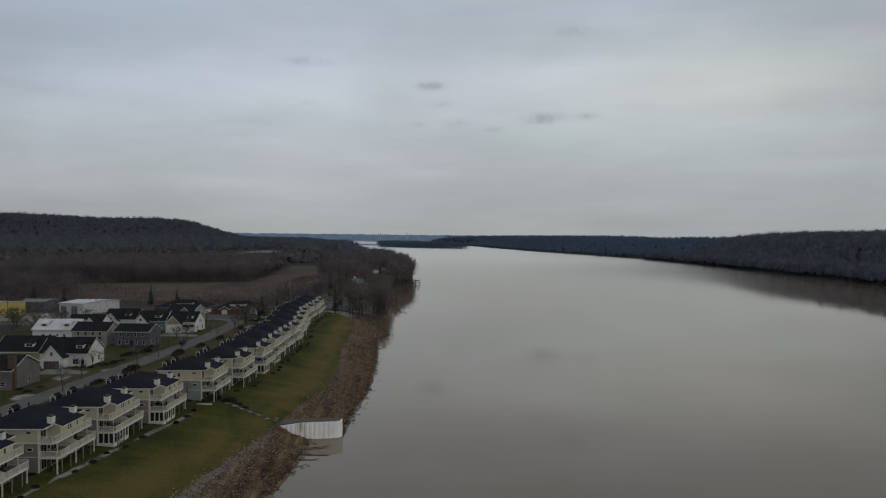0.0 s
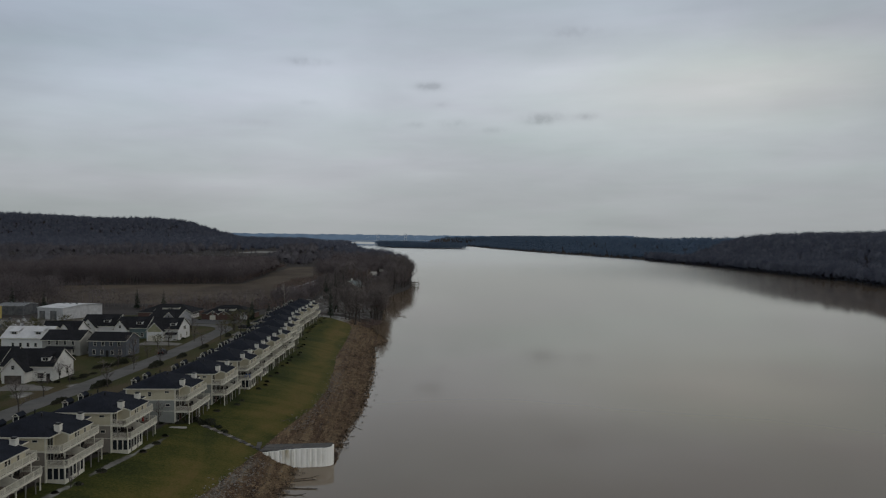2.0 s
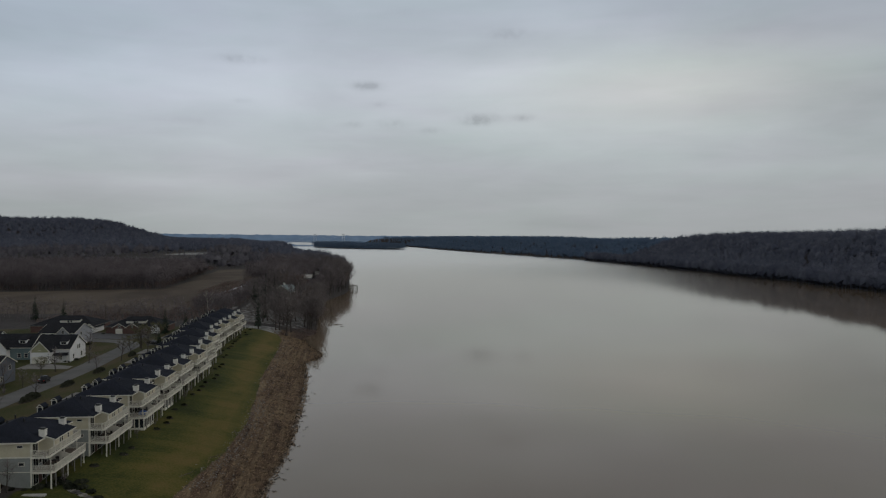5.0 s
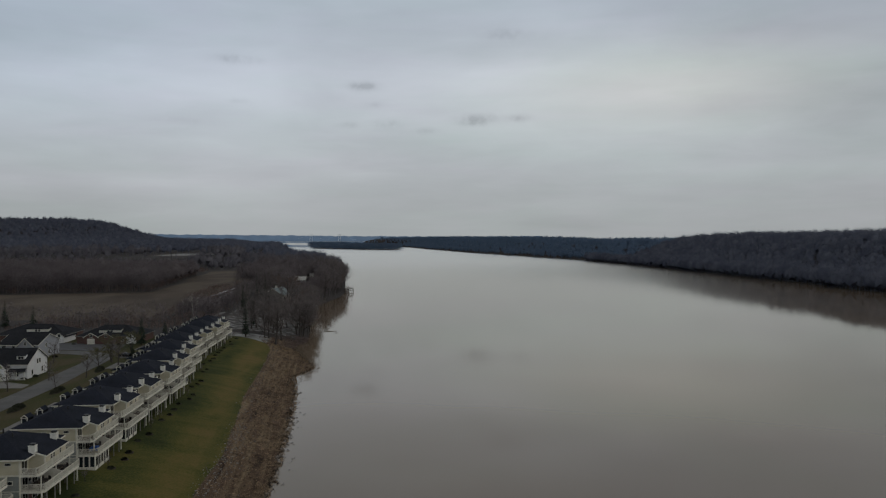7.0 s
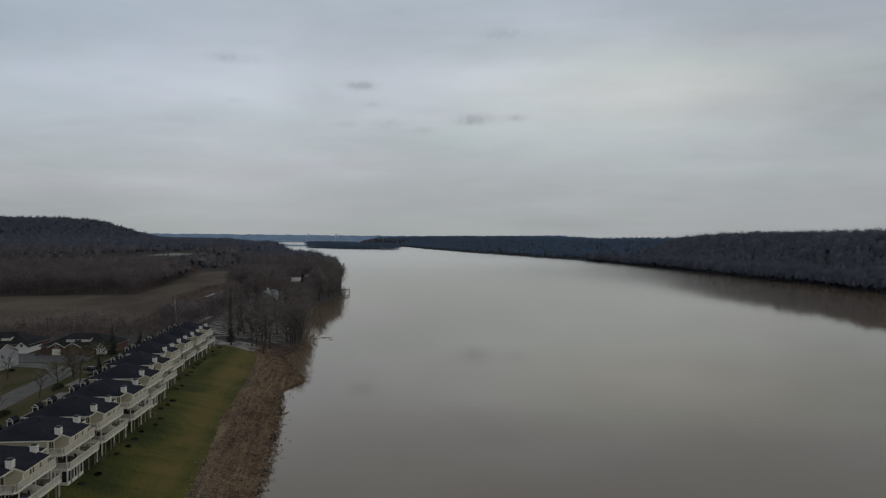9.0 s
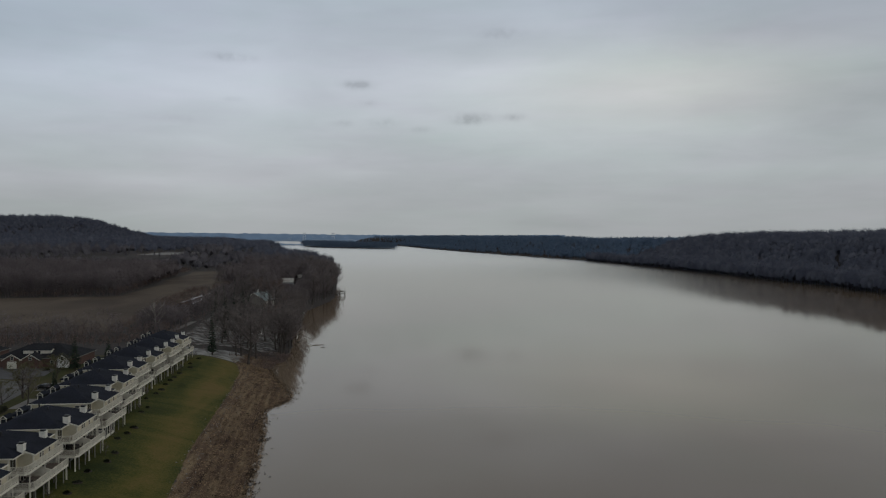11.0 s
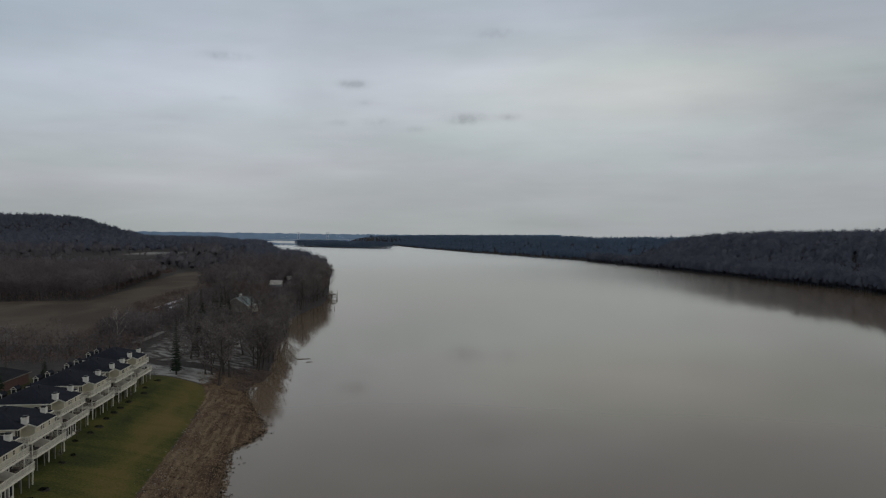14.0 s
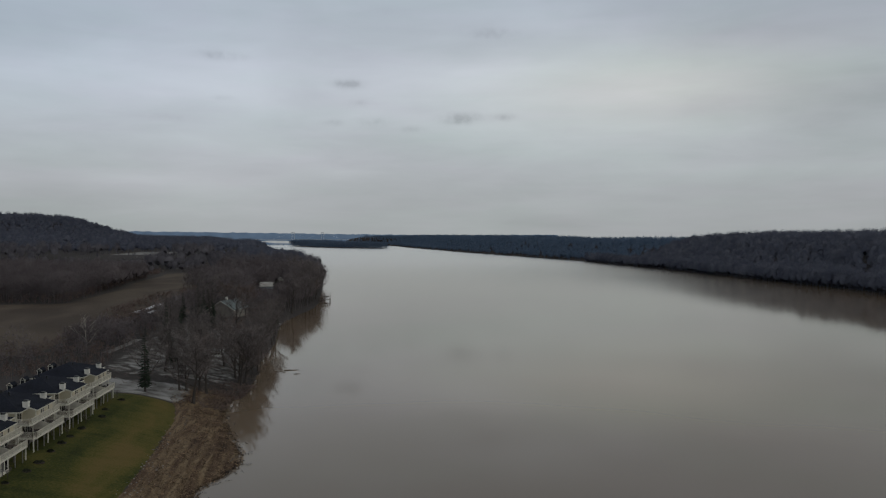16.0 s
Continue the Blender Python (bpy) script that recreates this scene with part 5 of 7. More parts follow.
    if np.max(core) > 0:
        t, nr = np.concatenate([t, heart_tris]), np.concatenate([nr, heart_nr])
    me = np_mesh(name, t.reshape(-1, 3), np.arange(len(t) * 3).reshape(-1, 3), mat, nr)
    return tagged(new(name, me), label, "woods", kind="stuff")


def scatter(rg, n, x0, x1, y0, y1):
    return np.stack([rg.uniform(x0, x1, n), rg.uniform(y0, y1, n)], 1)


def plant_woods():
    rg = np.random.RandomState(3)
    # near woods round the field and along the left bank
    s = np.concatenate([scatter(rg, 9000, -430, 8, 452, 1020)])
    x, y = s.T
    shore = along(SHORE, y)
    keep = (x < shore - 4) & (field_mask(x, y) < 0.05)
    keep &= ~((x > -62) & (y < 600))                       # the flooded garden ground is planted by hand
    keep &= ~((x > -215) & (x < -62) & (y < 505))
    keep &= ~((x > -95) & (y < 640) & (x < -62) & (rg.uniform(0, 1, len(x)) < 0.15))
    keep &= ~((np.abs(x + 46) < 14) & (np.abs(y - 644) < 14)) & ~((np.abs(x + 36) < 10) & (y > 800) & (y < 850))
    keep &= ~((x > -66) & (x < -20) & (y > 560) & (y < 652)) & ~((x > -104) & (x < -76) & (y > 555) & (y < 785))
    s = s[keep]
    hs = np.random.RandomState(4).uniform(14, 23, len(s)) * (1 + 0.22 * bumps(s[:, 0], s[:, 1], 0.035, 5.0)) + 3.5 * sstep(-60, -10, s[:, 0])
    low = (s[:, 0] < -60) & (s[:, 0] > -100) & (s[:, 1] < 780) | (s[:, 0] > -56) & (s[:, 0] < -24) & (s[:, 1] > 735) & (s[:, 1] < 835)
    hs[low] *= 0.5
    hs = np.clip(np.minimum(hs, gap_height(s[:, 0], s[:, 1])), 2.5, None)
    woods("thicket", np.concatenate([scatter(rg, 260, -100, -64, 500, 640), scatter(rg, 160, -110, -99, 640, 780), scatter(rg, 120, -82, -74, 600, 780), scatter(rg, 420, -150, -62, 440, 505)]), np.random.RandomState(44).uniform(1.6, 4.2, 960), 40, 2.6, 0.10, M["thicket"], "low reddish brown thicket at the field edge", 45, 0.08, 0)
    woods("bare_woods", s, hs, 130, 2.2, 0.095, M["woods"], "leafless brown winter woods round the field", 7, core=np.where(s[:, 1] < 820, 0.0, 0.8)[:, None, None])
    # low growth hiding the foot of the wood along the fields
    u = scatter(rg, 12000, -430, -62, 480, 1200)
    near = np.maximum.reduce([field_mask(u[:, 0] + dx, u[:, 1] + dy) for dx, dy in ((0, -14), (0, -7), (14, 0), (-14, 0), (7, -10))])
    u = u[(field_mask(u[:, 0], u[:, 1]) < 0.05) & (near > 0.3) & (u[:, 1] > 560)]
    woods("undergrowth", u, np.random.RandomState(46).uniform(2.5, 7.5, len(u)), 40, 3.2, 0.13, M["thicket"], "low leafless undergrowth along the wood's edge", 47, 0.08, 0)
    # thin scrub at the field's near edge
    s = scatter(rg, 170, -215, -62, 462, 500)
    s = s[(s[:, 1] < 494 - 0.15 * (s[:, 0] + 100)) & (land(s[:, 0], s[:, 1]) > 1)]
    woods("scrub", s, np.random.RandomState(5).uniform(5, 13, len(s)), 50, 2.6, 0.07, M["woods"], "thin leafless scrub beside the field", 8, 0.14, 0)
    # farther flat woods
    s = scatter(rg, 9500, -1900, 10, 1000, 3300)
    x, y = s.T
    keep = (x < along(SHORE, y) - 2) & (x > -0.72 * (y + 200)) & (field_mask(x, y) < 0.05)
    keep &= ~((x < -225) & (x > -335) & (y > 1230) & (y < 1430) & (rg.uniform(0, 1, len(x)) < 0.8))
    s = s[keep]
    hs = np.random.RandomState(6).uniform(15, 24, len(s)) * (1 + 0.2 * bumps(s[:, 0], s[:, 1], 0.02, 3.0))
    hs[(s[:, 0] < -120) & (s[:, 0] > -400) & (s[:, 1] < 1190)] *= 0.75
    hs[(s[:, 0] < -215) & (s[:, 0] > -345) & (s[:, 1] >= 1190) & (s[:, 1] < 1430)] *= 0.25
    mid = s[:, 1] < 1550
    woods("middle_woods", s[mid], hs[mid], 80, 2.8, 0.16, M["woods_hazed_mid"], "leafless winter woods on the middle flood plain", 19, 0.3)
    woods("far_woods", s[~mid], hs[~mid], 56, 3.2, 0.26, M["woods_hazed_far"], "leafless winter woods on the flood plain", 9, 0.4)
    # wooded hill
    s = scatter(rg, 6000, -2500, -640, 2500, 3500)
    s = s[(land(s[:, 0], s[:, 1]) > 11)]
    woods("hill_woods", s, np.random.RandomState(7).uniform(13, 27, len(s)), 46, 4.2, 0.38, M["woods_hazed_far"], "leafless woods covering a long hill", 10, 0.6)
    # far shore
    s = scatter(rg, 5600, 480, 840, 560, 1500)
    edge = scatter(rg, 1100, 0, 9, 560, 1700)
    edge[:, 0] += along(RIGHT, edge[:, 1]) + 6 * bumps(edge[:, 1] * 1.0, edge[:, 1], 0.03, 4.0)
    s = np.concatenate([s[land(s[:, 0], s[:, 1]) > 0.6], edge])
    woods("shore_woods", s, np.random.RandomState(8).uniform(13, 21, len(s)), 90, 2.6, 0.15, M["woods_hazed_far"], "leafless woods on the far river slope", 11, 0.3)
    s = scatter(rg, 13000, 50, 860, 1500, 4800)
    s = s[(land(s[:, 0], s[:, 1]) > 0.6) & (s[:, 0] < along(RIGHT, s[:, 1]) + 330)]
    woods("far_shore_woods", s, np.random.RandomState(9).uniform(14, 21, len(s)), 30, 4.4, 0.5, M["woods_hazed_blue"], "distant leafless woods on the far river slope", 12, 0.5)


plant_woods()

# ---- houses, sheds and street furniture inland ----
G0 = 10.0


def house(label, at, rz, L, W, ze, zr, wall, roof, front=(), dormers=(), windows=(), doors=(), garage=None, side=(), chimney=None, porch=None, hip=False, name="house", trim=None):
    """A detached house; ridge along x, front towards -y. front: gable wings (x0, x1, out, eave, ridge, wall)."""
    t = thing(name, label, "house", "houses along the street", (at[0], at[1], G0), rz)
    tm = trim or M["trim"]
    x0, x1, y0, y1 = -L / 2, L / 2, -W / 2, W / 2
    if hip:
        part("wall", Shape().box(x0, x1, y0, y1, -0.4, ze), wall, t)
        o, r = 0.5, Shape()
        a, b, c, d = (x0 - o, y0 - o, ze), (x1 + o, y0 - o, ze), (x1 + o, y1 + o, ze), (x0 - o, y1 + o, ze)
        k = W / 2 + o
        e, f = (x0 - o + k, 0, zr), (x1 + o - k, 0, zr)
        r.face(a, b, f, e).face(c, d, e, f).face(b, c, f).face(d, a, e).face(d, c, b, a)
        rf = part("roof", r, roof, t)
        part("fascia", Shape().beam((a[0], a[1], ze - 0.1), (b[0], b[1], ze - 0.1), 0.1, 0.2).beam((b[0], b[1], ze - 0.1), (c[0], c[1], ze - 0.1), 0.1, 0.2), M["grey_post"], rf)
    else:
        part("wall", gable_body(Shape(), x0, x1, y0, y1, -0.4, ze, zr), wall, t)
        rf = part("roof", gable_roof(Shape(), x0, x1, y0, y1, ze, zr), roof, t)
        part("rake_board", rake(Shape(), x0, x1, y0, y1, ze, zr), tm, rf)
    for a, b, out, e, r, wm in front:
        wg = part("front_gable", gable_body(Shape(), a, b, y0 - out, 0, -0.4, e, r, False), wm or wall, t)
        part("gable_roof", gable_roof(Shape(), a, b, y0 - out, 0.5, e, r, False), roof, wg)
        part("rake_board", rake(Shape(), a, b, y0 - out, 0, e, r, False), tm, wg)
        window(wg, ((a + b) / 2, y0 - out, e + (r - e) * 0.28), "-y", 0.8, 1.0, fmat=tm)
    for x, w in dormers:
        k = (zr - ze) / (W / 2)
        yf = y0 + W * 0.13
        zb = ze + k * W * 0.13
        d = part("dormer", Shape().box(x - w / 2, x + w / 2, yf, yf + 2.6, zb - 0.2, zb + 1.25), M["white_siding"] if wall is not M["brick"] else tm, t)
        part("dormer_roof", Shape().face((x - w / 2 - 0.3, yf - 0.3, zb + 1.3), (x + w / 2 + 0.3, yf - 0.3, zb + 1.3), (x + w / 2 + 0.3, yf + 3.6, zb + 2.5), (x - w / 2 - 0.3, yf + 3.6, zb + 2.5))
             .face((x - w / 2 - 0.3, yf + 3.6, zb + 2.3), (x + w / 2 + 0.3, yf + 3.6, zb + 2.3), (x + w / 2 + 0.3, yf - 0.3, zb + 1.15), (x - w / 2 - 0.3, yf - 0.3, zb + 1.15))
             .face((x - w / 2 - 0.3, yf - 0.3, zb + 1.15), (x + w / 2 + 0.3, yf - 0.3, zb + 1.15), (x + w / 2 + 0.3, yf - 0.3, zb + 1.3), (x - w / 2 - 0.3, yf - 0.3, zb + 1.3)), roof, d)
        if w > 5:
            for q in (-0.62, 0.62):
                window(d, (x + q, yf, zb + 0.6), "-y", 0.8, 0.8, grid=(1, 1), fmat=tm)
        else:
            window(d, (x, yf, zb + 0.6), "-y", w * 0.62, 0.75, grid=(2, 1), fmat=tm)
    for x, z, w, h in windows:
        window(t, (x, y0, z), "-y", w, h, fmat=tm)
    for y, z, w, h in side:
        window(t, (x1, y, z), "+x", w, h, fmat=tm)
    for x, yo in doors:
        part("front_door", Shape().box(x - 0.5, x + 0.5, y0 - yo - 0.06, y0 - yo + 0.02, 0, 2.1), M["black"], t)
    if garage:
        gx, gy, gw = garage[:3]
        g = Shape().box(gx - gw / 2, gx + gw / 2, gy - 0.05, gy + 0.03, 0, 2.2)
        for k in range(1, 4):
            g.box(gx - gw / 2, gx + gw / 2, gy - 0.08, gy - 0.04, 0.55 * k - 0.03, 0.55 * k + 0.03)
        part("garage_door", g, garage[3] if len(garage) > 3 else tm, t, "dark timber garage door" if len(garage) > 3 else "white panelled garage door")
    if chimney:
        cx, cy, cw, cz = chimney
        part("chimney", Shape().box(cx - cw, cx + cw, cy - 0.5, cy + 0.5, -0.3, cz).box(cx - cw - 0.1, cx + cw + 0.1, cy - 0.6, cy + 0.6, cz, cz + 0.2), M["brick"], t, "tall red brick chimney")
    if porch:
        a, b, out = porch
        p = part("porch_roof", Shape().face((a, y0 - out, 2.5), (b, y0 - out, 2.5), (b, y0, 3.1), (a, y0, 3.1)).face((a, y0, 2.45), (b, y0, 2.45), (b, y0 - out, 2.35), (a, y0 - out, 2.35)).face((a, y0 - out, 2.35), (b, y0 - out, 2.35), (b, y0 - out, 2.5), (a, y0 - out, 2.5)), roof, t)
        n = max(2, round((b - a) / 2.6))
        for k in range(n + 1):
            x = a + 0.15 + (b - a - 0.3) * k / n
            part("porch_post", Shape().box(x - 0.1, x + 0.1, y0 - out + 0.1, y0 - out + 0.3, -0.1, 2.4), tm, t)
        part("porch_floor", Shape().box(a, b, y0 - out, y0, -0.3, 0.12), M["concrete"], t)
    return t


D_ = M["shingle_dark"]
W1 = (-4.2, 1.5, 0.9, 1.3), (-1.4, 1.5, 0.9, 1.3), (1.4, 1.5, 0.9, 1.3), (4.2, 1.5, 0.9, 1.3)
W2 = tuple((x, 4.3, w, h) for x, z, w, h in W1)
house("dark grey-brown house with a tall brick chimney", (-109.5, 206), -4, 15, 13, 5.2, 8.2, M["brown_grey"], D_, front=((-2.5, 2.5, 0.6, 5.6, 8.1, M["white_siding"]),), windows=((-5, 1.6, 1.2, 1.1), (5.2, 1.6, 1.2, 1.1)), side=((1.5, 1.6, 1, 1.2),), chimney=(7.2, -5.6, 0.9, 8.6))
house("cream boarded house with steep dark gables", (-105.5, 241.5), -3, 14.5, 11.5, 4.2, 8.1, M["white_boards"], D_, front=((-4.8, 1.4, 3.8, 3.4, 6.8, M["white_boards"]),), dormers=((4.4, 2.4),), windows=((3.8, 1.5, 1.7, 1.4),), side=((-2, 1.6, 1.0, 1.4), (2, 1.6, 1.0, 1.4)), garage=(-1.7, -9.62, 4.6, M["wood"]), doors=((5.9, 0),))
house("dark-roofed cream house with one shed dormer", (-121, 247), -3, 16, 12, 4.0, 8.0, M["olive"], D_, dormers=((2.0, 3.0),), windows=((-4, 1.5, 1.2, 1.2), (3, 1.5, 1.2, 1.2)))
house("pale house under a weathered pale metal roof", (-136.5, 303), -6, 17, 11, 4.0, 7.4, M["white_siding"], M["pale_roof"], dormers=((-4.6, 2.8), (4.4, 2.8)), windows=W1)
house("stone-grey two-storey house with dark roof", (-116.5, 286.5), -8, 13.5, 9.5, 5.3, 8.0, M["stone_grey"], D_, windows=W1 + W2, side=((0, 1.5, 0.9, 1.3), (0, 4.2, 0.9, 1.3)), porch=(-5, 5, 1.8), doors=((0, 0),))
house("blue-grey two-storey house with white windows", (-100, 283), -8, 13, 9.2, 5.4, 7.6, M["blue_grey"], D_, windows=((-4.6, 1.5, 1, 1.5), (-1.8, 1.5, 0.9, 1.3), (1.8, 1.5, 0.9, 1.3), (4.6, 1.5, 1, 1.5)) + W2, side=((-2, 1.5, 0.9, 1.3), (2, 4.2, 0.9, 1.3)), doors=((0, 0),))
house("white house with two steep dark front gables", (-131.5, 317), -4, 14, 11, 4.2, 7.8, M["white_siding"], D_, front=((-6.4, -1.2, 1.6, 4.2, 7.0, None), (1.2, 6.4, 2.2, 4.2, 7.2, None)), dormers=(), windows=((0, 1.5, 1, 1.3),))
house("white house with a broad plain gable end", (-123.5, 335), -4, 14, 12.5, 4.6, 8.4, M["white_siding"], D_, front=((-5.5, 0, 2.0, 4.2, 7.2, None),), dormers=((3.0, 2.6),), windows=((3, 1.5, 1, 1.3),), side=((-2, 1.6, 0.9, 1.3), (2, 4.4, 0.9, 1.2)))
house("teal-sided house with a cream front gable", (-109, 330.5), -5, 12.5, 11.5, 4.3, 7.9, M["teal"], D_, front=((-5.8, -0.6, 2.4, 4.0, 7.0, M["white_siding"]),), dormers=((2.8, 2.6),), windows=((2.4, 1.5, 1, 1.3), (4.6, 1.5, 1, 1.3)), garage=(-3.2, -8.2, 4.2))
garage_house = house("white house with an olive front gable over its garage", (-94.5, 325), -3, 11.5, 13, 4.4, 8.0, M["white_siding"], D_, front=((-5.4, 0.6, 2.8, 3.9, 7.0, None),), dormers=((3.2, 2.4),), windows=((2.8, 1.5, 0.9, 1.3),), side=((-3.5, 1.5, 0.9, 1.4), (0, 4.2, 0.9, 1.3), (1.5, 4.2, 0.9, 1.3), (3, 1.5, 0.9, 1.4)), garage=(-2.4, -9.35, 4.9), porch=(0.9, 5.6, 1.6))
gable = Shape()
for y in (-9.33, -9.37):
    gable.face((-5.0, y, 3.6), (0.2, y, 3.6), (0.2, y, 4.2), (-2.4, y, 6.75), (-5.0, y, 4.2))
part("gable_panel", gable, M["olive"], garage_house, "olive shingled gable panel")
house("light grey two-storey house beside the turning street", (-106.2, 364.5), -6, 13, 15, 4.9, 7.6, M["light_grey"], D_, front=((0.2, 5.2, 0.9, 4.6, 7.1, None),), windows=((-4.8, 4.2, 1.3, 1.2), (-1.6, 4.2, 0.9, 1.2), (-4, 1.5, 1, 1.3)), side=((-4, 1.5, 0.9, 1.3), (0, 1.5, 0.9, 1.3), (-2, 4.1, 0.9, 1.2)), porch=(-6.6, 0.0, 1.6))
house("low red brick house with dark hip roof and white dormer", (-119.5, 409), -4, 27, 17, 2.9, 6.4, M["brick"], D_, hip=True, front=((10.4, 14.0, 2.6, 2.4, 3.8, M["white_siding"]),), dormers=((2.0, 8.4),), windows=((-3.5, 1.4, 1, 1.3), (0, 1.4, 1, 1.3), (3, 1.4, 1, 1.3), (6.5, 1.4, 1, 1.3)), name="brick_house")
house("low red brick house with paired gables and white dormer", (-88, 401), -4, 24, 16, 2.9, 6.4, M["brick"], D_, hip=True, front=((-8.4, -3.1, 2.2, 2.7, 4.3, None), (-2.9, 2.4, 2.4, 2.7, 4.3, None), (7.2, 10.4, 1.4, 2.4, 3.9, M["white_siding"])), dormers=((-0.2, 8.4),), windows=((-0.2, 1.4, 1, 1.3), (5.2, 1.4, 1, 1.3)), name="brick_house", garage=(-5.8, -10.25, 2.8))


def shed(label, at, rz, L, W, ze, rise, wall, roof, doors=(), name="warehouse"):
    t = thing(name, label, "industrial building", "yard buildings", (at[0], at[1], G0), rz)
    x0, x1, y0, y1 = -L / 2, L / 2, -W / 2, W / 2
    part("wall", gable_body(Shape(), x0, x1, y0, y1, -0.3, ze, ze + rise), wall, t)
    rf = part("roof", gable_roof(Shape(), x0, x1, y0, y1, ze, ze + rise, o=0.3), roof, t)
    part("eave_trim", rake(Shape(), x0, x1, y0, y1, ze, ze + rise, o=0.3), M["white_metal"], rf)
    for x, w, h in doors:
        part("roller_door", Shape().box(x - w / 2, x + w / 2, y0 - 0.06, y0 + 0.02, 0, h), M["grey_metal"], t)
    for k in range(3):
        x = x0 + L * (k + 1) / 4
        part("roof_vent", Shape().box(x - 0.4, x + 0.4, -0.4, 0.4, ze + rise - 0.1, ze + rise + 0.7), M["grey_metal"], rf)
    return t


shed("yellow sheet-metal warehouse with pale roof", (-231, 390), -8, 58, 34, 6.2, 1.4, M["yellow_metal"], M["pale_roof"])
shed("white sheet-metal warehouse with pale weathered roof", (-169, 408), -22, 16, 25, 5.6, 0.9, M["white_metal"], M["pale_roof"], ((-5, 3.5, 4), (2, 4, 4.2)))
shed("small grey sheet-metal shed", (-203, 424), -8, 14, 12, 4.8, 1.0, M["grey_metal"], M["grey_metal"], ((-4, 4, 4),), "storage_shed")


def yard_clutter():
    """Stacks and scrap lying about the storage yard."""
    rng = random.Random(17)
    for k in range(80):
        x, y = rng.uniform(-205, -158), rng.uniform(352, 396)
        if -183 < x < -155 and y > 384:
            continue
        w, d, h = rng.uniform(0.8, 3.2), rng.uniform(0.8, 2.4), rng.uniform(0.5, 1.7)
        s = Shape().box(-w / 2, w / 2, -d / 2, d / 2, -0.05, h * 0.55).box(-w * 0.4, w * 0.3, -d * 0.42, d * 0.38, h * 0.55, h)
        s.beam((-w * 0.5, -d * 0.3, h * 0.6), (w * 0.55, d * 0.1, h * 0.75), 0.15, 0.15)
        m, lab = ((M["white_metal"], "pale stacked sheet goods in the yard"), (M["grey_metal"], "grey scrap metal stacked in the yard"), (M["concrete"], "pale concrete blocks stacked in the yard"))[k % 3]
        solo("scrap_stack", s, m, lab, "scrap", "yard clutter", at=(x, y, G0), rz=rng.uniform(0, 180))


yard_clutter()


def utility_pole(x, y, h=10):
    t = thing("utility_pole", "weathered wooden utility pole with a crossarm", "pole", at=(x, y, G0))
    part("pole", Shape().tube([(0, 0, -1), (0, 0, h)], [0.17, 0.11], 8), M["wood"], t)
    part("crossarm", Shape().box(-1.2, 1.2, -0.06, 0.06, h - 0.9, h - 0.75), M["wood"], t)


utility_pole(-193, 372, 11)
utility_pole(-112, 432, 9)
utility_pole(-90, 430, 9)


def vehicle(label, at, rz, pickup, name, cat):
    t = thing(name, label, cat, at=at, rz=rz)
    body = Shape()
    if pickup:
        prof = [(-2.8, 0.5), (2.7, 0.5), (2.75, 1.0), (1.3, 1.12), (0.75, 1.75), (-0.75, 1.8), (-0.95, 1.15), (-2.8, 1.12)]
    else:
        prof = [(-2.2, 0.4), (2.2, 0.4), (2.25, 0.85), (1.2, 0.98), (0.55, 1.45), (-1.3, 1.5), (-2.0, 1.0), (-2.25, 0.95)]
    n, w = len(prof), 0.92
    k = 0
    body.v = [(-w * (0.86 if z > 1.3 else 1), x, z) for x, z in prof] + [(w * (0.86 if z > 1.3 else 1), x, z) for x, z in prof]
    body.f = [tuple(range(n)), tuple(reversed(range(n, 2 * n)))] + [((i + 1) % n, i, n + i, n + (i + 1) % n) for i in range(n)]
    part("body", body, M["car_dark"], t)
    roofz = 1.42 if pickup else 1.2
    for sx in (-1, 1):
        part("side_window", Shape().box(sx * 0.87 - 0.03, sx * 0.87 + 0.03, -0.6, 0.7, roofz - 0.2, roofz + 0.12), M["glass"], t)
        for y in (-1.75, 1.7) if pickup else (-1.4, 1.4):
            wheel = part("wheel", Shape().tube([(sx * 0.72, y, 0.36), (sx * 0.96, y, 0.36)], [0.37, 0.37], 14), M["tyre"], t)
            part("rim", Shape().tube([(sx * 0.95, y, 0.36), (sx * 0.98, y, 0.36)], [0.2, 0.2], 10), M["grey_metal"], wheel)
        part("tail_light", Shape().box(sx * 0.75 - 0.12, sx * 0.75 + 0.12, prof[0][0] - 0.03, prof[0][0] + 0.03, 0.75, 0.98), M["red_cloth"], t)
    part("windscreen", Shape().face((-0.75, prof[3][0] + 0.02, prof[3][1] + 0.08), (0.75, prof[3][0] + 0.02, prof[3][1] + 0.08), (0.7, prof[4][0] + 0.06, prof[4][1] - 0.05), (-0.7, prof[4][0] + 0.06, prof[4][1] - 0.05)), M["glass"], t)
    return t


vehicle("dark pickup truck standing on the street", (-83.6, 282.5, 10.06), 4, True, "pickup_truck", "truck")
vehicle("dark car parked behind the townhouses", (-72.6, 356.5, 10.02), 60, False, "car", "car")
vehicle("dark car parked by the brick houses", (-112.5, 386, 10.06), 80, False, "car", "car")


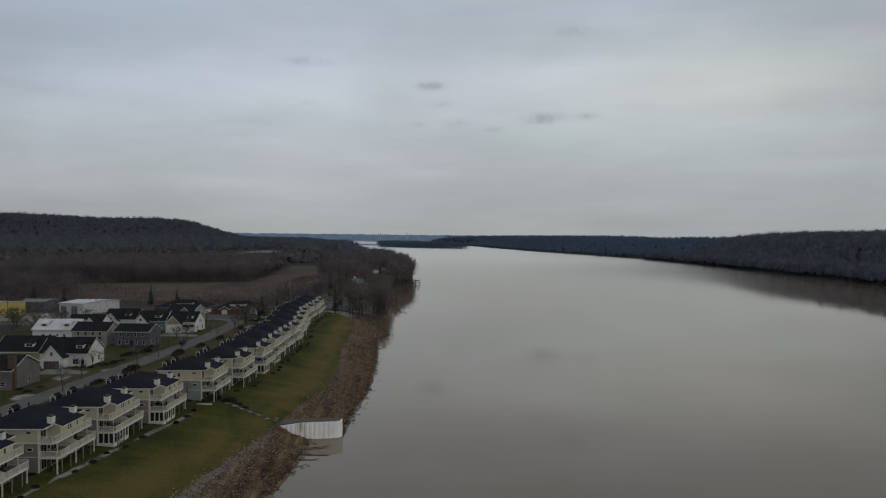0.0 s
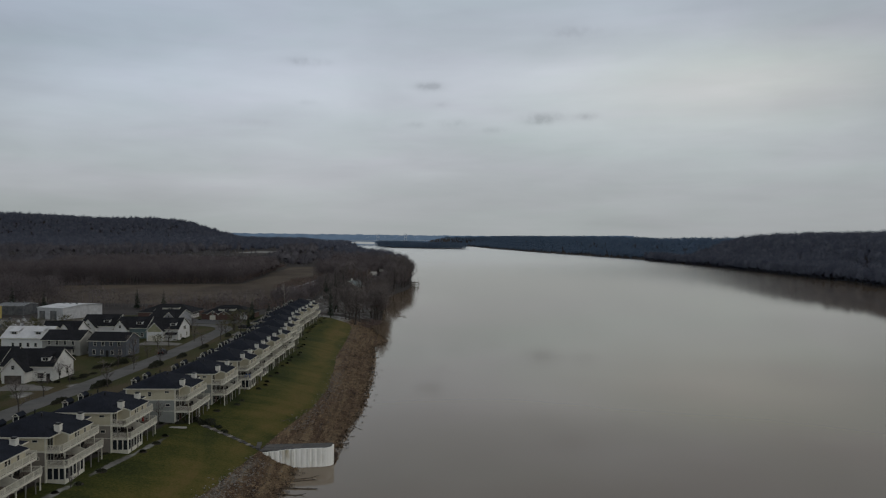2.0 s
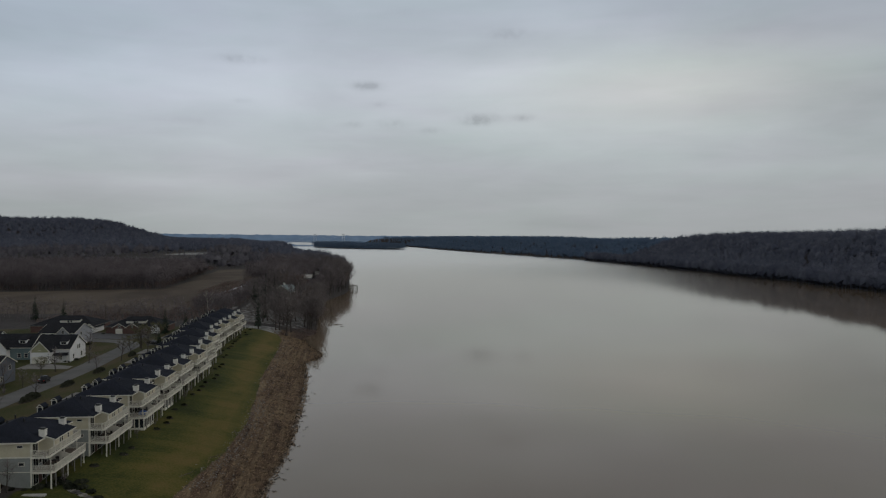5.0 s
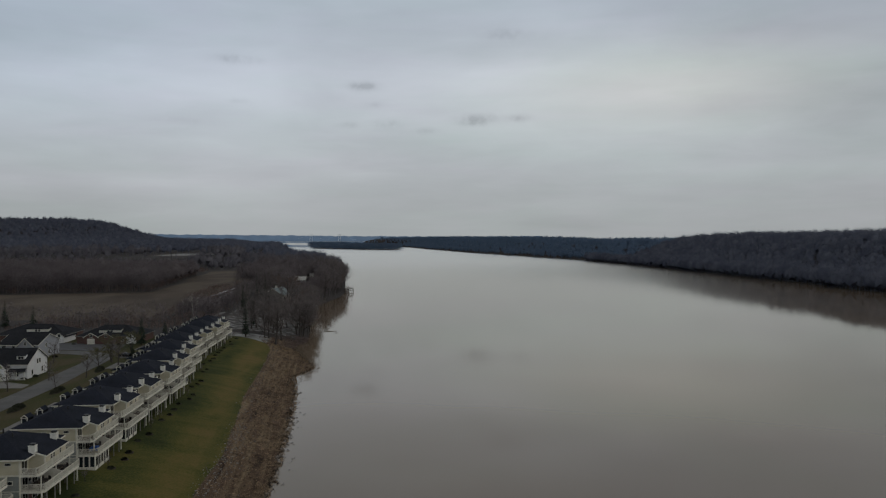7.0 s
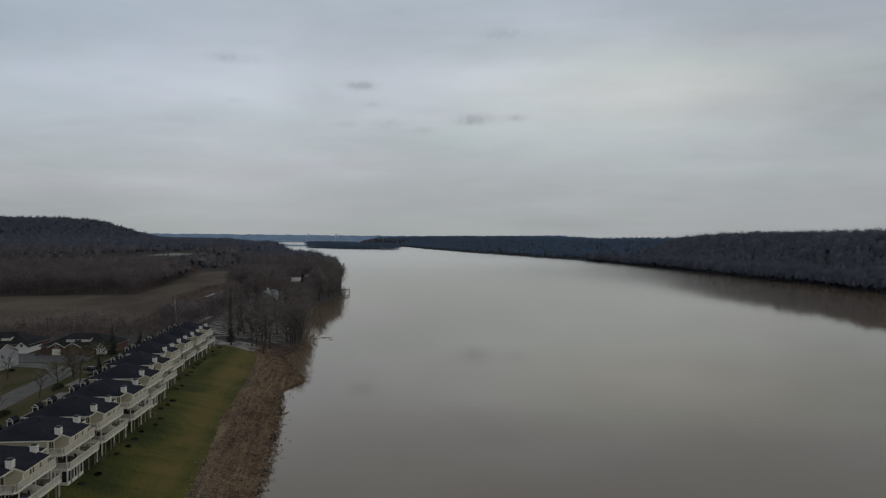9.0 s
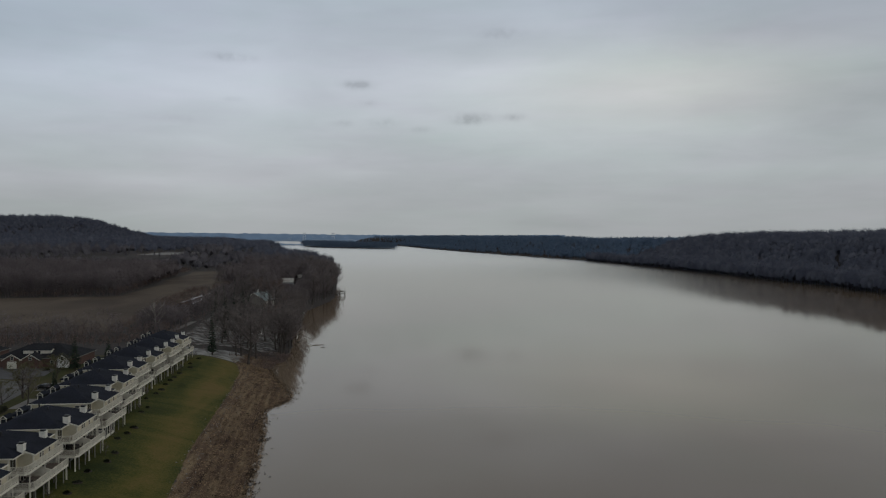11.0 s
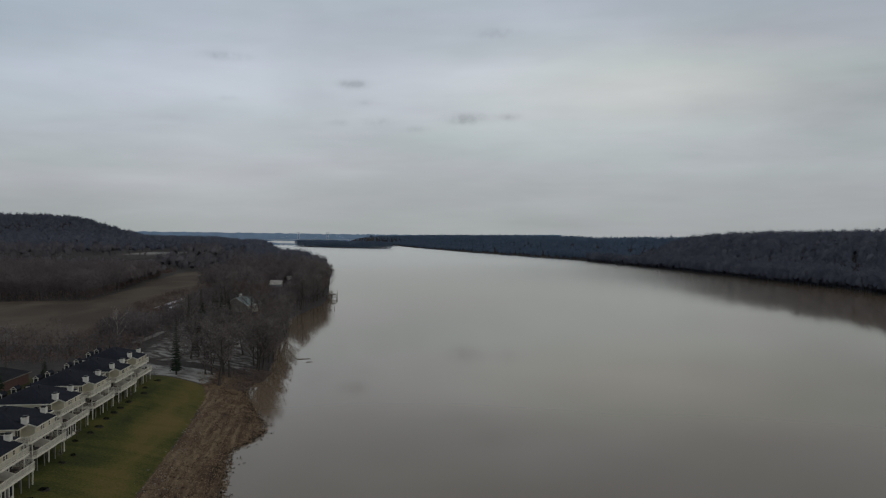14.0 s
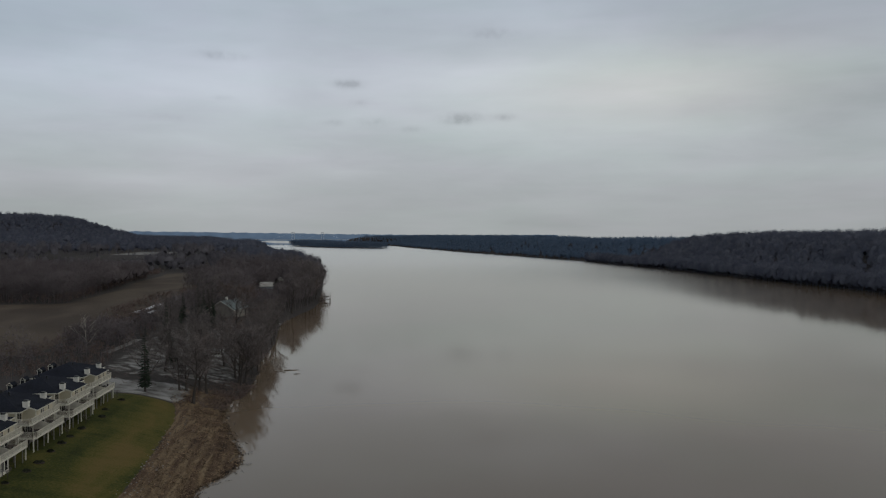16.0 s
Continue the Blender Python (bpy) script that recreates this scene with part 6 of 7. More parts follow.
def shrub_mesh(seed, w, d, h, n=170, leaf=0.16):
    rng, s = random.Random(seed), Shape()
    for _ in range(n):
        u = Vector((rng.gauss(0, 1), rng.gauss(0, 1), abs(rng.gauss(0, 1)))).normalized() * rng.uniform(0.6, 1.05)
        c = Vector((u.x * w / 2, u.y * d / 2, u.z * h))
        a = Vector((rng.gauss(0, 1), rng.gauss(0, 1), rng.gauss(0, 1))).normalized() * leaf * rng.uniform(0.7, 1.5)
        b = a.orthogonal().normalized() * leaf * 0.8
        i = len(s.v)
        s.v += [tuple(c - a), tuple(c + b), tuple(c + a), tuple(c - b)]
        s.f.append((i, i + 1, i + 2, i + 3))
    return s.mesh("shrub", M["shrub"])


SHRUBS = [shrub_mesh(k, 1.7, 1.2, 0.35) for k in range(3)]
HEDGES = [shrub_mesh(10 + k, 2.6, 9.5, 1.5, 900, 0.22) for k in range(2)]
MULCH = Shape().tube([(0, 0, -0.2), (0, 0, 0.03), (0, 0, 0.06)], [0.95, 0.9, 0.4], 14).mesh("mulch", M["mulch"])


def shrub(x, y, scale=1.0, turn=0.0, bed=True, label="small dark evergreen shrub in a mulch bed", group="shrubs along the lawn"):
    t = thing("shrub", label, "shrub", group, (x, y, float(land(x, y))), turn)
    t.scale = (scale, scale, scale)
    part("foliage", SHRUBS[int(abs(x * 7 + y * 3)) % 3], None, t)
    if bed:
        part("mulch_bed", MULCH, None, t, "dark mulch ring")


def shrubs():
    rng = random.Random(31)
    for k in range(16):
        m = row_pose(k)
        for v, u in ((4.6, 1.5), (5.0, 7.2), (4.7, 12.8)):
            if rng.random() < 0.75:
                p = m @ Vector((v + rng.uniform(-0.3, 0.5), u + rng.uniform(-0.8, 0.8), 0))
                shrub(p.x, p.y, rng.uniform(0.8, 1.15), rng.uniform(0, 360))
        for v, u in ((-1.5, -1.0), (-3.5, -1.1), (-5.5, -1.0)):
            p = m @ Vector((v, u, 0))
            shrub(p.x, p.y, rng.uniform(0.6, 0.9), rng.uniform(0, 360), False, "low dark shrub against the house wall", "shrubs by the house walls")
    for x, y, a, s in ((-82.6, 228, -8, 1.0), (-93.5, 257, -40, 0.75), (-90.5, 263, -25, 0.7), (-78.2, 259, -5, 1.0), (-75.6, 277, -4, 0.8), (-84.5, 208, -6, 0.7), (-91.5, 266, -6, 0.8), (-73.8, 298, -4, 0.8), (-72.8, 330, 4, 0.8)):
        t = thing("hedge", "long low dark hedge bed on the street verge", "hedge", "verge hedges", (x, y, G0), a)
        t.scale = (s, s, s)
        part("foliage", HEDGES[int(y) % 2], None, t)
        part("mulch_bed", Shape().slab([(1.6 * math.cos(q * 0.524), 5.2 * math.sin(q * 0.524)) for q in range(12)], -0.2, 0.08), M["mulch"], t)
    for x, y in ((-96.5, 233), (-92.5, 240), (-93.2, 243), (-101, 233.2), (-92, 246), (-94.2, 237.5), (-99, 233.8), (-93, 277), (-96, 276), (-103, 277), (-112, 279), (-90, 318), (-88.5, 322), (-101, 200), (-97, 203), (-97.5, 197), (-96.5, 360), (-79, 388), (-83, 387), (-101, 392)):
        shrub(x, y, rng.uniform(1.0, 1.6), rng.uniform(0, 360), True, "dark shrub in front of a house", "front garden shrubs")
    # a thicket where the garden steps begin
    for x, y in ((-50.5, 196.5), (-48.6, 197.6), (-47, 195.8), (-45.2, 196.2), (-43.4, 194.8), (-46.2, 198.6), (-49.8, 199.2), (-41.5, 192.5), (-52, 195)):
        shrub(x, y, rng.uniform(1.2, 1.9), rng.uniform(0, 360), False, "dark leafless shrub beside the garden steps", "shrubs by the steps")


shrubs()


def pads():
    """Drives and walks, each laid on the ground."""
    def pad(name, outline, z, mat, label):
        solo(name, Shape().slab(outline, z - 0.25, z), mat, label, "driveway", kind="structure")
    pad("driveway_1", [(-101, 306), (-85, 304), (-85, 309), (-93.8, 314.4), (-100.4, 314.4)], 10.05, M["drive"], "pale concrete driveway")
    pad("driveway_2", [(-112, 380), (-98, 376.5), (-86, 372), (-80, 377), (-81, 389), (-104, 397), (-112, 394)], 10.05, M["dark_drive"], "dark asphalt driveway")
    pad("driveway_3", [(-108, 222), (-94, 222), (-94, 226), (-103.2, 230.6), (-108.4, 230.6)], 10.05, M["drive"], "pale concrete driveway")
    pad("driveway_4", [(-114.6, 310), (-109.4, 310), (-109.6, 321.5), (-114.6, 321.8)], 10.05, M["drive"], "pale concrete driveway")
    pad("walkway", [(-58.5, 191.6), (-49.5, 191.0), (-49.5, 192.0), (-58.5, 192.7)], 7.68, M["concrete"], "pale concrete garden walk")
    for k in range(16):
        m = row_pose(k)
        q = [m @ Vector((v, u, 0)) for v, u in ((-24, 1.5), (-17.2, 1.5), (-17.2, 12.5), (-24, 12.5))]
        pad("driveway_%d" % (k + 5), [(p.x, p.y) for p in q], 10.05, M["drive"], "concrete driveway behind a townhouse")


pads()

# ---- the bank: sheet-pile wall, steps, stones, driftwood ----
def pile_wall():
    t = thing("retaining_wall", "white corrugated sheet-pile retaining wall streaked with rust", "retaining wall", at=(0, 0, 0))
    a, b = Vector((-32.4, 184.9)), Vector((-18.8, 186.4))
    n = 12
    for k in range(n):
        p, q = a.lerp(b, k / n), a.lerp(b, (k + 1) / n)
        d = (q - p).normalized()
        out = Vector((d.y, -d.x))
        # shallow trapezoid folds
        deep = 0.26 if k < 7 else 0.10
        f = [p, p.lerp(q, 0.18) + out * deep, p.lerp(q, 0.62) + out * deep, p.lerp(q, 0.8), q]
        top = 3.55 + 0.5 * min(1, k / 5)
        s = Shape()
        for u, v in zip(f[:-1], f[1:]):
            s.face((u.x, u.y, -1.6), (v.x, v.y, -1.6), (v.x, v.y, top), (u.x, u.y, top))
            w, x = u - out * 0.35, v - out * 0.35
            s.face((u.x, u.y, top), (v.x, v.y, top), (x.x, x.y, top), (w.x, w.y, top))
            s.face((x.x, x.y, -1.6), (w.x, w.y, -1.6), (w.x, w.y, top), (x.x, x.y, top))
        part("panel", s, M["pile"], t)
    # rounded corner and return along the river
    s, prev = Shape(), None
    pts = [(-18.8, 186.4), (-18.2, 186.5), (-17.6, 186.75), (-17.1, 187.15), (-16.75, 187.7), (-16.6, 188.4), (-16.65, 189.4)]
    for (xa, ya), (xb, yb) in zip(pts[:-1], pts[1:]):
        s.face((xa, ya, -1.6), (xb, yb, -1.6), (xb, yb, 4.05), (xa, ya, 4.05))
        s.face((xa, ya, 4.05), (xb, yb, 4.05), (xb - 0.35, yb, 4.05), (xa - 0.35, ya + 0.1, 4.05))
        s.face((xb - 0.35, yb, -1.6), (xa - 0.35, ya + 0.1, -1.6), (xa - 0.35, ya + 0.1, 4.05), (xb - 0.35, yb, 4.05))
    part("return_panel", s, M["pile"], t)
    cap = Shape().slab([(-33.4, 185.6), (-32.2, 185.35), (-18.9, 186.85), (-17.7, 187.3), (-17.05, 188.4), (-17.0, 191.2), (-31.0, 190.4)], 3.2, 3.92)
    solo("slab", cap, M["slab"], "dark wet slab behind the sheet-pile wall", "slab", kind="structure")
    curb = Shape().slab([(-33.6, 190.2), (-33.0, 185.5), (-32.2, 185.5), (-32.6, 190.3)], 3.2, 4.5)
    solo("curb", curb, M["slab"], "dark timber kerb at the head of the wall", "kerb")


pile_wall()


def steps():
    t = thing("stone_steps", "rough stone steps descending the lawn bank", "steps", at=(0, 0, 0))
    rng = random.Random(8)
    a, b = Vector((-46.5, 194.6)), Vector((-33.6, 186.4))
    d = (b - a).normalized()
    o = Vector((-d.y, d.x))
    n = 18
    for k in range(n):
        p = a.lerp(b, k / (n - 1))
        z = float(land(p.x, p.y)) + 0.1
        w = 0.6 + rng.uniform(-0.15, 0.15)
        q = [p + o * w - d * 0.42, p - o * w - d * 0.42, p - o * w + d * 0.42, p + o * w + d * 0.42]
        q = q if (q[1] - q[0]).cross(q[2] - q[1]) > 0 else q[::-1]
        part("step", Shape().slab([(c.x, c.y) for c in q], z - 0.5, z + 0.02), M["slab"] if k % 3 else M["rock"], t)


steps()


def stone_shape(rng, r):
    s = Shape()
    rings = [(0.0, -0.35), (0.85, -0.2), (1.0, 0.15), (0.6, 0.5), (0.0, 0.58)]
    n = 6
    base = len(s.v)
    k = [rng.uniform(0.7, 1.2) for _ in range(n)]
    s.v.append((0, 0, -0.35 * r))
    for q, z in rings[1:4]:
        for i in range(n):
            a = 6.283 * i / n + q
            s.v.append((q * r * k[i] * math.cos(a), q * r * k[(i + 2) % n] * math.sin(a), z * r * rng.uniform(0.85, 1.15)))
    s.v.append((0, 0, 0.58 * r))
    for i in range(n):
        j = (i + 1) % n
        s.f.append((0, 1 + j, 1 + i))
        for m in range(2):
            s.f.append((1 + m * n + i, 1 + m * n + j, 1 + (m + 1) * n + j, 1 + (m + 1) * n + i))
        s.f.append((1 + 2 * n + i, 1 + 2 * n + j, 1 + 3 * n))
    return s


def riprap():
    """Loose pale stones where the lawn ends."""
    rng = random.Random(12)
    s = Shape()
    for k in range(3600):
        y = rng.choice((rng.uniform(118, 182), rng.uniform(118, 182), rng.uniform(118, 170), rng.uniform(203, 280), rng.uniform(203, 425)))
        x = float(along(LAWN, y)) + rng.gauss(1.6, 1.2) + (rng.random() < 0.2) * rng.uniform(0, 4)
        if x > float(along(SHORE, y)) - 1:
            continue
        st = stone_shape(rng, rng.choice((0.07, 0.09, 0.12, 0.2)) * rng.uniform(0.8, 1.2))
        z, n = float(land(x, y)), len(s.v)
        a = rng.uniform(0, 6.28)
        c, sn = math.cos(a), math.sin(a)
        s.v += [(x + c * p[0] - sn * p[1], y + sn * p[0] + c * p[1], z + p[2]) for p in st.v]
        s.f += [tuple(n + i for i in f) for f in st.f]
    solo("riprap", s, M["rock"], "loose pale stones along the lawn's edge", "stones", kind="stuff")


riprap()


def flood_litter():
    """Matted sticks, reeds and leaves dropped on the bank by the flood."""
    rg = np.random.RandomState(14)
    n = 22000
    y = rg.uniform(105, 452, n)
    xl, xs = along(LAWN, y), along(SHORE, y)
    k = rg.beta(1.3, 1.0, n)
    x = xl + (xs - xl + 1.2) * k
    z = np.maximum(land(x, y), 0.0) + 0.05
    a = rg.normal(1.45, 0.5, n)
    ln = rg.uniform(0.10, 0.42, n) * (1 + 1.5 * (rg.uniform(0, 1, n) > 0.96))
    w = rg.uniform(0.02, 0.08, n)
    d = np.stack([np.cos(a), np.sin(a), rg.normal(0, 0.18, n)], 1) * ln[:, None]
    s = np.stack([-np.sin(a), np.cos(a), rg.normal(0, 0.5, n)], 1) * w[:, None]
    c = np.stack([x, y, z], 1)
    up = np.stack([np.zeros(n), np.zeros(n), w * 1.2 + 0.04], 1)
    v = np.stack([c - d - s, c - d + s, c + d + s * 0.6, c + d - s * 0.6, c + up - d * 0.2], 1).reshape(-1, 3)
    i = np.arange(n)[:, None] * 5
    f = np.concatenate([i + np.array([[0, 1, 4]]), i + np.array([[1, 2, 4]]), i + np.array([[2, 3, 4]]), i + np.array([[3, 0, 4]])])
    me = np_mesh("flood_litter", v, f, M["litter"])
    tagged(new("flood_litter", me), "matted brown sticks and leaves dropped by the flood", "flood litter", kind="stuff")


flood_litter()


def brush(name, n, place, size, mat, label, seed, thick=0.05, lay=(1, 1, 1)):
    """Loose brush: low tangles of thin stems."""
    rng, s = random.Random(seed), Shape()
    for _ in range(n):
        x, y, z = place(rng)
        for _ in range(9):
            d = Vector((lay[0] * rng.gauss(0, 1), lay[1] * rng.gauss(0, 1), lay[2] * abs(rng.gauss(0.5, 0.5)))).normalized() * size * rng.uniform(0.4, 1.3)
            p = Vector((x + lay[0] * rng.gauss(0, size * 0.4), y + lay[1] * rng.gauss(0, size * 0.4), z))
            w = d.cross(Vector((rng.gauss(0, 1), rng.gauss(0, 1), rng.gauss(0, 1)))).normalized() * thick
            i = len(s.v)
            s.v += [tuple(p - w), tuple(p + w), tuple(p + d)]
            s.f.append((i, i + 1, i + 2))
    solo(name, s, mat, label, "brush", kind="stuff")


def shore_spot(rng):
    y = rng.uniform(120, 460)
    if rng.random() < 0.7:
        y = round(y / 7) * 7 + rng.gauss(0, 0.9) + 2 * math.sin(y)
    if 183 < y < 197:
        y += 16
    x = float(along(SHORE, y)) + rng.gauss(0.1, 0.6) + (rng.random() < 0.12) * rng.uniform(0.5, 2.6)
    return x, y, max(0.0, float(land(x, y))) - 0.05


brush("shore_brush", 1100, shore_spot, 0.6, M["wet_drift"], "dark tangled brush standing in the shallow water", 3, 0.06)


def bank_spot(rng):
    y = rng.uniform(110, 450)
    xl, xs = float(along(LAWN, y)), float(along(SHORE, y))
    x = xl + (xs - xl) * rng.betavariate(1.4, 1.0)
    # the drift lies in lines along the shore
    x = round(x / 1.9) * 1.9 + rng.gauss(0, 0.35) + 0.7 * math.sin(y * 0.11)
    return min(x, xs - 0.3), y, max(0.0, float(land(min(x, xs - 0.3), y)))


brush("bank_drift", 1300, bank_spot, 0.6, M["wet_drift"], "dark matted drift lying in lines along the bank", 5, 0.055, (0.3, 2.6, 0.25))
brush("bank_reeds", 1300, bank_spot, 0.8, M["litter"], "broken tan reeds lying in lines along the bank", 6, 0.06, (0.35, 2.2, 0.25))


def garden_spot(rng):
    y = rng.uniform(446, 600)
    x = rng.uniform(-60, float(along(SHORE, y)))
    return x, y, max(0.0, float(land(x, y)))


def spit_spot(rng):
    y = rng.uniform(436, 472)
    x = float(along(SHORE, y)) - abs(rng.gauss(0, 5.5)) + 0.8
    return x, y, max(0.0, float(land(x, y)))


brush("spit_brush", 420, spit_spot, 1.3, M["twig_red"], "fallen branches and reddish brush heaped on the flooded spit", 9, 0.07, (1, 1, 0.6))
brush("garden_brush", 380, garden_spot, 1.1, M["twig_red"], "reddish brown brush and fallen branches under the trees", 4)


def log(x, y, ln, r, turn, rng, z=None, label="wet driftwood log stranded at the waterline"):
    s = Shape()
    pts = [(-ln / 2, 0, 0), (-ln / 6, rng.uniform(-0.2, 0.2), 0.05), (ln / 5, rng.uniform(-0.3, 0.3), 0.0), (ln / 2, rng.uniform(-0.3, 0.3), 0.08)]
    s.tube(pts, [r, r * 0.9, r * 0.7, r * 0.35], 7)
    for k in range(3):
        a = rng.uniform(0, 6.28)
        p = pts[1 + k % 3]
        s.tube([p, (p[0] + 0.4, p[1] + 0.35 * math.cos(a), p[2] + 0.2 * abs(math.sin(a))), (p[0] + 0.8, p[1] + 0.6 * math.cos(a), p[2] + 0.35 * abs(math.sin(a)))], [r * 0.4, r * 0.3, r * 0.1], 4)
    zz = max(0.02, float(land(x, y)) + r * 0.6) if z is None else z
    solo("driftwood_log", s, M["drift"], label, "log", "driftwood", at=(x, y, zz), rz=turn)


def logs():
    rng = random.Random(23)
    for x, y, ln, r, a in ((-22.6, 176.5, 6, 0.16, 12), (-22.0, 172, 7, 0.2, -4), (-23.4, 168.5, 5.5, 0.18, -8), (-21.3, 178.5, 4, 0.1, 22), (-24.6, 163, 4, 0.15, 30), (-26, 156, 5, 0.14, 60),
                            (-14.6, 235, 4, 0.12, 70), (-14.0, 262, 5, 0.14, 80), (-14.5, 300, 4, 0.13, 95), (-15, 336, 5, 0.14, 85), (-17, 360, 5, 0.15, 60), (-12, 386, 6, 0.15, 75),
                            (-26, 243, 4.5, 0.08, 100), (-27.5, 222, 5, 0.09, 62), (-30.8, 209, 4.2, 0.08, 60), (-27, 330, 3, 0.1, 20), (-22, 438, 7, 0.2, 5), (-19, 445, 6, 0.16, 15), (-27, 452, 6, 0.2, 40)):
        log(x, y, ln, r, a, rng)
    log(-4.5, 500, 5.0, 0.22, 5, rng, 0.03, "dark tree trunk floating near the bank")
    log(-9.0, 498, 3.0, 0.15, -10, rng, 0.02, "dark tree trunk floating near the bank")
    log(-2.0, 462 + 30, 2.2, 0.12, 20, rng, 0.02, "dark tree trunk floating near the bank")


logs()


def cabin(label, at, rz, L, W, ze, zr, wall, roof, z, chim=False):
    t = thing("cabin", label, "house", "houses in the riverside woods", (at[0], at[1], z), rz)
    x0, x1, y0, y1 = -L / 2, L / 2, -W / 2, W / 2
    part("wall", gable_body(Shape(), x0, x1, y0, y1, -3, ze, zr), wall, t)
    rf = part("roof", gable_roof(Shape(), x0, x1, y0, y1, ze, zr, o=0.6), roof, t)
    part("rake_board", rake(Shape(), x0, x1, y0, y1, ze, zr, o=0.6), M["trim"], rf)
    for k in range(3):
        window(t, (x0 + L * (k + 1) / 4, y0, 1.6), "-y", 1.2, 1.3)
    window(t, (x1, 0, 1.6), "+x", 1.3, 1.4)
    if chim:
        part("chimney", Shape().box(-0.6, 0.6, 0.6, 1.8, ze, zr + 1.6), M["stucco"], t)


cabin("white riverside house with a broad pale green roof", (-45, 646), 74, 20, 14, 4.2, 8.6, M["taupe"], M["shingle_green"], 6.0, True)
cabin("white two-storey house among bare trees", (-38, 828), -5, 9, 9, 4.8, 7.6, M["light_grey"], M["concrete"], 6.0)
cabin("small white house among bare trees", (-31, 905), 5, 10, 9, 4.2, 7.2, M["light_grey"], M["concrete"], 6.0)
cabin("low pale garden house at the flooded edge", (-33.5, 512), 12, 5, 4, 2.2, 3.2, M["white_siding"], M["pale_roof"], 4.0)


def dock():
    t = thing("boat_dock", "dark timber boat dock half under the flood", "dock", at=(7.5, 800, 0), rz=-8)
    part("deck", Shape().box(-4.5, 4.5, -2.2, 2.2, 1.4, 1.65), M["wood"], t)
    for x in (-4.2, 0, 4.2):
        for y in (-2, 2):
            part("piling", Shape().tube([(x, y, -3), (x, y, 3.2)], [0.2, 0.18], 7), M["wood"], t)
    part("roof", Shape().face((-3.5, -2.4, 3.4), (3.5, -2.4, 3.4), (3.5, 0, 4.2), (-3.5, 0, 4.2)).face((-3.5, 0, 4.2), (3.5, 0, 4.2), (3.5, 2.4, 3.4), (-3.5, 2.4, 3.4)), M["wood"], t)
    for x, y in ((5.8, 715), (9.3, 715), (3.1, 660), (7.6, 870), (12.6, 870), (9.6, 770), (6.6, 770), (8.0, 1150), (8.5, 1077)):
        solo("mooring_pile", Shape().tube([(0, 0, -3), (0, 0, 1.8)], [0.2, 0.18], 7), M["wood"], "dark mooring pile standing in the river", "pile", "mooring piles", at=(x, y, 0))


dock()


def boat():
    t = thing("boat", "small white boat drawn up under the trees", "boat", at=(-17.6, 641, 0.9), rz=-60)
    s = Shape()
    ring = [(-3.2, 0.95), (0.5, 1.1), (2.2, 0.8), (3.4, 0.0)]
    out = [(x, -y) for x, y in ring] + [(x, y) for x, y in reversed(ring[:-1])]
    n = len(out)
    s.v = [(x * 0.85, y * 0.6, -0.5) for x, y in out] + [(x, y, 0.45) for x, y in out]
    s.f = [tuple(reversed(range(n)))] + [(i, (i + 1) % n, n + (i + 1) % n, n + i) for i in range(n)]
    part("hull", s, M["white_metal"], t)
    part("seat", Shape().box(-1.2, -0.7, -0.9, 0.9, 0.05, 0.12), M["wood"], t)
    part("cabin", Shape().box(-0.3, 1.2, -0.6, 0.6, -0.4, 1.0), M["white_metal"], t)


boat()


def tracks():
    """Flooded wheel tracks at the field's edge, mirrored sky put in as pale colour, and a gravel lane."""
    for k, line in enumerate(([(-94.5, 646), (-93, 690), (-91, 735), (-90, 766)], [(-87, 640), (-86, 672), (-84.5, 705), (-83, 734)])):
        s = Shape()
        pts = smooth_line(line, 4)
        for (xa, ya), (xb, yb) in zip(pts[:-1], pts[1:]):
            za, zb = float(land(xa, ya)) + 0.12, float(land(xb, yb)) + 0.12
            s.face((xa + 1.8, ya, za), (xb + 1.8, yb, zb), (xb - 1.8, yb, zb), (xa - 1.8, ya, za))
        solo("track_%d" % (k + 1), s, M["pale_roof"], "flooded wheel track with mirrored sky put in as pale colour", "track", kind="structure")
    s = Shape()
    pts = smooth_line([(-69.5, 498), (-67.5, 516), (-66.5, 534)], 3)
    for (xa, ya), (xb, yb) in zip(pts[:-1], pts[1:]):
        za, zb = float(land(xa, ya)) + 0.15, float(land(xb, yb)) + 0.15
        s.face((xa + 1.6, ya, za), (xb + 1.6, yb, zb), (xb - 1.6, yb, zb), (xa - 1.6, ya, za))
    solo("lane", s, M["drive"], "pale gravel lane behind the trees", "lane", kind="structure")


tracks()


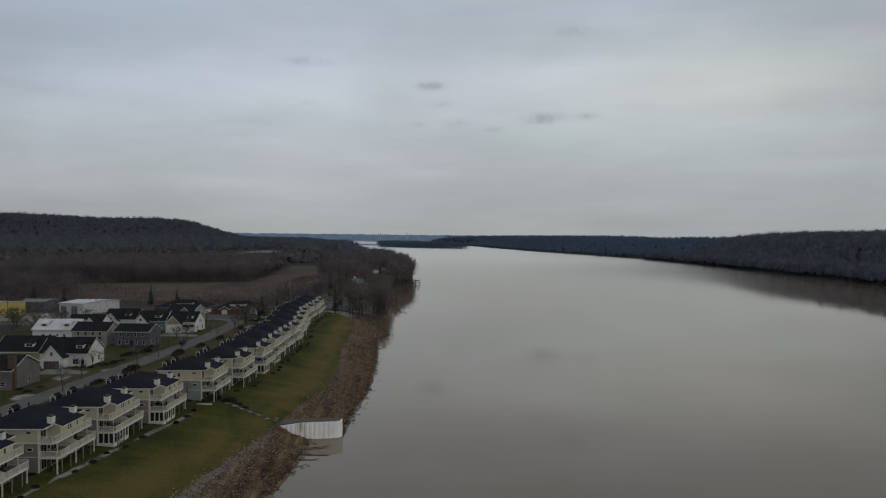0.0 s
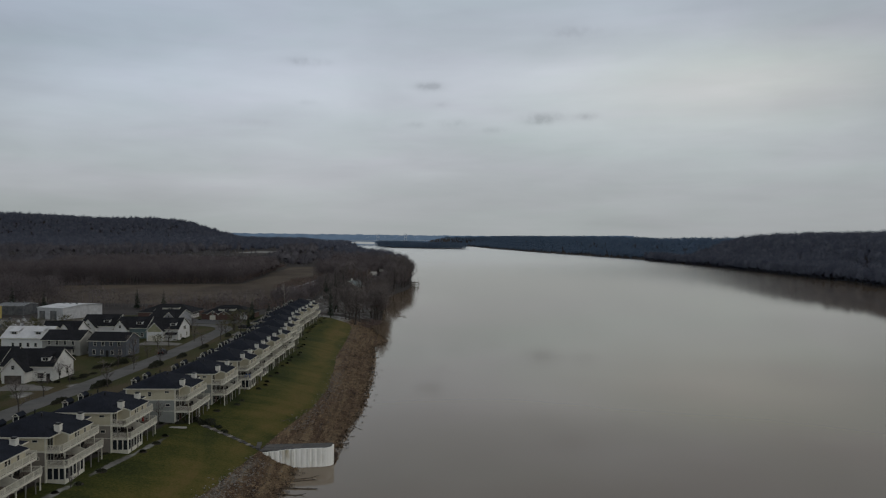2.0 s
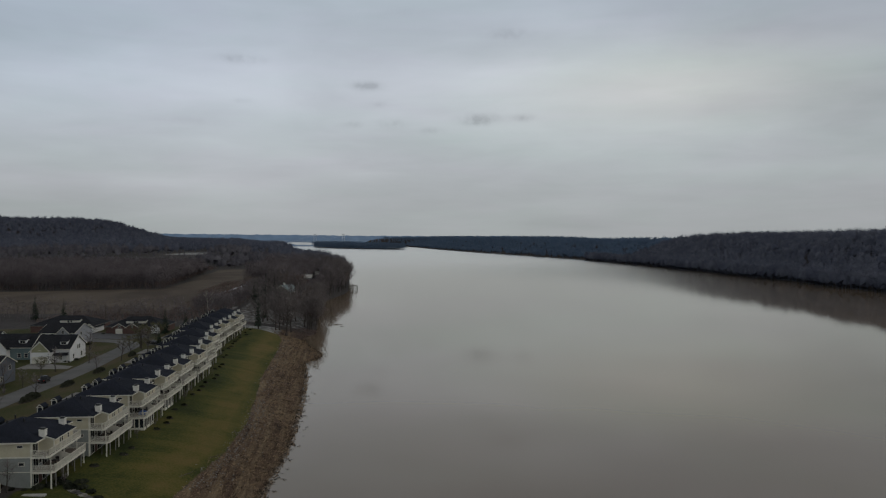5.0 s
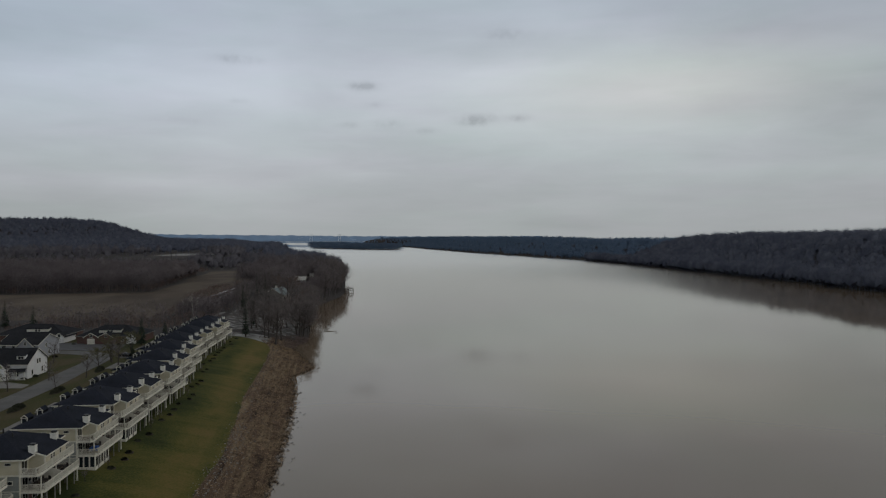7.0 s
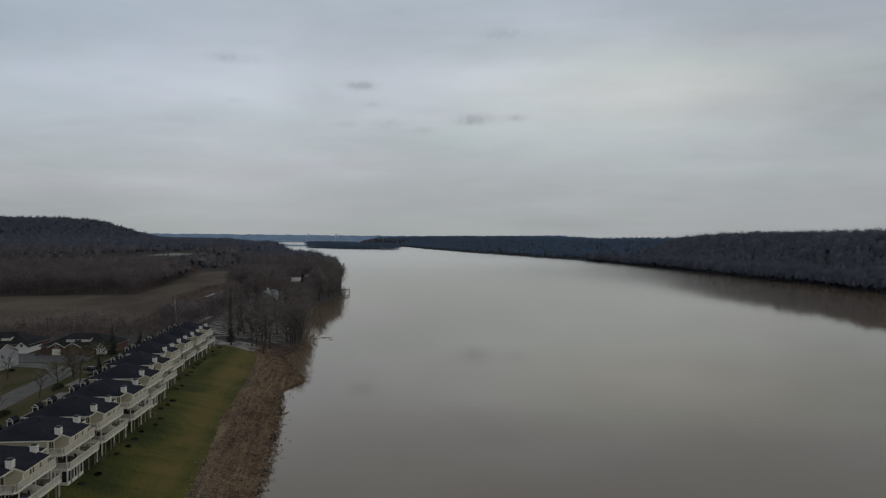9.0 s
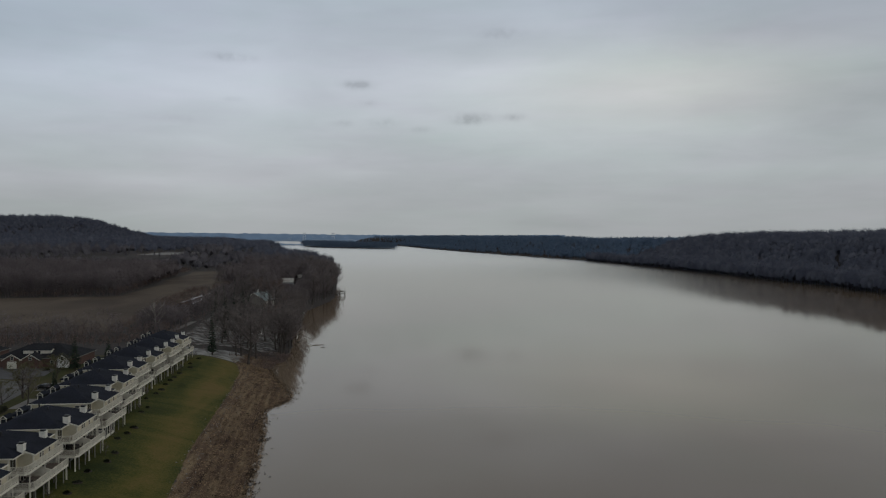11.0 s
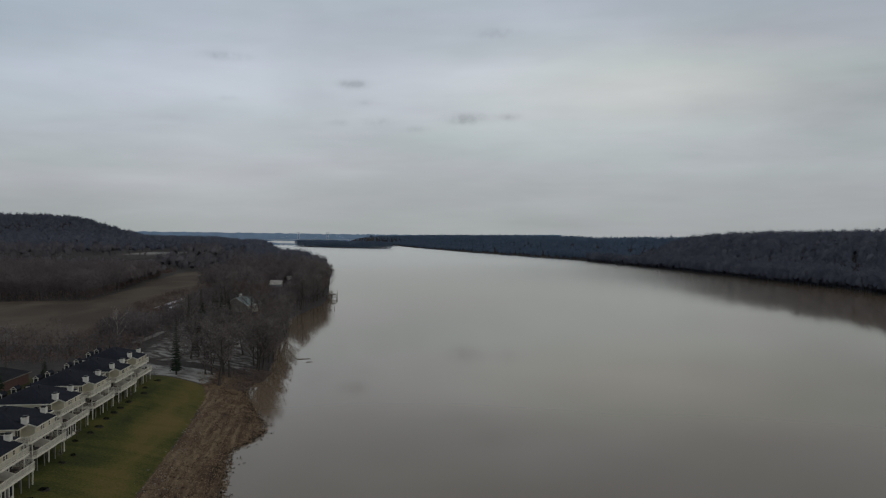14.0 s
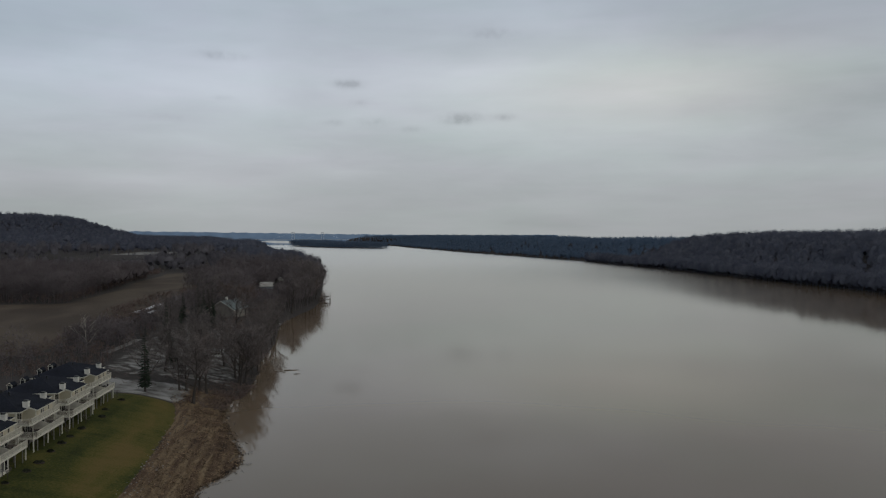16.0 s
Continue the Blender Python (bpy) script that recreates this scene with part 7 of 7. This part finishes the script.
def deck_things():
    """Chairs, tables and covers out on the decks."""
    rng = random.Random(44)

    def patio_chair(m):
        t = thing("patio_chair", "dark outdoor chair standing on a deck", "chair", "deck chairs")
        part("seat", Shape().box(-0.3, 0.3, -0.3, 0.3, 0.38, 0.46), M["outdoor_dark"], t)
        part("backrest", Shape().box(-0.3, 0.3, 0.24, 0.32, 0.46, 1.0), M["outdoor_dark"], t)
        for x in (-0.27, 0.27):
            for y in (-0.27, 0.27):
                part("leg", Shape().box(x - 0.03, x + 0.03, y - 0.03, y + 0.03, 0, 0.38), M["outdoor_dark"], t)
        t.matrix_basis = m
        return t

    def patio_table(m):
        t = thing("patio_table", "dark round outdoor table on a deck", "table", "deck tables")
        part("tabletop", Shape().tube([(0, 0, 0.7), (0, 0, 0.75)], [0.65, 0.65], 14), M["outdoor_dark"], t)
        part("stem", Shape().tube([(0, 0, 0), (0, 0, 0.7)], [0.06, 0.06], 8), M["outdoor_dark"], t)
        part("foot", Shape().tube([(0, 0, 0), (0, 0, 0.04)], [0.35, 0.3], 10), M["outdoor_dark"], t)
        t.matrix_basis = m
        return t

    chair = table = None
    for k in range(16):
        for u0 in (1.5, 8.0):
            if rng.random() < 0.75:
                v, u = rng.uniform(0.4, 1.5), u0 + rng.uniform(0.6, 3.4)
                m = row_pose(k) @ pose(v, u, 2.602)
                if table is None:
                    table = patio_table(m)
                else:
                    copy_thing(table, m)
                for q in range(rng.choice((2, 3, 4))):
                    a = q * 1.7 + rng.uniform(0, 1)
                    mc = row_pose(k) @ pose(min(max(v + 0.95 * math.cos(a), -0.35), 2.35), u + 0.95 * math.sin(a), 2.602, 0, 0, math.degrees(a) - 90)
                    if chair is None:
                        chair = patio_chair(mc)
                    else:
                        copy_thing(chair, mc)
    for k, v, u, mat, lab, nm in ((6, 1.4, 3.0, "blue_tarp", "heap under a blue tarpaulin on a deck", "tarpaulin"), (3, 1.6, 9.6, "red_cloth", "folded red garden parasol on a deck", "parasol")):
        s = Shape()
        if nm == "tarpaulin":
            s.slab([(-0.9, -0.6), (0.9, -0.6), (1.0, 0.5), (-0.8, 0.6)], 0, 0.55).slab([(-0.6, -0.4), (0.5, -0.4), (0.6, 0.3), (-0.5, 0.4)], 0.55, 0.8)
        else:
            s.tube([(0, 0, 0), (0, 0, 1.0), (0, 0, 1.1), (0, 0, 2.1)], [0.05, 0.05, 0.22, 0.06], 8)
        m = row_pose(k) @ pose(v, u, 2.602)
        ob = solo(nm, s, M[mat], lab, "deck cover" if nm == "tarpaulin" else "parasol")
        ob.matrix_basis = m


deck_things()

# ---- far river: island, ridges, bridge ----
ISLE = ((45, 3830), (-0.40, 0.917), 520, 105)


def isle_point(p, q):
    """Along and across the island, each from -1 to 1."""
    (cx, cy), (dx, dy), a, b = ISLE
    return cx + dx * a * p + dy * b * q, cy + dy * a * p - dx * b * q


def build_island():
    n, rings = 48, 5
    v, f = [], []
    for r in range(rings):
        q = 1 - r / rings
        for k in range(n):
            a = 2 * math.pi * k / n
            x, y = isle_point(q * math.cos(a) * (1 + 0.04 * math.sin(3 * a)), q * math.sin(a) * (1 + 0.07 * math.sin(2 * a)))
            v.append((x, y, -1.0 + 4.5 * (1 - q ** 4)))
    v.append((*ISLE[0], 3.6))
    for r in range(rings - 1):
        for k in range(n):
            i, j = r * n + k, r * n + (k + 1) % n
            f.append((i, j, j + n, i + n))
    for k in range(n):
        f.append(((rings - 1) * n + k, (rings - 1) * n + (k + 1) % n, rings * n))
    s = Shape()
    s.v, s.f = v, f
    solo("island", s, M["ground"], "low wooded island in the river", "island")
    rg = np.random.RandomState(21)
    p = rg.uniform(-1, 1, (1700, 2))
    p = p[(p ** 2).sum(1) < 0.95]
    spots = np.stack(isle_point(p[:, 0], p[:, 1]), 1)
    m = len(spots) * 36
    own = np.repeat(np.arange(len(spots)), 36)
    h = rg.uniform(17, 26, len(spots))[own] + 6 * (p[own, 0] > 0.2)
    u = rg.normal(0, 1, (m, 3))
    u /= np.linalg.norm(u, axis=1, keepdims=True)
    c = np.stack([spots[own, 0], spots[own, 1], 2 + h * 0.5], 1) + u * np.stack([h * 0.3, h * 0.3, h * 0.45], 1)
    d = u + np.array([0, 0, 0.5])
    side = np.cross(d, rg.normal(0, 1, (m, 3)))
    side /= np.linalg.norm(side, axis=1, keepdims=True)
    t = np.stack([c - side * 0.8, c + side * 0.8, c + d * 4], 1)
    tagged(new("island_woods", np_mesh("island_woods", t.reshape(-1, 3), np.arange(m * 3).reshape(-1, 3), M["woods_hazed_blue"], np.repeat((u * 0.6 + [0, 0, 0.8]) / np.linalg.norm(u * 0.6 + [0, 0, 0.8], axis=1, keepdims=True), 3, 0))), "leafless woods covering a river island", "woods", kind="stuff")


build_island()


# self-lit backdrop surface: haze and daylight of the distance put into its emission
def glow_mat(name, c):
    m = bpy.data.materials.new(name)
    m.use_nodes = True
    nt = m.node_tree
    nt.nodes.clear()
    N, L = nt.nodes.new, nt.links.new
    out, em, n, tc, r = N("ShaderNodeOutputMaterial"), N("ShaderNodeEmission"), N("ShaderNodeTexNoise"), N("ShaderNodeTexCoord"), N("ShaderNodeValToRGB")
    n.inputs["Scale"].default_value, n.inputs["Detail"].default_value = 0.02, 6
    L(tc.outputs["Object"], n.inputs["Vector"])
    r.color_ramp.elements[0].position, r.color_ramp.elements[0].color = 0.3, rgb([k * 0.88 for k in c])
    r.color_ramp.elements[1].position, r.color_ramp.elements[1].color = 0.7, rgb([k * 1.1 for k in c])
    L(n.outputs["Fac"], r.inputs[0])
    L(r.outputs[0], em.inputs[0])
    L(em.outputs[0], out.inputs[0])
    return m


def far_ridge(name, x0, x1, y, heights, mat, label, seed):
    """A skyline of far hills, wholly behind everything else."""
    rng = random.Random(seed)
    s, n = Shape(), 260
    top = []
    for k in range(n + 1):
        f = k / n
        x = x0 + (x1 - x0) * f
        z = np.interp(f, np.linspace(0, 1, len(heights)), heights) + 1.6 * math.sin(k * 0.9 + seed) * math.sin(k * 0.37) + rng.uniform(-1.2, 1.6)
        top.append((x, float(z)))
    for (xa, za), (xb, zb) in zip(top[:-1], top[1:]):
        s.face((xa, y, -2), (xb, y, -2), (xb, y, zb), (xa, y, za))
        s.face((xa, y, za), (xb, y, zb), (xb, y + 60, zb - 8), (xa, y + 60, za - 8))
    return solo(name, s, mat, label, "hills", kind="structure")


far_ridge("backdrop_ridge", -2700, 1500, 4955, [90, 88, 86, 84, 80, 76, 71, 66, 63, 61, 62, 64], glow_mat("glowing_hazy_hills", (0.078, 0.115, 0.168)), "glowing backdrop of hazy blue-grey far hills", 4)


# upright strip added for far water, its sky shine put in as glow
reach = Shape().face((-400, 4940, 20), (-300, 4940, 8), (-160, 4940, 6), (-160, 4940, 15), (-230, 4940, 23), (-330, 4940, 25))
solo("backdrop_water", reach, glow_mat("glowing_far_reach", (0.31, 0.325, 0.33)), "glowing backdrop strip for a bright far river reach", "river", kind="structure")


def bridge():
    """Two far steel towers and the deck line between them."""
    t = thing("bridge", "distant cable bridge with two grey towers", "bridge", at=(0, 4920, 0))
    for x in (-190, -12):
        tw = Shape().box(x - 8, x - 6.2, -3, 3, 0, 76).box(x + 6.2, x + 8, -3, 3, 0, 76).box(x - 8, x + 8, -2, 2, 71, 74).box(x - 8, x + 8, -2, 2, 52, 54)
        part("tower", tw, M["steel"], t)
    part("deck", Shape().box(-420, 190, -5, 5, 31, 32.4), M["steel"], t)
    for x0, x1, za, zb in ((-190, -101, 76, 38), (-101, -12, 38, 76), (-310, -190, 33, 76), (-12, 110, 76, 33)):
        part("cable", Shape().beam((x0, 0, za), (x1, 0, zb), 0.5, 0.5), M["steel"], t)


bridge()
